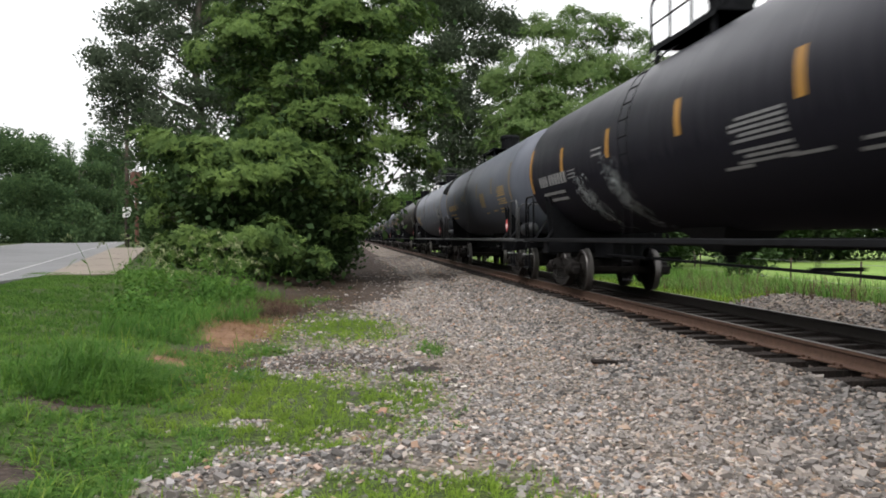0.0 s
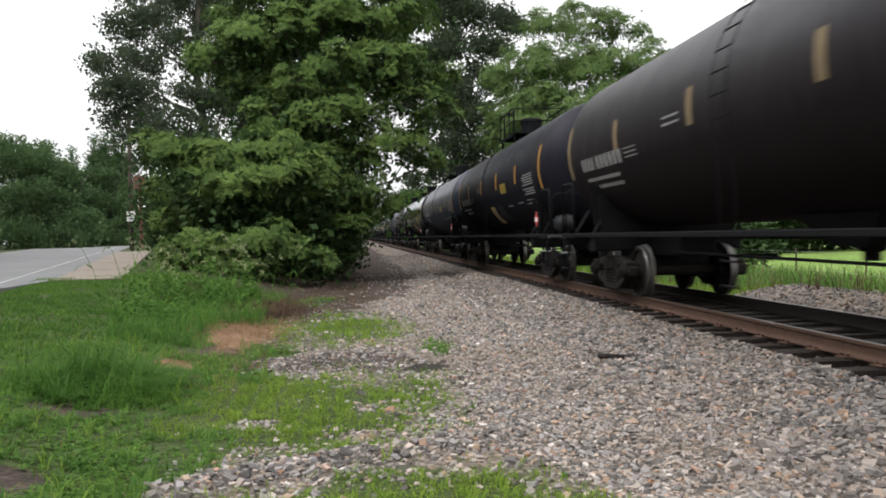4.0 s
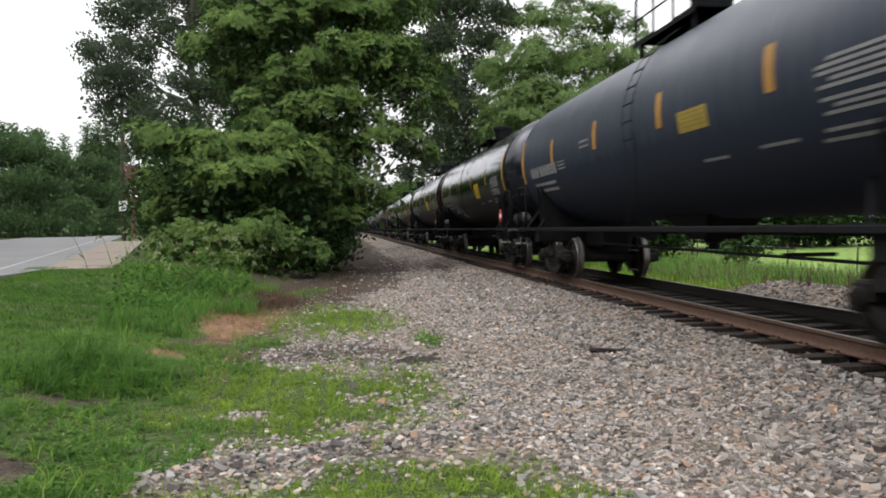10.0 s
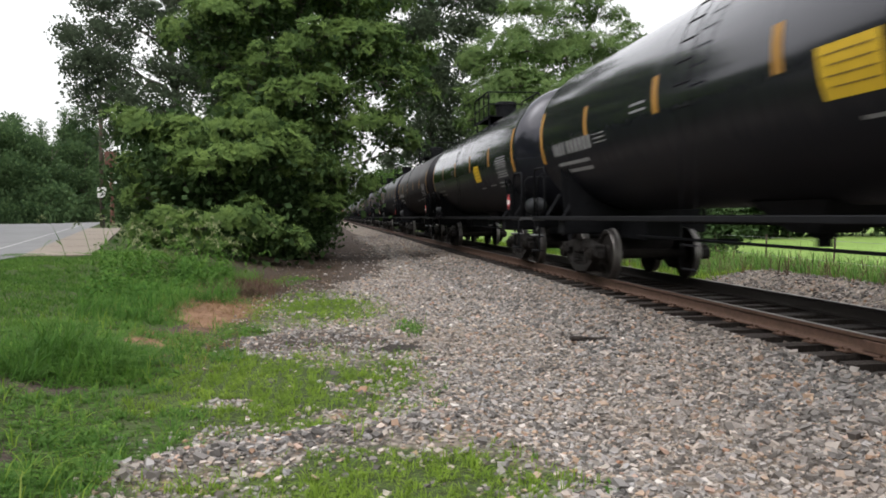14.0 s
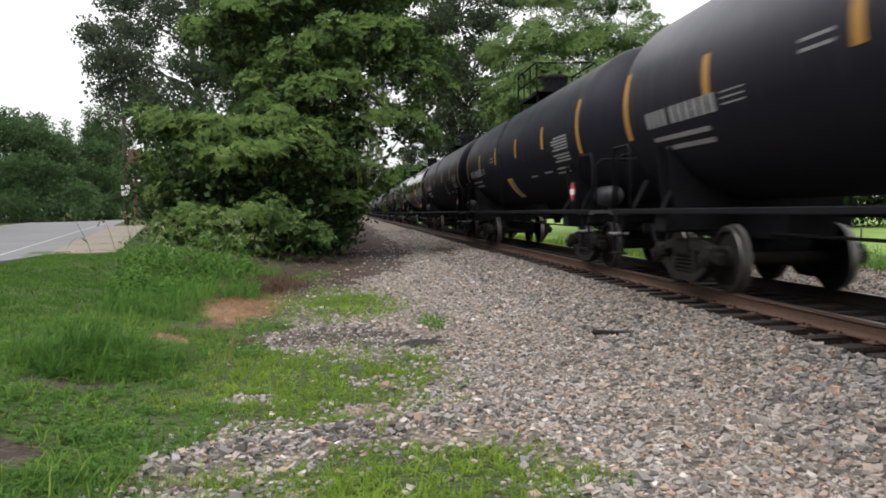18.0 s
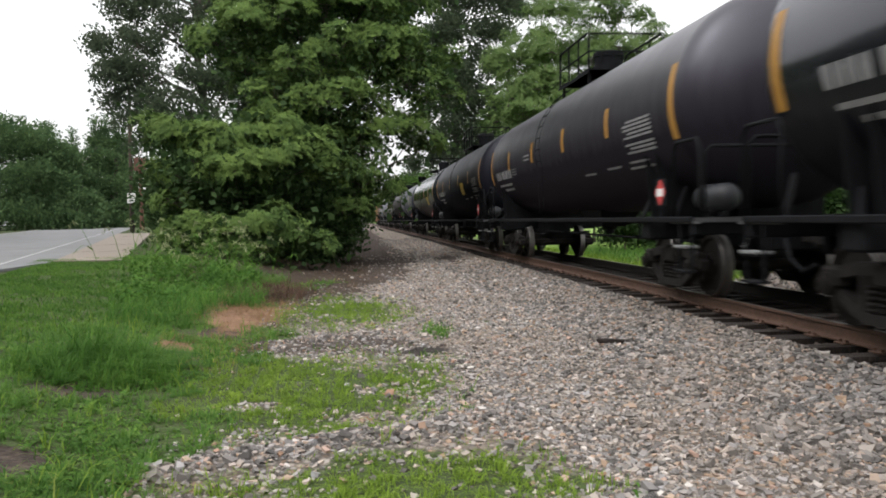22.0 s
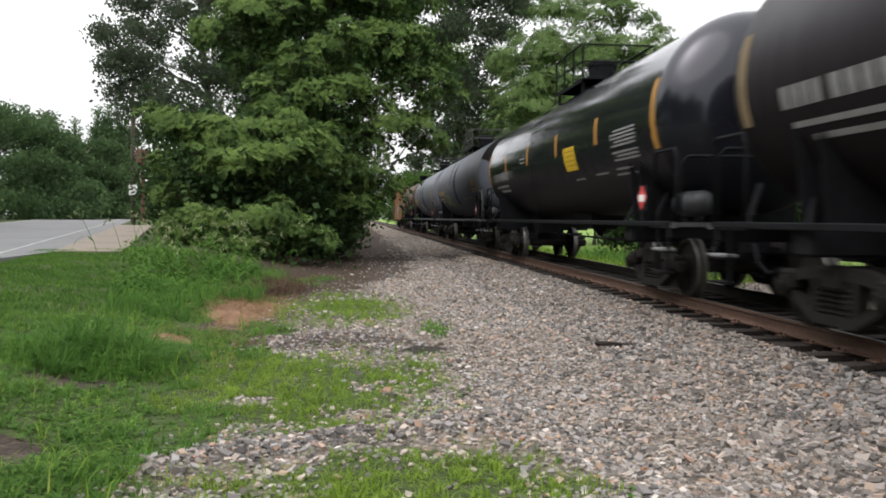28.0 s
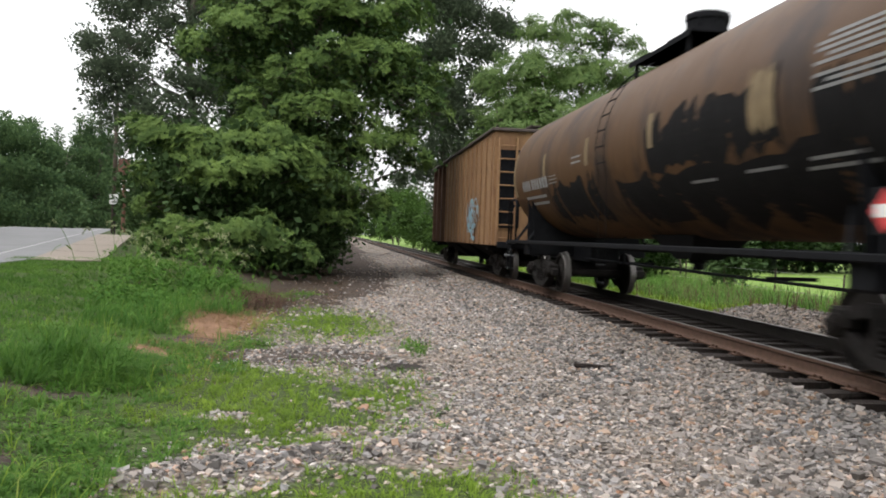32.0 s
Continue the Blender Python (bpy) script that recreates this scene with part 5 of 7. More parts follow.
        for q in ((0, 1, 5, 4), (1, 2, 6, 5), (2, 3, 7, 6), (3, 0, 4, 7), (4, 5, 6, 7)):
            bm.faces.new([v[i] for i in q])
        bmesh.ops.recalc_face_normals(bm, faces=bm.faces)
        part("hopper_bay", bm, BLACK_STEEL, car)
    for paint2, seed in ((SPRAY_BLUE, 3), (SPRAY_WHITE, 5)):
        bm = bmesh.new()
        r = random.Random(seed)
        for _ in range(9):
            cy, cz, ry, rz, a, w = -4.4 + r.uniform(-1, 1), 1.75 + r.uniform(-0.4, 0.4), r.uniform(0.1, 0.5), r.uniform(0.1, 0.35), r.uniform(0, 6), r.uniform(0.03, 0.08)
            prev = None
            for i in range(13):
                b = a + 4 * i / 12
                p = [bm.verts.new((-wide - 0.056 - 0.0005 * seed, cy + (ry + s * w) * math.cos(b), cz + (rz + s * w) * math.sin(b))) for s in (-1, 1)]
                if prev:
                    bm.faces.new((prev[0], prev[1], p[1], p[0]))
                prev = p
        part("spray_paint", bm, paint2, car)
    return car


CARS.append(hopper_car(len(CARS)))


def motions():
    for i, car in enumerate(CARS):
        walk(car, [(t, pose(TRACK, i * CAR_PITCH - run(t) + HALF, 0)) for t in [k * 2.0 for k in range(17)]])
    frames = [k / FPS for k in range(32 * FPS + 1)]
    for w, y, i in WHEELSETS:
        rows, rest = [], w.location.copy()

        def spin(t):
            return Matrix.Translation(rest) @ Matrix.Rotation(-((-run(t) + run(0)) % (2 * math.pi * 0.457)) / 0.457, 4, "X")

        inside = [t for t in frames if 2.0 < i * CAR_PITCH - run(t) + HALF + y < 42]
        first, last = (inside[0], inside[-1]) if inside else (0.0, 0.0)
        if first > 0:
            rows.append((0.0, spin(first)))
        rows += [(t, spin(t)) for t in inside]
        if last < 32.0:
            rows.append((32.0, spin(last)))
        if len(rows) > 1:
            walk(w, rows)


# ---- plants ----
def frond(n_pairs=5, leaflet=0.20, width=0.075):
    """A compound leaf: leaflets in pairs along a drooping stalk, each a folded diamond. Unit about 0.6 m long."""
    V, F = [], []
    for i in range(n_pairs):
        s = 0.12 + 0.48 * i / n_pairs
        z = -0.18 * s * s
        for side in (-1, 1):
            k = leaflet * (1 - 0.35 * abs(i / n_pairs - 0.4))
            b = len(V)
            V += [(s, 0, z), (s + 0.35 * k, side * k * 0.5 - side * width * 0.0, z - 0.02 + width * 0.25), (s + 0.5 * k, side * k, z - 0.07), (s + 0.0 * k + 0.02, side * k * 0.55, z - 0.03)]
            F.append((b, b + 1, b + 2, b + 3))
    b = len(V)
    V += [(0.58, 0, -0.07), (0.66, width, -0.09), (0.8, 0, -0.14), (0.66, -width, -0.09)]
    F.append((b, b + 1, b + 2, b + 3))
    return np.array(V), np.array(F)


def spray_of_leaves(n, spread=0.5, leaf=0.16, seed=1):
    """A twig's worth of single leaves, folded a little."""
    r = np.random.default_rng(seed)
    V, F = [], []
    for i in range(n):
        c = r.normal(0, spread / 2.2, 3) * (1, 1, 0.7)
        a, e = r.uniform(0, 6.28), r.uniform(-0.9, 0.5)
        d = np.array([math.cos(a) * math.cos(e), math.sin(a) * math.cos(e), math.sin(e)])
        s = np.cross(d, (0, 0, 1))
        s /= np.linalg.norm(s)
        s = s * math.cos(r.uniform(-0.8, 0.8)) + np.array([0, 0, 1]) * math.sin(r.uniform(-0.6, 0.6))
        L = leaf * r.uniform(0.7, 1.3)
        b = len(V)
        V += [c, c + d * L * 0.5 + s * L * 0.32, c + d * L, c + d * L * 0.5 - s * L * 0.32]
        F.append((b, b + 1, b + 2, b + 3))
    return np.array(V), np.array(F)


def headings(d, roll):
    """Turns that point each piece's x axis along d, rolled about it."""
    d = d / np.linalg.norm(d, axis=1, keepdims=True)
    up = np.tile((0.0, 0.0, 1.0), (len(d), 1))
    s = np.cross(up, d)
    s /= np.maximum(np.linalg.norm(s, axis=1, keepdims=True), 1e-6)
    u = np.cross(d, s)
    c, n = np.cos(roll)[:, None], np.sin(roll)[:, None]
    s2, u2 = s * c + u * n, u * c - s * n
    return np.stack([d, s2, u2], 2)


def limb(bm, pts, r0, r1, seg=7):
    """A bent, tapered branch through the given points."""
    n = len(pts) - 1
    prev = None
    for i, p in enumerate(pts):
        p = Vector(p)
        d = (Vector(pts[min(i + 1, n)]) - Vector(pts[max(i - 1, 0)])).normalized()
        q = d.to_track_quat("Z", "Y")
        r = r0 + (r1 - r0) * i / n
        ring = [bm.verts.new(p + q @ Vector((r * math.cos(6.2832 * k / seg), r * math.sin(6.2832 * k / seg), 0))) for k in range(seg)]
        if prev:
            for k in range(seg):
                bm.faces.new((prev[k], prev[(k + 1) % seg], ring[(k + 1) % seg], ring[k]))
        prev = ring


def bough_points(r, start, end, sag=0.0, n=5):
    s, e = np.array(start, float), np.array(end, float)
    out = []
    for i in range(n + 1):
        k = i / n
        p = s + (e - s) * k
        p[2] += sag * math.sin(math.pi * k)
        p += np.array([r.gauss(0, 1), r.gauss(0, 1), r.gauss(0, 0.6)]) * 0.05 * np.linalg.norm(e - s) * math.sin(math.pi * k)
        out.append(tuple(p))
    return out


def tree(name, label, base, trunk_to, trunk_r, lobes, leaf, piece, per_m2, size, material, seed, group="", droop=0.1, hollow=0.55, bark=None, spread=0.14):
    """A tree from its lobes (centre and radii): trunk, a limb into each lobe, and leaves grown on the ends of boughs in the lobe's shell, with gaps between boughs."""
    r = random.Random(seed)
    g = np.random.default_rng(seed)
    zb = float(height(base[0], base[1]))
    ob = thing(name, label, "tree" if name != "shrub" else "shrub", group, at=pose(base[0], base[1], zb - 0.05))
    off = np.array([base[0], base[1], zb - 0.05])
    bm = bmesh.new()
    top = np.array(trunk_to) - off
    tp = bough_points(r, (0, 0, 0), top, 0, 6)
    limb(bm, [(0, 0, -0.3)] + tp[1:], trunk_r * 1.25, trunk_r * 0.45, 10)
    AT, DIR = [], []
    for c, rad in lobes:
        c, rad = np.array(c, float) - off, np.array(rad, float)
        k = min(5, max(2, int(6 * (0.25 + 0.6 * r.random()))))
        fork = np.array(tp[k])
        if len(lobes) < 20 or len(AT) % 3 == 0:
            limb(bm, bough_points(r, fork, c, 0.1), trunk_r * 0.28, trunk_r * 0.06, 5)
        area = 4 * math.pi * ((rad[0] * rad[1]) ** 1.6 + (rad[0] * rad[2]) ** 1.6 + (rad[1] * rad[2]) ** 1.6) ** (1 / 1.6) / 3 ** (1 / 1.6)
        boughs = max(8, int(area * min(0.9, per_m2 / 4)))
        n_each = max(3, int(per_m2 * area / boughs))
        for b in range(boughs):
            d = g.normal(0, 1, 3)
            d /= np.linalg.norm(d)
            tip = c + d * rad * g.uniform(0.75, 1.12)
            root = c + d * rad * g.uniform(0.05, 0.35)
            if b % 5 == 0:
                limb(bm, [tuple(root), tuple((root + tip) / 2 + g.normal(0, 0.08, 3)), tuple(tip)], trunk_r * 0.10, 0.012, 4)
            t = g.uniform(hollow, 1.0, n_each) ** 0.8
            p = root + (tip - root) * t[:, None] + g.normal(0, spread, (n_each, 3)) * rad.mean() * 0.55 * (1, 1, 0.6)
            out = (tip - root) / np.linalg.norm(tip - root)
            dd = out + g.normal(0, 0.55, (n_each, 3)) + np.array((0, 0, -droop))
            AT.append(p)
            DIR.append(dd)
    part("trunk", bm, bark or BARK, ob, "bark-covered trunk and limbs", True)
    at, dirs = np.concatenate(AT), np.concatenate(DIR)
    n = len(at)
    lowest = height(at[:, 0] + off[0], at[:, 1] + off[1]) - off[2] + 0.1
    at[:, 2] = np.maximum(at[:, 2], lowest)
    sc = size * g.uniform(0.7, 1.25, n)
    bv, bf = piece
    V, F = place(bv, bf, at, np.stack([sc, sc, sc], 1), headings(dirs, g.normal(0, 0.5, n)))
    child("crown", fast_mesh("crown", V, F, material), ob, None, leaf)
    return ob


FROND, TWIG, TUFT = frond(), spray_of_leaves(9, 0.55, 0.17, 3), spray_of_leaves(10, 0.9, 0.30, 5)


def lobes_in(seed, centre, radii, n, size, low=-0.6):
    """Lobes scattered through a crown's envelope, larger low and inside."""
    r = random.Random(seed)
    out = []
    while len(out) < n:
        d = Vector((r.gauss(0, 1), r.gauss(0, 1), r.gauss(0, 1))).normalized() * r.uniform(0.35, 0.95)
        if d.z < low:
            continue
        s = size * r.uniform(0.75, 1.25)
        out.append(((centre[0] + d.x * radii[0], centre[1] + d.y * radii[1], centre[2] + d.z * radii[2]), (s, s, s * 0.72)))
    return out


# the bright green pair beside the lane: plumes of compound leaves on layered boughs
def plume(seed, n=6):
    """The end of a shoot: compound leaves that arch out and droop all round it, its axis along x."""
    r = random.Random(seed)
    V, F = [], []
    for i in range(n):
        az, up = 6.2832 * (i + r.uniform(-0.3, 0.3)) / n, r.uniform(0.25, 1.1)
        long, sag = r.uniform(0.5, 0.75), r.uniform(0.25, 0.5)
        out = Vector((0, math.cos(az), math.sin(az)))
        side = Vector((1, 0, 0)).cross(out)

        def along(s):
            return out * (s * math.cos(up)) + Vector((1, 0, 0)) * (s * math.sin(up) - sag * s * s * 1.6)

        for j in range(6):
            s = long * (0.2 + 0.8 * j / 5.5)
            c, k = along(s), 0.19 * (1 - 0.5 * abs(j / 5 - 0.45)) * r.uniform(0.85, 1.15)
            for sd in (-1, 1):
                d = (side * sd + out * 0.55 - Vector((1, 0, 0)) * r.uniform(0.1, 0.4)).normalized()
                w = (Matrix.Rotation(r.gauss(0, 0.3), 3, d) @ (out - d * out.dot(d)).normalized()) * 0.038
                b = len(V)
                V += [c - w * 0.3, c + d * k * 0.45 + w * 1.5, c + d * k - w * 0.2]
                F.append((b, b + 1, b + 2))
    return np.array([tuple(v) for v in V]), np.array(F)


def tiered_tree(name, label, base, trunk_to, trunk_r, tiers, tufts, density, kinds, size, material, seed, leaf, group="", inner=LEAF_DARK, core=14.0, tall=0.8):
    """A tree whose boughs end in tiers: domes of leafy tufts, open to the sky above, shaded and hollow beneath."""
    r, g = random.Random(seed), np.random.default_rng(seed)
    zb = float(height(*base)) - 0.05
    ob = thing(name, label, "shrub" if name == "shrub" else "tree", group, at=pose(base[0], base[1], zb))
    off = np.array([base[0], base[1], zb])
    bm = bmesh.new()
    tp = bough_points(r, (0, 0, 0), np.array(trunk_to) - off, 0, 6)
    limb(bm, [(0, 0, -0.3)] + tp[1:], trunk_r * 1.25, trunk_r * 0.4, 9)
    AT, DIR, IN = [], [], []
    for x, y, z, rad in tiers:
        c = np.array([x, y, z - 0.3 * rad]) - off
        k = max(1, min(5, int(6 * (c[2] - 1.0) / max(tp[-1][2], 0.1))))
        limb(bm, bough_points(r, tp[k], c, 0.15), trunk_r * 0.3, 0.015, 5)
        for _ in range(tufts):
            d = g.normal(0, 1, 3)
            d[2] = abs(d[2]) * 1.1 - 0.45
            d /= np.linalg.norm(d)
            s = c + d * np.array((1.0, 0.95, tall)) * rad * g.uniform(0.55, 0.95)
            q = rad * g.uniform(0.26, 0.42)
            limb(bm, [tuple(c), tuple((c + s) / 2 + (0, 0, 0.06 * rad)), tuple(s)], 0.02, 0.008, 4)
            m = max(4, int(density * q * q))
            e = g.normal(0, 1, (m, 3))
            e[:, 2] = np.abs(e[:, 2]) - 0.3
            e /= np.linalg.norm(e, axis=1, keepdims=True)
            AT.append(s + e * (1, 1, 0.6) * q)
            DIR.append(d * 0.6 + e * 0.6 + (0, 0, 0.4))
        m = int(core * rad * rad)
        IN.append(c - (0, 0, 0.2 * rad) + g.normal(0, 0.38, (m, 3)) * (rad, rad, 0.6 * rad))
    part("trunk", bm, BARK, ob, "bark-covered trunk and limbs", True)

    def lifted(at, clear):
        at[:, 2] = np.maximum(at[:, 2], height(at[:, 0] + off[0], at[:, 1] + off[1]) - off[2] + clear)
        return at

    at, dirs = lifted(np.concatenate(AT), 0.25), np.concatenate(DIR)
    Vs, Fs, first = [], [], 0
    for q, (bv, bf) in enumerate(kinds):
        a, d = at[q::len(kinds)], dirs[q::len(kinds)]
        s = size * g.uniform(0.75, 1.2, len(a))
        V, F = place(bv, bf, a, np.stack([s, s, s], 1), headings(d, g.uniform(0, 6.28, len(a))))
        Vs.append(V)
        Fs.append(F + first)
        first += len(V)
    child("crown", fast_mesh("crown", np.concatenate(Vs), np.concatenate(Fs), material), ob, None, leaf)
    # a darker inner leaf colour paints shade into the crown's hollows
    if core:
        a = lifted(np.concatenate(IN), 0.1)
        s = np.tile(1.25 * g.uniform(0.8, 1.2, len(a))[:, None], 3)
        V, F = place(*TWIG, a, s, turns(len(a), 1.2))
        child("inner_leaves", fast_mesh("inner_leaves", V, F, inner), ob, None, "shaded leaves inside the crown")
    return ob


def grove(bases, tiers, height_of, make):
    """Shares tiers among neighbouring trees, each to the trunk that stands nearest."""
    for i, (x, y) in enumerate(bases):
        own = [t for t in tiers if min(range(len(bases)), key=lambda j: abs(bases[j][0] - t[0])) == i]
        make(i, x, y, max(t[2] for t in own) * height_of, own)


PLUMES = [plume(5 + k) for k in range(4)]
CLUMPS = [spray_of_leaves(16, 0.75, 0.2, 40 + k) for k in range(3)]
WALNUT_TIERS = ((-4.7, 30, 7.8, 1.23), (-3.6, 30, 8.3, 1.44), (-2.4, 30.2, 8.9, 1.55), (-0.9, 30.2, 9.4, 1.55), (0.6, 30.4, 9.2, 1.46), (1.9, 31, 9.8, 1.27), (-3.8, 31, 9.9, 1.48), (-2.2, 31, 10.7, 1.7),
                (-0.3, 31, 11.1, 1.7), (1.3, 31.5, 11.2, 1.29), (-2.1, 28.6, 6.6, 0.82), (-2.7, 28.8, 5.7, 0.98), (-1.3, 28.8, 5.7, 1.08), (-0.4, 28.8, 5.8, 1.02), (0.6, 29.2, 5.4, 0.9), (-3.0, 28.6, 4.9, 0.78))
WALNUT_SIDE = ((-0.6, 29.6, 7.4, 1.32), (0.8, 29.8, 7.6, 1.32), (1.9, 30, 7.3, 1.19), (2.8, 30.3, 7.1, 0.93), (3.5, 30.6, 7.3, 0.54), (2.1, 30, 6.2, 1.07), (3.0, 30.2, 5.9, 0.83), (1.2, 29.6, 4.7, 1.01),
               (2.2, 30, 4.6, 0.86), (2.7, 30.2, 4.1, 0.58), (0.2, 29.2, 4.0, 0.96), (-0.7, 28.6, 3.0, 0.94), (0.2, 28.8, 2.6, 0.89), (1.0, 29.4, 2.4, 0.68), (-3.8, 30.5, 6.9, 1.25), (-1.4, 29.5, 4.6, 1.11), (-0.3, 28.2, 1.6, 0.77))
WALNUT_BACK = ((-2.6, 33.0, 8.0, 1.7), (0.2, 33.2, 7.4, 1.7), (-1.2, 33.4, 10.2, 1.9), (0.0, 33.0, 4.8, 1.6), (-2.4, 33.0, 5.0, 1.6), (1.6, 33.0, 9.0, 1.4))
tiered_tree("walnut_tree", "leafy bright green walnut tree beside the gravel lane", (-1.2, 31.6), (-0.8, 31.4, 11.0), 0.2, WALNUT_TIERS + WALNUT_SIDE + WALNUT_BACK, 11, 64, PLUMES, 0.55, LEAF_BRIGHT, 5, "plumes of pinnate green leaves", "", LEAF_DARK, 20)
BUSH_HIGH = ((-6.3, 27.2, 4.4, 0.76), (-5.4, 26.6, 4.2, 1.09), (-4.2, 26, 3.9, 1.21), (-3.3, 26.6, 4.3, 1.24), (-2.4, 26.9, 4.3, 1.1), (-1.5, 26.4, 3.7, 1.05), (-0.8, 26.6, 3.2, 0.91), (-4.8, 25.4, 3.2, 1.04), (-3.6, 25.2, 3.0, 1.12), (-2.4, 25.7, 3.3, 1.05))
BUSH_LOW = ((-5.6, 26.2, 2.0, 0.62), (-5.8, 26.6, 3.0, 0.68), (-5.2, 25, 1.0, 0.7), (-4.6, 24.6, 1.3, 1.01), (-3.6, 24.3, 1.1, 0.96), (-2.6, 24.4, 1.4, 0.97), (-1.7, 24.4, 0.9, 0.8), (-1.1, 24.8, 0.6, 0.54), (-2.9, 24.0, 0.4, 0.82), (-4.1, 24.0, 0.5, 0.82))
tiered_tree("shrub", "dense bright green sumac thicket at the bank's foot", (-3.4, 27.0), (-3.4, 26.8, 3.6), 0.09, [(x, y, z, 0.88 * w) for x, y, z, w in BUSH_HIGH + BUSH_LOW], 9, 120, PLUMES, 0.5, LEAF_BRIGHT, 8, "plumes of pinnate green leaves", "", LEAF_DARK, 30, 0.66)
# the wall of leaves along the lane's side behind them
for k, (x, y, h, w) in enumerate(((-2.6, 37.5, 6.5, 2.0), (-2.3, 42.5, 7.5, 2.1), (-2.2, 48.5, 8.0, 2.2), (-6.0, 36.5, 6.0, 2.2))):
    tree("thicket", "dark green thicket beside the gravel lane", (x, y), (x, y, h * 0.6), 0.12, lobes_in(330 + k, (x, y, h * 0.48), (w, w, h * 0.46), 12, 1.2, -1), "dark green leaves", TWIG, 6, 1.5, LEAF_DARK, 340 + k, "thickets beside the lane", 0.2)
# dark undergrowth that closes the view beneath them, its leaf colour deepening the shade
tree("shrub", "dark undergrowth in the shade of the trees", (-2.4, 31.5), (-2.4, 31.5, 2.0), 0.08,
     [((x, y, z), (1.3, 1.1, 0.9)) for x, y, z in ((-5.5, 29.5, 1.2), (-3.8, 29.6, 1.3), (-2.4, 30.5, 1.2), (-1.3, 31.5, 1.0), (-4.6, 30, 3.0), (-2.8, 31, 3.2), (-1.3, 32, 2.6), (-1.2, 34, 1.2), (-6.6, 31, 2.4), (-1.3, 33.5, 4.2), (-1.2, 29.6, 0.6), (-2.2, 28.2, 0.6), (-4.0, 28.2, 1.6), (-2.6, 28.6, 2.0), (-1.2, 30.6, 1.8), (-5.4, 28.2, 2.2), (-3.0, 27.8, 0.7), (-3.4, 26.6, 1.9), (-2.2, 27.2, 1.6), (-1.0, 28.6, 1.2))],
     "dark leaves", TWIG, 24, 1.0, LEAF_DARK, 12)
# the dark oaks
OAK_NEAR = ((-14.1, 48, 11.3, 0.98), (-13.5, 49, 12.1, 1.51), (-12.0, 48.5, 11.6, 1.66), (-13.1, 48, 10.2, 1.48), (-13.4, 47.5, 9.4, 0.91), (-11.6, 48, 9.8, 1.81), (-12.6, 48, 8.5, 1.58), (-10.8, 47.5, 8.2, 1.95), (-12.5, 47.5, 7.2, 0.91), (-10.3, 48, 6.5, 1.81),
            (-9.1, 48, 7.6, 1.97), (-11.4, 48, 5.9, 1.15), (-9.2, 49, 9.7, 1.68), (-10.3, 50, 12.7, 2.05), (-8.4, 50, 12.1, 2.05), (-7.5, 49.5, 9.5, 2.03))
OAK_HIGH = ((-11.5, 50, 14.0, 2.05), (-9.5, 51, 15.3, 2.44), (-13.1, 50, 13.6, 1.54), (-6.9, 51, 14.4, 2.44), (-11.4, 51, 16.6, 2.44), (-8.5, 51, 17.6, 2.79), (-5.7, 51, 12.1, 2.44), (-8.1, 49, 6.2, 2.01), (-5.7, 52, 17.7, 2.85))
tiered_tree("oak_tree", "tall dark green oak behind the thicket", (-9.0, 50.5), (-8.8, 50.5, 16), 0.32, [(x, y, z, 0.82 * w) for x, y, z, w in OAK_NEAR + OAK_HIGH], 10, 46, CLUMPS, 1.0, LEAF_OAK, 21, "small dark oak leaves", "dark oaks", LEAF_OAK, 3)
OAK_FAR = ((5.6, 74, 22.2, 4.05), (9.6, 74, 21.8, 3.54), (13.2, 74, 20.9, 2.53), (14.5, 73, 19.7, 1.5), (12.5, 73, 18.2, 2.25), (8.9, 73, 18.1, 3.0), (11.2, 73, 15.4, 2.5), (12.9, 72.5, 14.6, 1.74), (8.4, 73, 14.6, 3.0), (9.9, 73, 12.2, 2.75), (12.1, 72.5, 11.6, 2.23), (7.4, 73, 11.6, 2.5),
           (8.9, 73, 9.2, 2.75), (11.4, 73, 8.4, 2.5), (8.3, 73, 6.9, 2.0))
OAK_FAR_MORE = ((10.3, 73, 5.7, 2.25), (12.4, 73, 5.7, 2.0), (6.5, 74, 14.3, 2.53), (5.6, 75, 17.5, 3.08), (3.1, 75, 20.4, 3.59), (6.7, 75, 26.0, 4.1), (10.8, 75, 26.2, 3.59), (13.9, 75, 24.7, 2.31), (14.1, 74, 10.3, 2.02), (9.3, 73, 4.2, 1.5), (4.8, 72, 8.3, 0.89), (5.2, 72, 6.1, 0.74))
tiered_tree("oak_tree", "tall dark green oak beyond the track", (10.2, 76), (9.6, 75, 22), 0.45, [(x, y, z, 0.8 * w) for x, y, z, w in OAK_FAR + OAK_FAR_MORE], 11, 34, CLUMPS, 1.4, LEAF_OAK, 22, "small dark oak leaves", "dark oaks", LEAF_OAK, 3)
tree("oak_tree", "dark green oak beside the gravel lane", (-4.5, 58), (-4.0, 58, 14), 0.36, lobes_in(35, (-3.6, 58, 12.5), (4.5, 4.0, 6.5), 20, 1.8), "small dark oak leaves", TWIG, 8, 1.6, LEAF_OAK, 23, "dark oaks", 0.3)
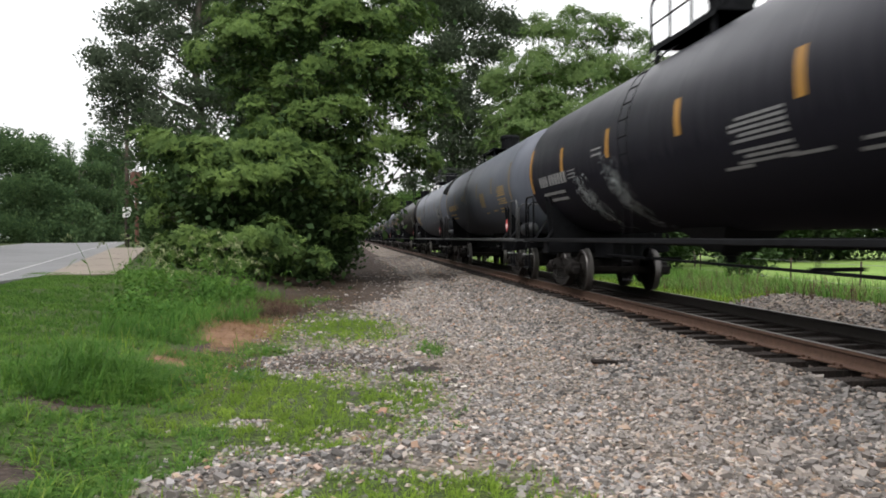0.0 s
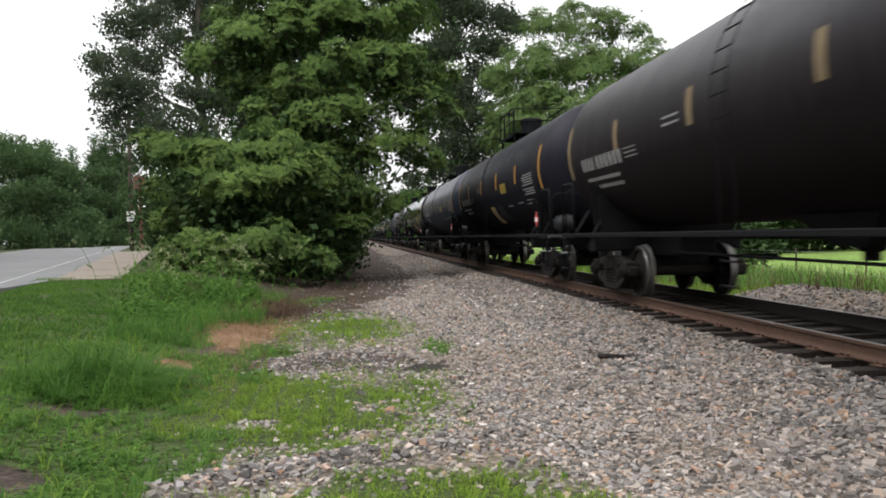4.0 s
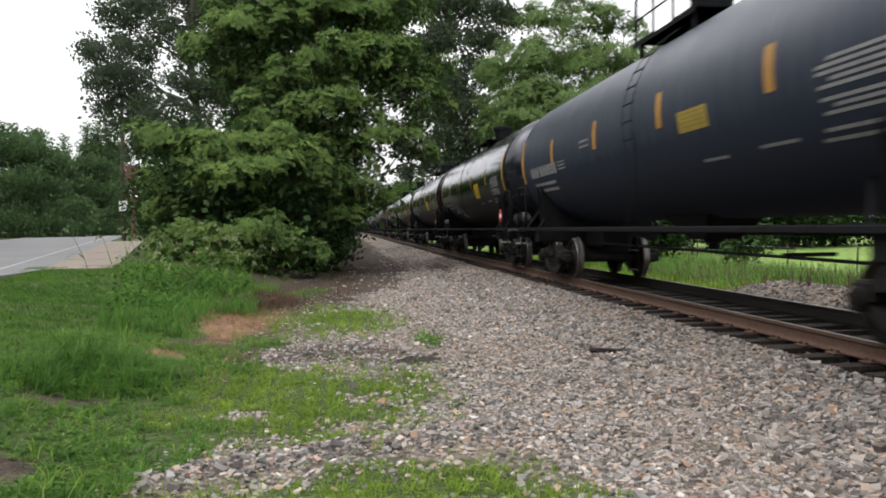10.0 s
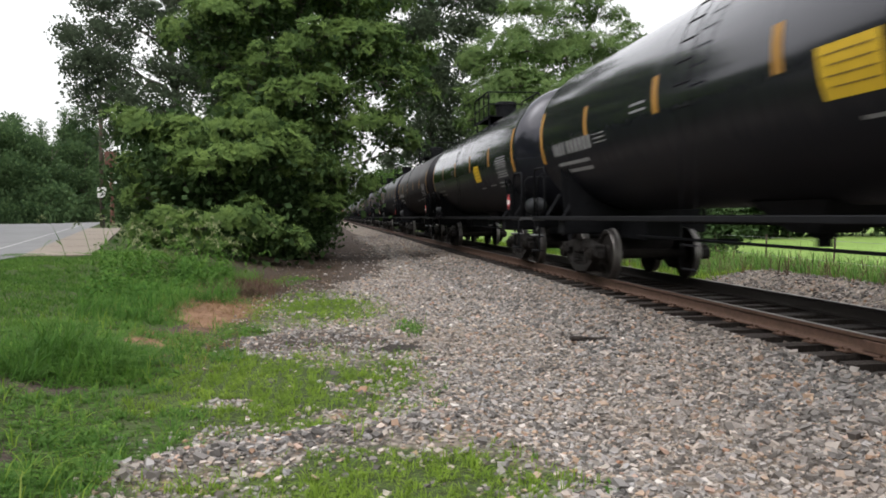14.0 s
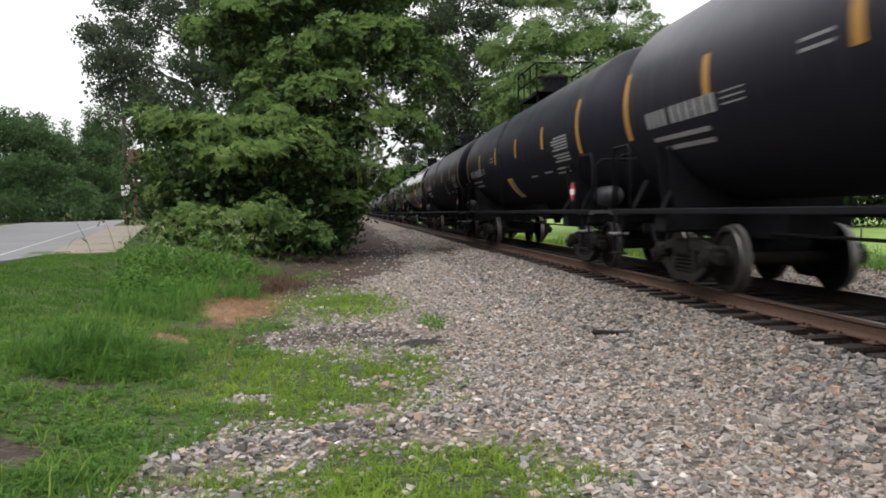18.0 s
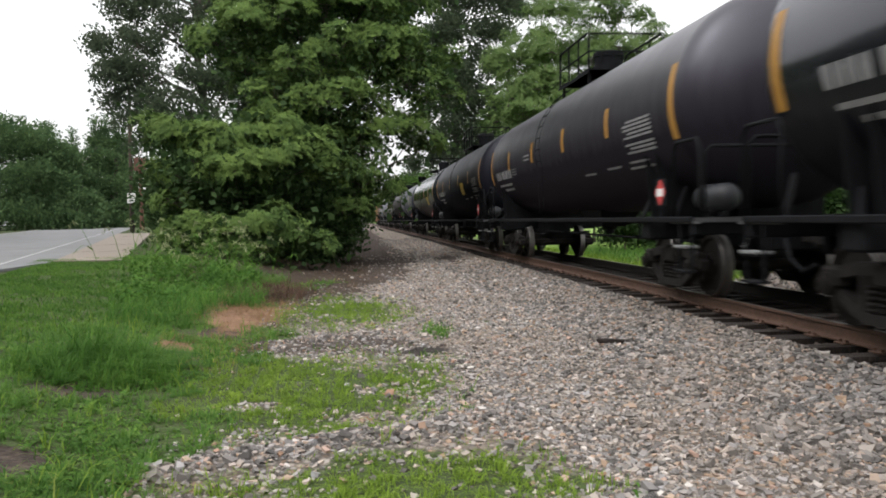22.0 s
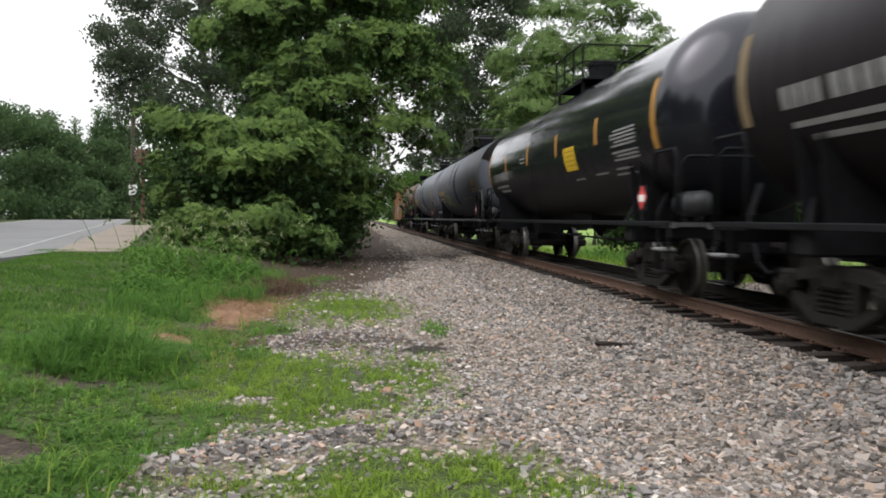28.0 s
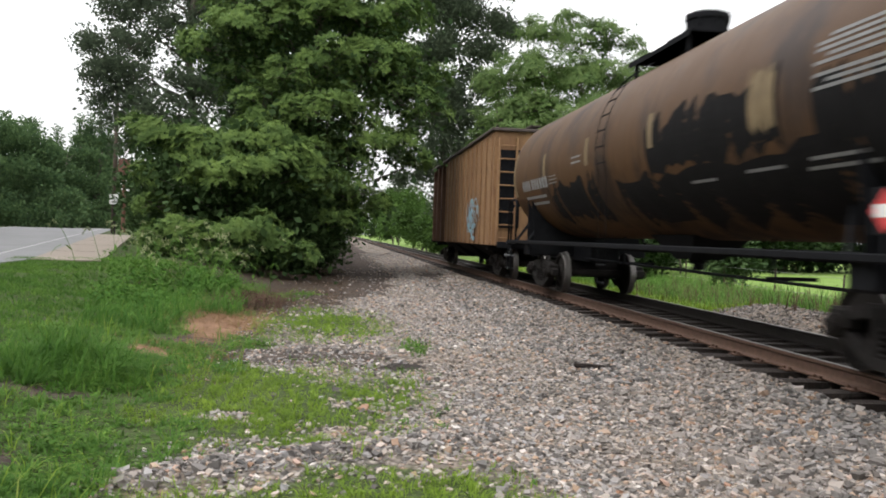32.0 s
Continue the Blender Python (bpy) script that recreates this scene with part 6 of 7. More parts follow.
# pale locusts right of the track
LOCUST_TIERS = ((12.8, 56, 15.8, 1.23), (13.9, 55, 15.2, 1.32), (15.9, 57, 16.8, 1.17), (16.3, 56, 15.3, 1.53), (17.9, 56, 16.1, 1.23), (19.2, 56, 15.3, 1.15), (20.4, 55, 13.6, 1.05), (11.5, 54, 13.0, 1.48), (12.7, 52, 12.2, 1.6), (15.0, 52, 11.9, 1.71), (17.0, 52, 12.5, 1.6), (18.5, 52, 11.4, 1.35), (10.9, 53, 10.8, 1.45))
LOCUST_MORE = ((11.8, 51, 9.7, 1.57), (13.5, 50, 9.2, 1.64), (15.7, 50, 9.6, 1.54), (9.8, 54, 11.8, 1.18), (10.0, 52, 9.1, 1.24), (10.7, 50, 7.6, 1.3), (12.2, 49, 7.0, 1.34), (9.2, 52, 7.7, 1.07), (10.0, 51, 6.5, 0.98), (20.1, 53, 10.9, 1.45), (22.8, 57, 13.3, 1.17), (22.8, 55, 10.9, 1.5), (17.1, 50, 8.6, 1.54), (13.6, 57, 13.0, 2.0), (17.0, 58, 13.5, 2.2), (20.5, 57, 11.5, 1.9))
grove(((10.2, 54), (13.2, 55.5), (16.2, 55.5), (19.3, 55.5), (22.8, 57)), LOCUST_TIERS + LOCUST_MORE, 0.85, lambda i, x, y, h, own: tiered_tree(
    "locust_tree", "pale green feathery tree beyond the track", (x, y), (x, y, h), 0.16, [(a, b, c, 1.12 * w) for a, b, c, w in own], 14, 20, PLUMES, 0.85, LEAF_PALE, 60 + i, "feathery pale green leaves", "pale trees beyond the track", LEAF_MID, 6))
tree("locust_tree", "pale green feathery tree beyond the track", (14.0, 66), (14.0, 66, 14), 0.16, lobes_in(55, (14.0, 66, 10.2), (2.8, 2.8, 6.6), 16, 1.25, -0.9), "feathery pale green leaves", FROND, 7.5, 1.2, LEAF_PALE, 65, "pale trees beyond the track", 0.2)
# hedge trees beyond the road
HEDGE_TIERS = ((-32.6, 88, 9.8, 3.01), (-30.8, 88, 8.6, 2.71), (-29.9, 90, 7.4, 2.15), (-31.7, 86, 6.5, 3.53), (-29.4, 86, 4.9, 2.94), (-30.3, 84, 2.6, 3.45), (-27.2, 84, 3.2, 2.59), (-29.8, 96, 8.4, 1.64), (-29.4, 98, 10.4, 1.07), (-28.5, 98, 10.8, 0.94), (-27.0, 98, 10.6, 0.94),
               (-26.1, 98, 9.8, 0.94), (-27.4, 96, 8.7, 1.97), (-25.5, 96, 7.0, 1.6), (-28.3, 94, 6.1, 2.57), (-26.0, 94, 5.2, 2.57), (-24.3, 92, 3.4, 1.7), (-28.1, 90, 1.8, 2.46), (-25.8, 90, 1.8, 2.46), (-31.8, 96, 9.6, 0.53), (-35.8, 100, 12.4, 1.09), (-26.9, 82, 1.0, 1.96), (-23.3, 90, 1.5, 1.54),
               (-36.0, 88, 11.0, 3.2), (-36.5, 87, 7.5, 3.6), (-37.0, 86, 3.5, 3.6), (-40.5, 88, 11.5, 3.4), (-41.0, 86, 6.5, 3.8))
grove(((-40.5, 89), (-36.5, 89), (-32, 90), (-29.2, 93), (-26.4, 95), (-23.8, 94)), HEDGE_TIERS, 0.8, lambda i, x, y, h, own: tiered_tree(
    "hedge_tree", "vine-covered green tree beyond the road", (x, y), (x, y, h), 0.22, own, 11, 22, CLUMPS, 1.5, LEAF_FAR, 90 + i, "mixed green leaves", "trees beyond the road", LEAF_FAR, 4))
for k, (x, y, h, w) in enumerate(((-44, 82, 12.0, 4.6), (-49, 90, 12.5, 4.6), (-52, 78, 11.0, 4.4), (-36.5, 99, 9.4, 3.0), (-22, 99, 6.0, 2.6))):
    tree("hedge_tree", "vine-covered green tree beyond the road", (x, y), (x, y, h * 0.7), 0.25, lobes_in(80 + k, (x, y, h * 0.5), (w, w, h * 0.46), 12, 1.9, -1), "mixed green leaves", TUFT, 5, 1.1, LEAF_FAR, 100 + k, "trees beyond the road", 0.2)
for k, (x, h) in enumerate(((-29.5, 12.3), (-28.4, 13.1), (-27.1, 12.6), (-26.0, 11.8), (-31.9, 11.0))):
    y = 98 + 0.5 * (k % 2)
    tree("columnar_tree", "slender vine-covered columnar tree beyond the road", (x, y), (x, y, h * 0.85), 0.16, [((x, y, h * f), (1.4 - 1.2 * f ** 2, 1.4 - 1.2 * f ** 2, h * 0.1)) for f in (0.15, 0.3, 0.45, 0.6, 0.73, 0.84, 0.93, 1.0)], "dense green leaves", TUFT, 9, 0.8, LEAF_FAR, 110 + k, "columnar trees", 0.2)
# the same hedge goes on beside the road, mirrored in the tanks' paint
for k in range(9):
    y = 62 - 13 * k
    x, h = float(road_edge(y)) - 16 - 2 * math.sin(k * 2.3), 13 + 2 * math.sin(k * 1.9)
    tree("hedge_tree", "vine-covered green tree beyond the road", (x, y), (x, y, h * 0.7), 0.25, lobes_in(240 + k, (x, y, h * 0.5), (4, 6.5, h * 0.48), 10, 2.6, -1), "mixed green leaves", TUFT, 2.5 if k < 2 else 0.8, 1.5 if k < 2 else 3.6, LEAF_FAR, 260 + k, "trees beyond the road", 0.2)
# thickets along the line in the distance
for k, (x, y, h, w) in enumerate(((9.2, 92, 5.0, 2.2), (9.6, 104, 7.5, 2.6), (10.4, 118, 9.0, 3.0), (9.0, 128, 5.2, 2.2), (10.0, 142, 9.5, 3.2), (10.5, 160, 11.0, 3.6), (-3.0, 112, 11.0, 4.0), (-3.5, 84, 9.0, 3.4), (-4.0, 140, 12.0, 4.0), (8.8, 190, 11.5, 4.0),
                                  (-1.5, 200, 12.0, 4.5), (3.4, 330, 15.0, 8.0), (8.4, 80, 2.8, 1.5), (8.8, 70, 2.4, 1.4), (-3.2, 66, 6.5, 2.6))):
    tree("thicket", "light green thicket along the railway line", (x, y), (x, y, h * 0.6), 0.14, lobes_in(130 + k, (x, y, h * 0.5), (w, w, h * 0.44), 9, 0.45 * w + 0.3, -1), "light green leaves", TUFT, 2.8, 0.85 + 0.14 * w, LEAF_MID, 150 + k, "thickets along the line", 0.2)
# shrubs and the far wood beyond the meadow
for k, (x, y, h, w) in enumerate(((14.6, 38, 2.6, 1.5), (17.0, 42, 3.4, 1.8), (12.0, 36, 1.6, 1.1), (20.2, 47, 3.6, 2.2), (15.5, 31, 1.2, 0.8))):
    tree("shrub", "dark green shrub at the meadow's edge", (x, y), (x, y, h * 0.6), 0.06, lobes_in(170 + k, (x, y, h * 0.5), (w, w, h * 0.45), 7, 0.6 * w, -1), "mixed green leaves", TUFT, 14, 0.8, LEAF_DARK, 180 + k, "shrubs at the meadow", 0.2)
for k in range(13):
    x, y, h = 19 + 4.6 * k, 58 + 2.5 * math.sin(k * 2.1), 9 + 2.5 * math.sin(k * 1.7)
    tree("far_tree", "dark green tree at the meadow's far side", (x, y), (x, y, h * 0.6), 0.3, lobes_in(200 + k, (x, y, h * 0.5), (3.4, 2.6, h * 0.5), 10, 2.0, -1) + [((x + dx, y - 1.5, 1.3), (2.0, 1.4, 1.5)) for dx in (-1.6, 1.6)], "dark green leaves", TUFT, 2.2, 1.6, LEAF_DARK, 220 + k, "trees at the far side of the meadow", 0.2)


# ---- grass ----
def blades(name, label, x, y, length, width, material, lean=0.45, seed=1, tuft=0):
    """Bent, tapering grass blades rooted in the ground; with tuft, gathered round the root of every so many."""
    g = np.random.default_rng(seed)
    n = len(x)
    a = g.uniform(0, 2 * np.pi, n)
    if tuft:
        i = (np.arange(n) // tuft) * tuft
        order = np.argsort(np.floor(x / 0.25) * 1000 + y)
        x, y, length = x[order], y[order], (length[order] if np.ndim(length) else length)
        pull = g.uniform(0.2, 0.95, n)
        dx, dy = x - x[i], y - y[i]
        near_by = (np.hypot(dx, dy) < 0.3)
        a = np.where(near_by, np.arctan2(dy, dx) + g.normal(0, 0.7, n), a)
        x, y = np.where(near_by, x - dx * pull, x), np.where(near_by, y - dy * pull, y)
        length = length * g.lognormal(0, 0.3, n // tuft + 1)[np.arange(n) // tuft]
    d, s = np.stack([np.cos(a), np.sin(a)], 1), np.stack([-np.sin(a), np.cos(a)], 1)
    L = length * g.uniform(0.5, 1.3, n)
    w = width * g.uniform(0.7, 1.3, n)
    k = lean * g.uniform(0.2, 1.6, n)
    root = np.stack([x, y, height(x, y) - 0.01], 1)
    V = np.empty((n, 5, 3))
    for i, (f, ww) in enumerate(((0.0, 1.0), (0.0, -1.0), (0.55, 0.8), (0.55, -0.8), (1.0, 0.0))):
        out = k * L * f * f
        V[:, i, :2] = root[:, :2] + d * out[:, None] + s * (w * ww * 0.5)[:, None]
        V[:, i, 2] = root[:, 2] + L * f * np.sqrt(np.maximum(1 - (k * f * 0.7) ** 2, 0.15))
    b = np.arange(n)[:, None] * 5
    F = np.concatenate([b + np.array([[0, 1, 3]]), b + np.array([[0, 3, 2]]), b + np.array([[2, 3, 4]])])
    tagged(new(name, fast_mesh(name, V.reshape(-1, 3), F, material)), label, "grass", kind="stuff")


def weeds(x, y):
    """Low broad-leaved weeds among the grass."""
    g = np.random.default_rng(77)
    n = len(x)
    bv, bf = spray_of_leaves(9, 0.5, 0.42, 9)
    s = g.uniform(0.04, 0.11, n)
    V, F = place(bv, bf, np.stack([x, y, height(x, y) + s * 0.28], 1), np.stack([s, s, s * 0.8], 1), turns(n, 0.3))
    tagged(new("weeds", fast_mesh("weeds", V, F, GRASS)), "low broad-leaved weeds among the grass", "weeds", kind="stuff")


def lawn():
    x, y = scatter(330000, -9.5, 1.6, 3.8, 23, 1.35)
    t, c, s, m, _ = cover(x, y)
    e = road_edge(y)
    clump = fbm(x, y, 0.42, 31)
    keep = (rng.uniform(0, 1, len(x)) < np.clip(t * 1.15 - 0.1, 0, 1) * np.clip(0.3 + 2.2 * (clump - 0.3), 0.2, 1.1)) & (x > e + 0.6)
    x, y = x[keep], y[keep]
    young = np.maximum(spot(x, y, -0.28, 7.75, 1.3, 1.9, 3), np.maximum(spot(x, y, 0.2, 4.7, 1.2, 1.0, 5), spot(x, y, -0.25, 14.2, 1.25, 3.0, 7))) > 0.25
    far = y > 13
    mown = (~young) & (y > 9.5) & (x < -3.3 - 0.5 * fbm(x, y, 1.3, 83))
    near = ~young & ~mown
    long = 0.05 + 0.17 * np.clip(fbm(x, y, 0.7, 53) - 0.3, 0, 1) ** 1.2
    blades("grass", "lush green roadside grass", x[near], y[near], long[near], 0.009, GRASS, 1.2, 3, 14)
    pick = np.flatnonzero(near)[::34]
    blades("grass", "long arching pale green grass blades", x[pick], y[pick], 0.15, 0.009, GRASS_LIGHT, 1.3, 15, 5)
    weeds(x[near][::9], y[near][::9])
    blades("grass", "short yellow-green grass growing through gravel", x[young], y[young], 0.062, 0.008, GRASS_LIGHT, 1.1, 4, 10)
    blades("grass", "mown green verge beside the road", x[mown], y[mown], 0.06, 0.014, GRASS, 0.5, 5)
    g = np.random.default_rng(9)
    fx, fy = g.uniform(-1.8, 1.5, 60000), 3.9 + 13 * g.uniform(0, 1, 60000) ** 1.3
    tuft = np.maximum(spot(fx, fy, -0.28, 7.7, 1.15, 1.9, 3), np.maximum(spot(fx, fy, 0.2, 4.62, 1.1, 0.95, 5), spot(fx, fy, -0.25, 14.2, 1.1, 2.6, 7)))
    ok = g.uniform(0, 1, len(fx)) < np.clip(cover(fx, fy)[0], 0, 1) * tuft * np.clip(1.6 * (fbm(fx, fy, 0.5, 97) - 0.25), 0.1, 1)
    blades("grass", "fine yellow-green grass growing through gravel", fx[ok], fy[ok], 0.05, 0.008, GRASS_LIGHT, 1.2, 19, 12)
    # the tall clump
    n = 5000
    r, a = 0.85 * g.uniform(0, 1, n) ** 0.6, g.uniform(0, 6.2832, n)
    r = r * (0.75 + 0.5 * fbm(3 * np.cos(a), 3 * np.sin(a), 1.1, 5))
    cx, cy = -2.55 + 0.95 * r * np.cos(a), 8.35 + 1.2 * r * np.sin(a)
    blades("grass", "tall lush clump of green grass", cx, cy, 0.31 * (0.3 + 0.8 * np.clip(1 - (r / 0.9) ** 2, 0, 1)) * (0.4 + 1.1 * fbm(cx, cy, 0.5, 71)) * g.uniform(0.5, 1.3, n), 0.012, GRASS_TALL, 1.5, 6, 10)
    n = 6500
    cx, cy = g.uniform(-3.5, -1.7, n), g.uniform(11.5, 21.5, n)
    ok = fbm(cx, cy, 0.9, 37) > 0.47
    blades("grass", "knee-high rough grass on the bank", cx[ok], cy[ok], 0.26, 0.013, GRASS_TALL, 1.0, 7, 12)
    # straw on the eroded bank
    n = 7500
    cx, cy = g.normal(-1.9, 0.5, n), g.normal(14.0, 2.2, n)
    ok = (fbm(cx, cy, 0.6, 41) > 0.38) & (cx < -0.9)
    blades("grass", "dry brown grass on the eroded clay bank", cx[ok], cy[ok], 0.085, 0.007, STRAW, 1.6, 8, 10)
    n = 3200
    cx, cy = g.normal(-1.75, 0.32, n), g.normal(17.3, 0.9, n)
    blades("grass", "matted dead grass before the thicket", cx, cy, 0.24, 0.009, DEAD_BRUSH, 1.4, 12, 9)
    # fallen leaves and twigs in the shade
    n = 9000
    cx, cy = g.uniform(-4.2, 1.2, n), g.uniform(17.5, 36, n)
    ok = cx < 0.9 - 1.2 * fbm(cx, cy, 1.1, 61)
    cx, cy = cx[ok], cy[ok]
    bv, bf = spray_of_leaves(4, 0.9, 0.5, 15)
    k = g.uniform(0.06, 0.14, len(cx))
    V, F = place(bv, bf, np.stack([cx, cy, height(cx, cy) + 0.02], 1), np.stack([k, k, k * 0.25], 1), turns(len(cx), 0.15))
    litter = leaf_material("leaf_litter", (0.035, 0.024, 0.016), (0.13, 0.085, 0.05), (0.22, 0.15, 0.09), 0.05)
    tagged(new("leaf_litter", fast_mesh("leaf_litter", V, F, litter)), "brown fallen leaves under the trees", "leaf litter", kind="stuff")
    n = 3000
    cx, cy = g.uniform(10.0, 14.5, n), g.uniform(9, 30, n)
    blades("grass", "dry weeds at the meadow's edge", cx, cy, 0.5, 0.014, DEAD_BRUSH, 0.8, 14, 8)
    # meadow edge beyond the track
    n = 16000
    cx, cy = g.uniform(10.2, 16, n), g.uniform(9, 42, n)
    blades("grass", "tall bright green meadow grass", cx, cy, 0.42, 0.018, GRASS, 0.9, 10, 9)
    n = 5000
    cx, cy = g.uniform(8.6, 11, n), g.uniform(19, 60, n)
    blades("grass", "green grass on the far shoulder of the track", cx, cy, 0.2, 0.03, GRASS_LIGHT, 0.6, 11)


lawn()


def bank_weeds():
    """Leafy knee-high weeds that crowd the bank before the thicket."""
    g = np.random.default_rng(78)
    n = 330
    x, y = g.uniform(-5.8, -2.0, n), g.uniform(13.5, 21.0, n)
    ok = (fbm(x, y, 1.1, 91) > 0.5) & (x < -2.2 - 0.35 * np.abs(y - 19) * 0.3) & (x > road_edge(y) + 3.0)
    x, y = x[ok], y[ok]
    n = len(x)
    V, F = [], []
    tall = g.uniform(0.1, 0.45, n)
    first = 0
    for step in (0.3, 0.65, 1.0):
        bv, bf = spray_of_leaves(10, 0.7, 0.42, int(step * 100))
        k = g.uniform(0.14, 0.24, n) * (1.15 - 0.4 * step)
        at = np.stack([x + g.normal(0, 0.05, n), y + g.normal(0, 0.05, n), height(x, y) + tall * step], 1)
        v, f = place(bv, bf, at, np.stack([k, k, k], 1), turns(n, 0.4))
        V.append(v)
        F.append(f + first)
        first += len(v)
    tagged(new("weeds", fast_mesh("weeds", np.concatenate(V), np.concatenate(F), GRASS_TALL)), "leafy green weeds crowding the bank", "weeds", kind="stuff")


bank_weeds()


def seed_grass(x, y, h, seed):
    """One tall stalk with arching leaves and a feathery drooping seed head."""
    r = random.Random(seed)
    z = float(height(x, y))
    ob = thing("seed_grass", "tall green grass stalk with a pale seed head", "grass", "tall seeding grasses", at=pose(x, y, z - 0.02, 0, 0, r.uniform(0, 360)))
    bend = r.uniform(0.15, 0.4)
    pts = [(bend * h * k * k, 0, h * k) for k in (0, 0.3, 0.6, 0.85, 1.0)]
    bm = bmesh.new()
    limb(bm, pts, 0.007, 0.003, 5)
    for j in range(5):
        k, a, L = r.uniform(0.1, 0.65), r.uniform(0, 6.28), r.uniform(0.3, 0.55)
        root = Vector((bend * h * k * k, 0, h * k))
        d, s = Vector((math.cos(a), math.sin(a), 0)), Vector((-math.sin(a), math.cos(a), 0))
        prev = None
        for i in range(5):
            f = i / 4
            p = root + d * L * f + Vector((0, 0, L * (0.9 * f - 1.1 * f * f)))
            w = 0.024 * (1 - f) + 0.001
            q = (bm.verts.new(p - s * w), bm.verts.new(p + s * w))
            if prev:
                bm.faces.new((prev[0], prev[1], q[1], q[0]))
            prev = q
    part("stalk", bm, GRASS, ob)
    bm = bmesh.new()
    for i in range(34):
        f = i / 34
        p = Vector((bend * h + 0.22 * f * 0.8, 0, h + 0.16 * f - 0.22 * f * f))
        d = Vector((r.gauss(0.4, 0.5), r.gauss(0, 0.6), r.gauss(-0.1, 0.4))).normalized() * r.uniform(0.04, 0.09)
        s = d.cross(Vector((0, 0, 1))).normalized() * 0.011
        bm.faces.new([bm.verts.new(v) for v in (p, p + d * 0.5 + s, p + d, p + d * 0.5 - s)])
    part("seed_head", bm, SEED, ob)


random.seed(12)
for k in range(52):
    seed_grass(random.gauss(-3.4, 0.7), random.gauss(17.8, 1.8), random.uniform(0.75, 1.35), 300 + k)


# ---- roadside and trackside things ----
def utility_pole():
    x, y = -16.7, 64.0
    z = float(height(x, y))
    ob = thing("utility_pole", "brown wooden utility pole beside the road", "utility pole", at=pose(x, y, z - 0.1, 0, 0.4, 0))
    bm = bmesh.new()
    rod(bm, (0, 0, 0), (0, 0, 11.5), 0.17, 12, 0.12)
    part("pole", bm, POLE_WOOD, ob, "", True)
    bm = bmesh.new()
    box(bm, -1.1, 1.1, -0.14, -0.04, 10.6, 10.72, 0.01)
    part("crossarm", bm, POLE_WOOD, ob)
    for dx in (-0.95, -0.4, 0.4, 0.95):
        bm = bmesh.new()
        lathe(bm, [(10.72, 0.0), (10.72, 0.03), (10.8, 0.05), (10.86, 0.05), (10.9, 0.02), (10.9, 0)], 10, "Z")
        bmesh.ops.translate(bm, verts=bm.verts, vec=(dx, -0.09, 0))
        part("insulator", bm, PALE_STEEL, ob)


def road_sign():
    x, y = SIGN_AT
    z = float(height(x, y))
    s = thing("road_sign", "white speed limit sign on a dark wooden post", "sign", at=pose(x, y, z - 0.1, 0, 0, -14))
    bm = bmesh.new()
    box(bm, -0.09, 0.09, -0.07, 0.07, 0, 2.95, 0.015)
    part("post", bm, TIE_WOOD, s)
    bm = bmesh.new()
    box(bm, -0.32, 0.32, -0.10, -0.075, 2.2, 2.9, 0.006)
    panel = part("panel", bm, WHITE_PAINT, s)
    dark = plain("faded_sign_lettering", (0.56, 0.56, 0.56), 0.6)
    for a, b, lo, hi in ((-0.2, 0.2, 2.74, 2.78), (-0.2, 0.2, 2.62, 2.66)):
        bm = bmesh.new()
        box(bm, a, b, -0.104, -0.1005, lo, hi)
        part("lettering_bar", bm, dark, panel)
    digits = bpy.data.curves.new("speed_figure", "FONT")
    digits.body, digits.size, digits.align_x, digits.extrude = "25", 0.40, "CENTER", 0.002
    digits.materials.append(plain("sign_black", (0.06, 0.06, 0.062), 0.6))
    figure = new("speed_figure", digits)
    figure.parent = panel
    figure.matrix_basis = pose(0, -0.104, 2.28, 90, 0, 0)


SIGN_AT = (-15.6, 60.0)
road_sign()
utility_pole()


def second_pole():
    x, y = -17.6, 70.5
    z = float(height(x, y))
    ob = thing("marker_post", "red-brown post with a boxy head beside the road", "post", at=pose(x, y, z - 0.1))
    bm = bmesh.new()
    rod(bm, (0, 0, 0), (0, 0, 5.4), 0.16, 10, 0.14)
    part("post", bm, RUSTY_RED, ob)
    bm = bmesh.new()
    box(bm, -0.45, 0.45, -0.25, 0.25, 5.0, 6.1, 0.04)
    part("box", bm, RUSTY_RED, ob)


second_pole()


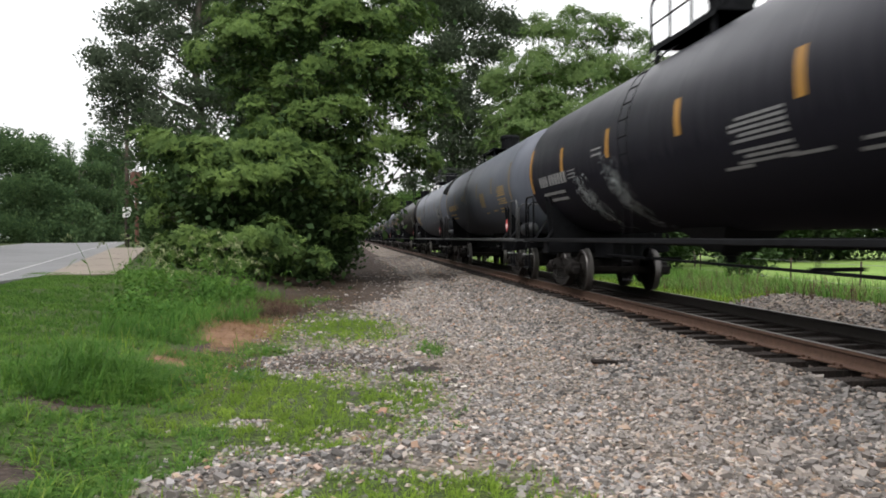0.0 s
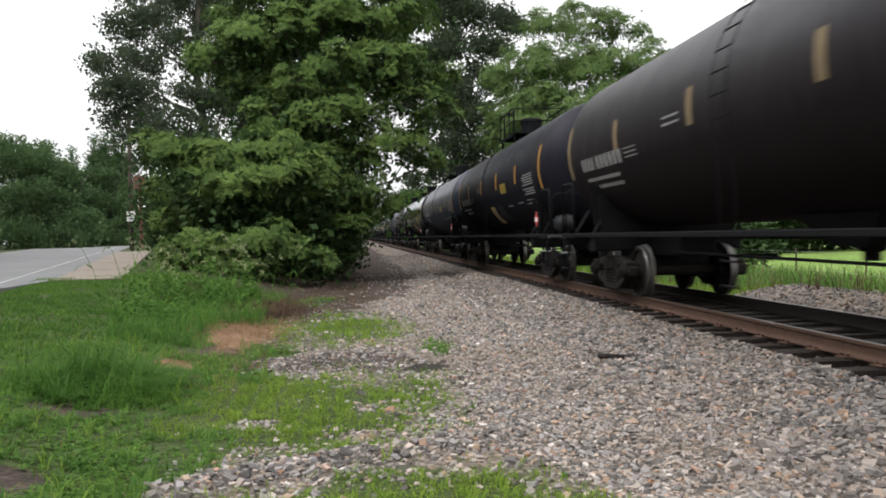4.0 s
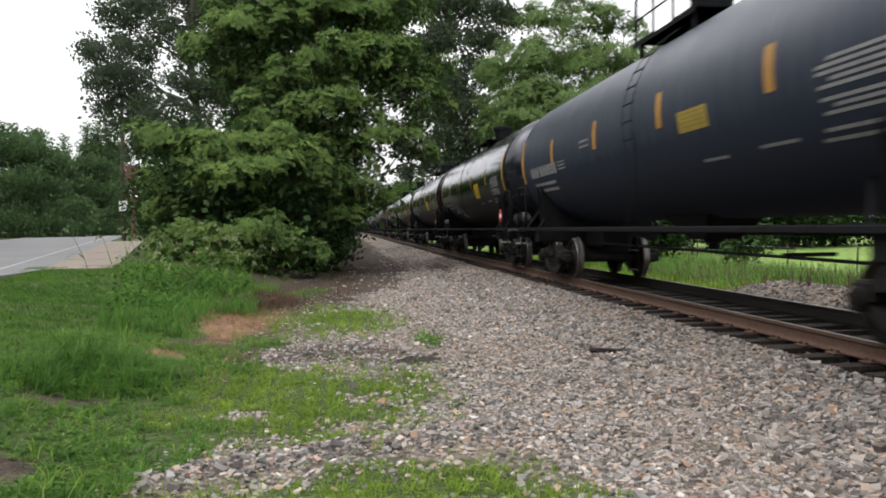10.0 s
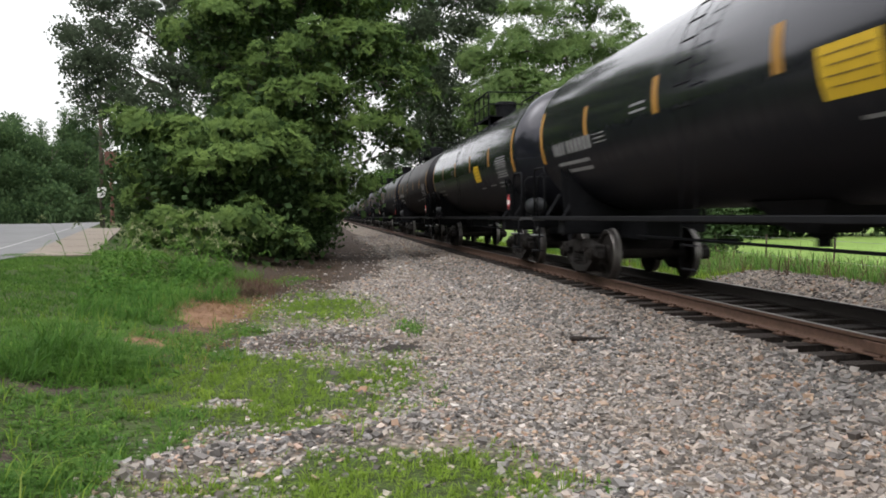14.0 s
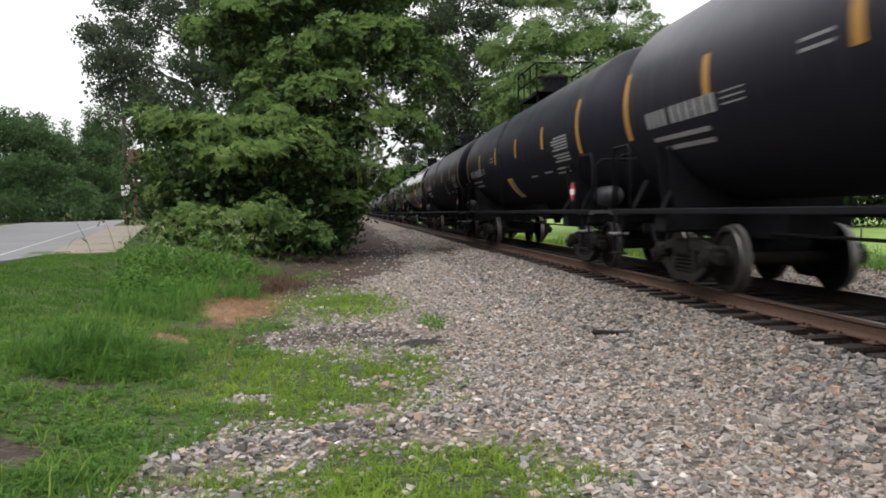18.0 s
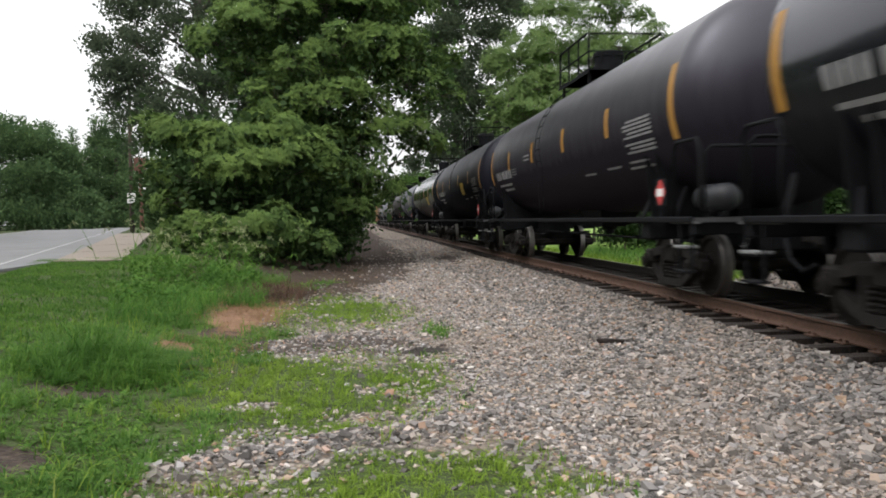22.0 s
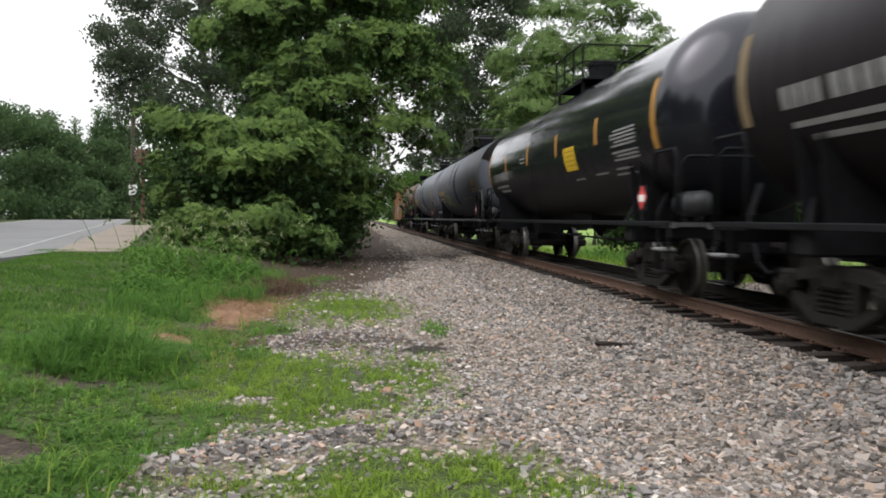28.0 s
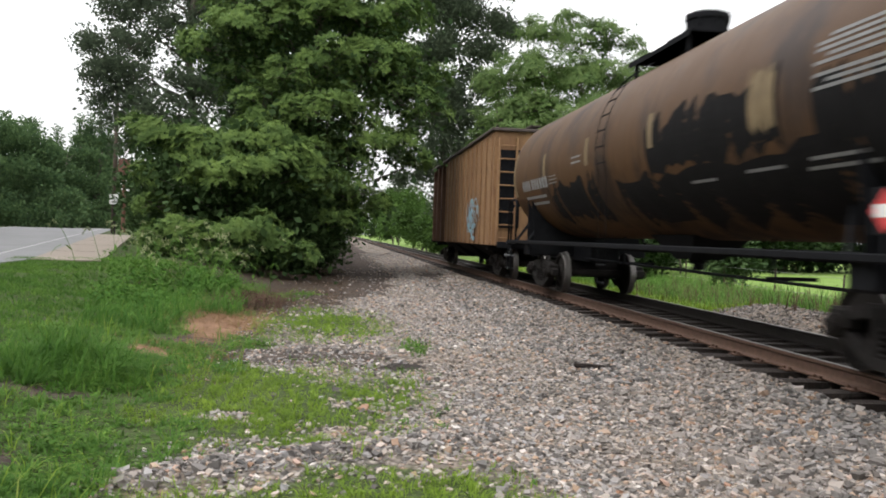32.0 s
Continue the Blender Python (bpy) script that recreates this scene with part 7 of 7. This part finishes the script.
def cabinet():
    x, y = 0.2, 96.0
    z = float(height(x, y))
    ob = thing("equipment_cabinet", "pale grey steel equipment cabinet beside the lane", "cabinet", at=pose(x, y, z))
    bm = bmesh.new()
    box(bm, -0.75, 0.75, -0.5, 0.5, 0.12, 2.3, 0.03)
    part("body", bm, PALE_STEEL, ob)
    bm = bmesh.new()
    box(bm, -0.85, 0.85, -0.6, 0.6, 2.3, 2.42, 0.02)
    part("roof", bm, PALE_STEEL, ob)
    for s in (-1, 1):
        bm = bmesh.new()
        box(bm, s * 0.36 - 0.32, s * 0.36 + 0.32, -0.53, -0.503, 0.25, 2.15, 0.008)
        door = part("door", bm, PALE_STEEL, ob)
        bm = bmesh.new()
        box(bm, s * 0.1 - 0.02, s * 0.1 + 0.02, -0.57, -0.532, 1.05, 1.25, 0.005)
        part("handle", bm, BLACK_STEEL, door)
    bm = bmesh.new()
    box(bm, -0.8, 0.8, -0.55, 0.55, -0.1, 0.12, 0.02)
    part("plinth", bm, CONCRETE, ob)


cabinet()


def fence():
    ob = thing("wire_fence", "wire fence on thin posts along the meadow", "fence", at=pose(0, 0, 0))
    ys = [18.0 + 4.2 * k for k in range(9)]
    bm = bmesh.new()
    rod(bm, (0, 0, -0.3), (0, 0, 1.05), 0.032, 7, 0.028)
    me = to_mesh("post", bm, POLE_WOOD)
    tops = []
    for y in ys:
        x = 14.2 + 0.06 * (y - 18)
        z = float(height(x, y))
        child("post", me, ob, pose(x, y, z, random.uniform(-3, 3), random.uniform(-3, 3), 0))
        tops.append((x, y, z))
    for h in (0.35, 0.65, 0.95):
        bm = bmesh.new()
        pipe(bm, [(x, y, z + h) for x, y, z in tops], 0.005, 4)
        part("wire", bm, PALE_STEEL, ob)


fence()


def wood_scrap():
    x, y = 3.1, 9.7
    bm = bmesh.new()
    box(bm, -0.22, 0.22, -0.05, 0.05, 0.0, 0.05, 0.01)
    bmesh.ops.subdivide_edges(bm, edges=bm.edges[:], cuts=1)
    for v in bm.verts:
        v.co += Vector((random.uniform(-0.02, 0.02), random.uniform(-0.012, 0.012), random.uniform(-0.008, 0.008)))
    ob = new("wood_scrap", to_mesh("wood_scrap", bm, TIE_WOOD))
    ob.matrix_basis = pose(x, y, float(height(x, y)) + 0.005, 0, 3, -12)
    tagged(ob, "dark splintered scrap of tie lying on ballast", "wood")


wood_scrap()

motions()
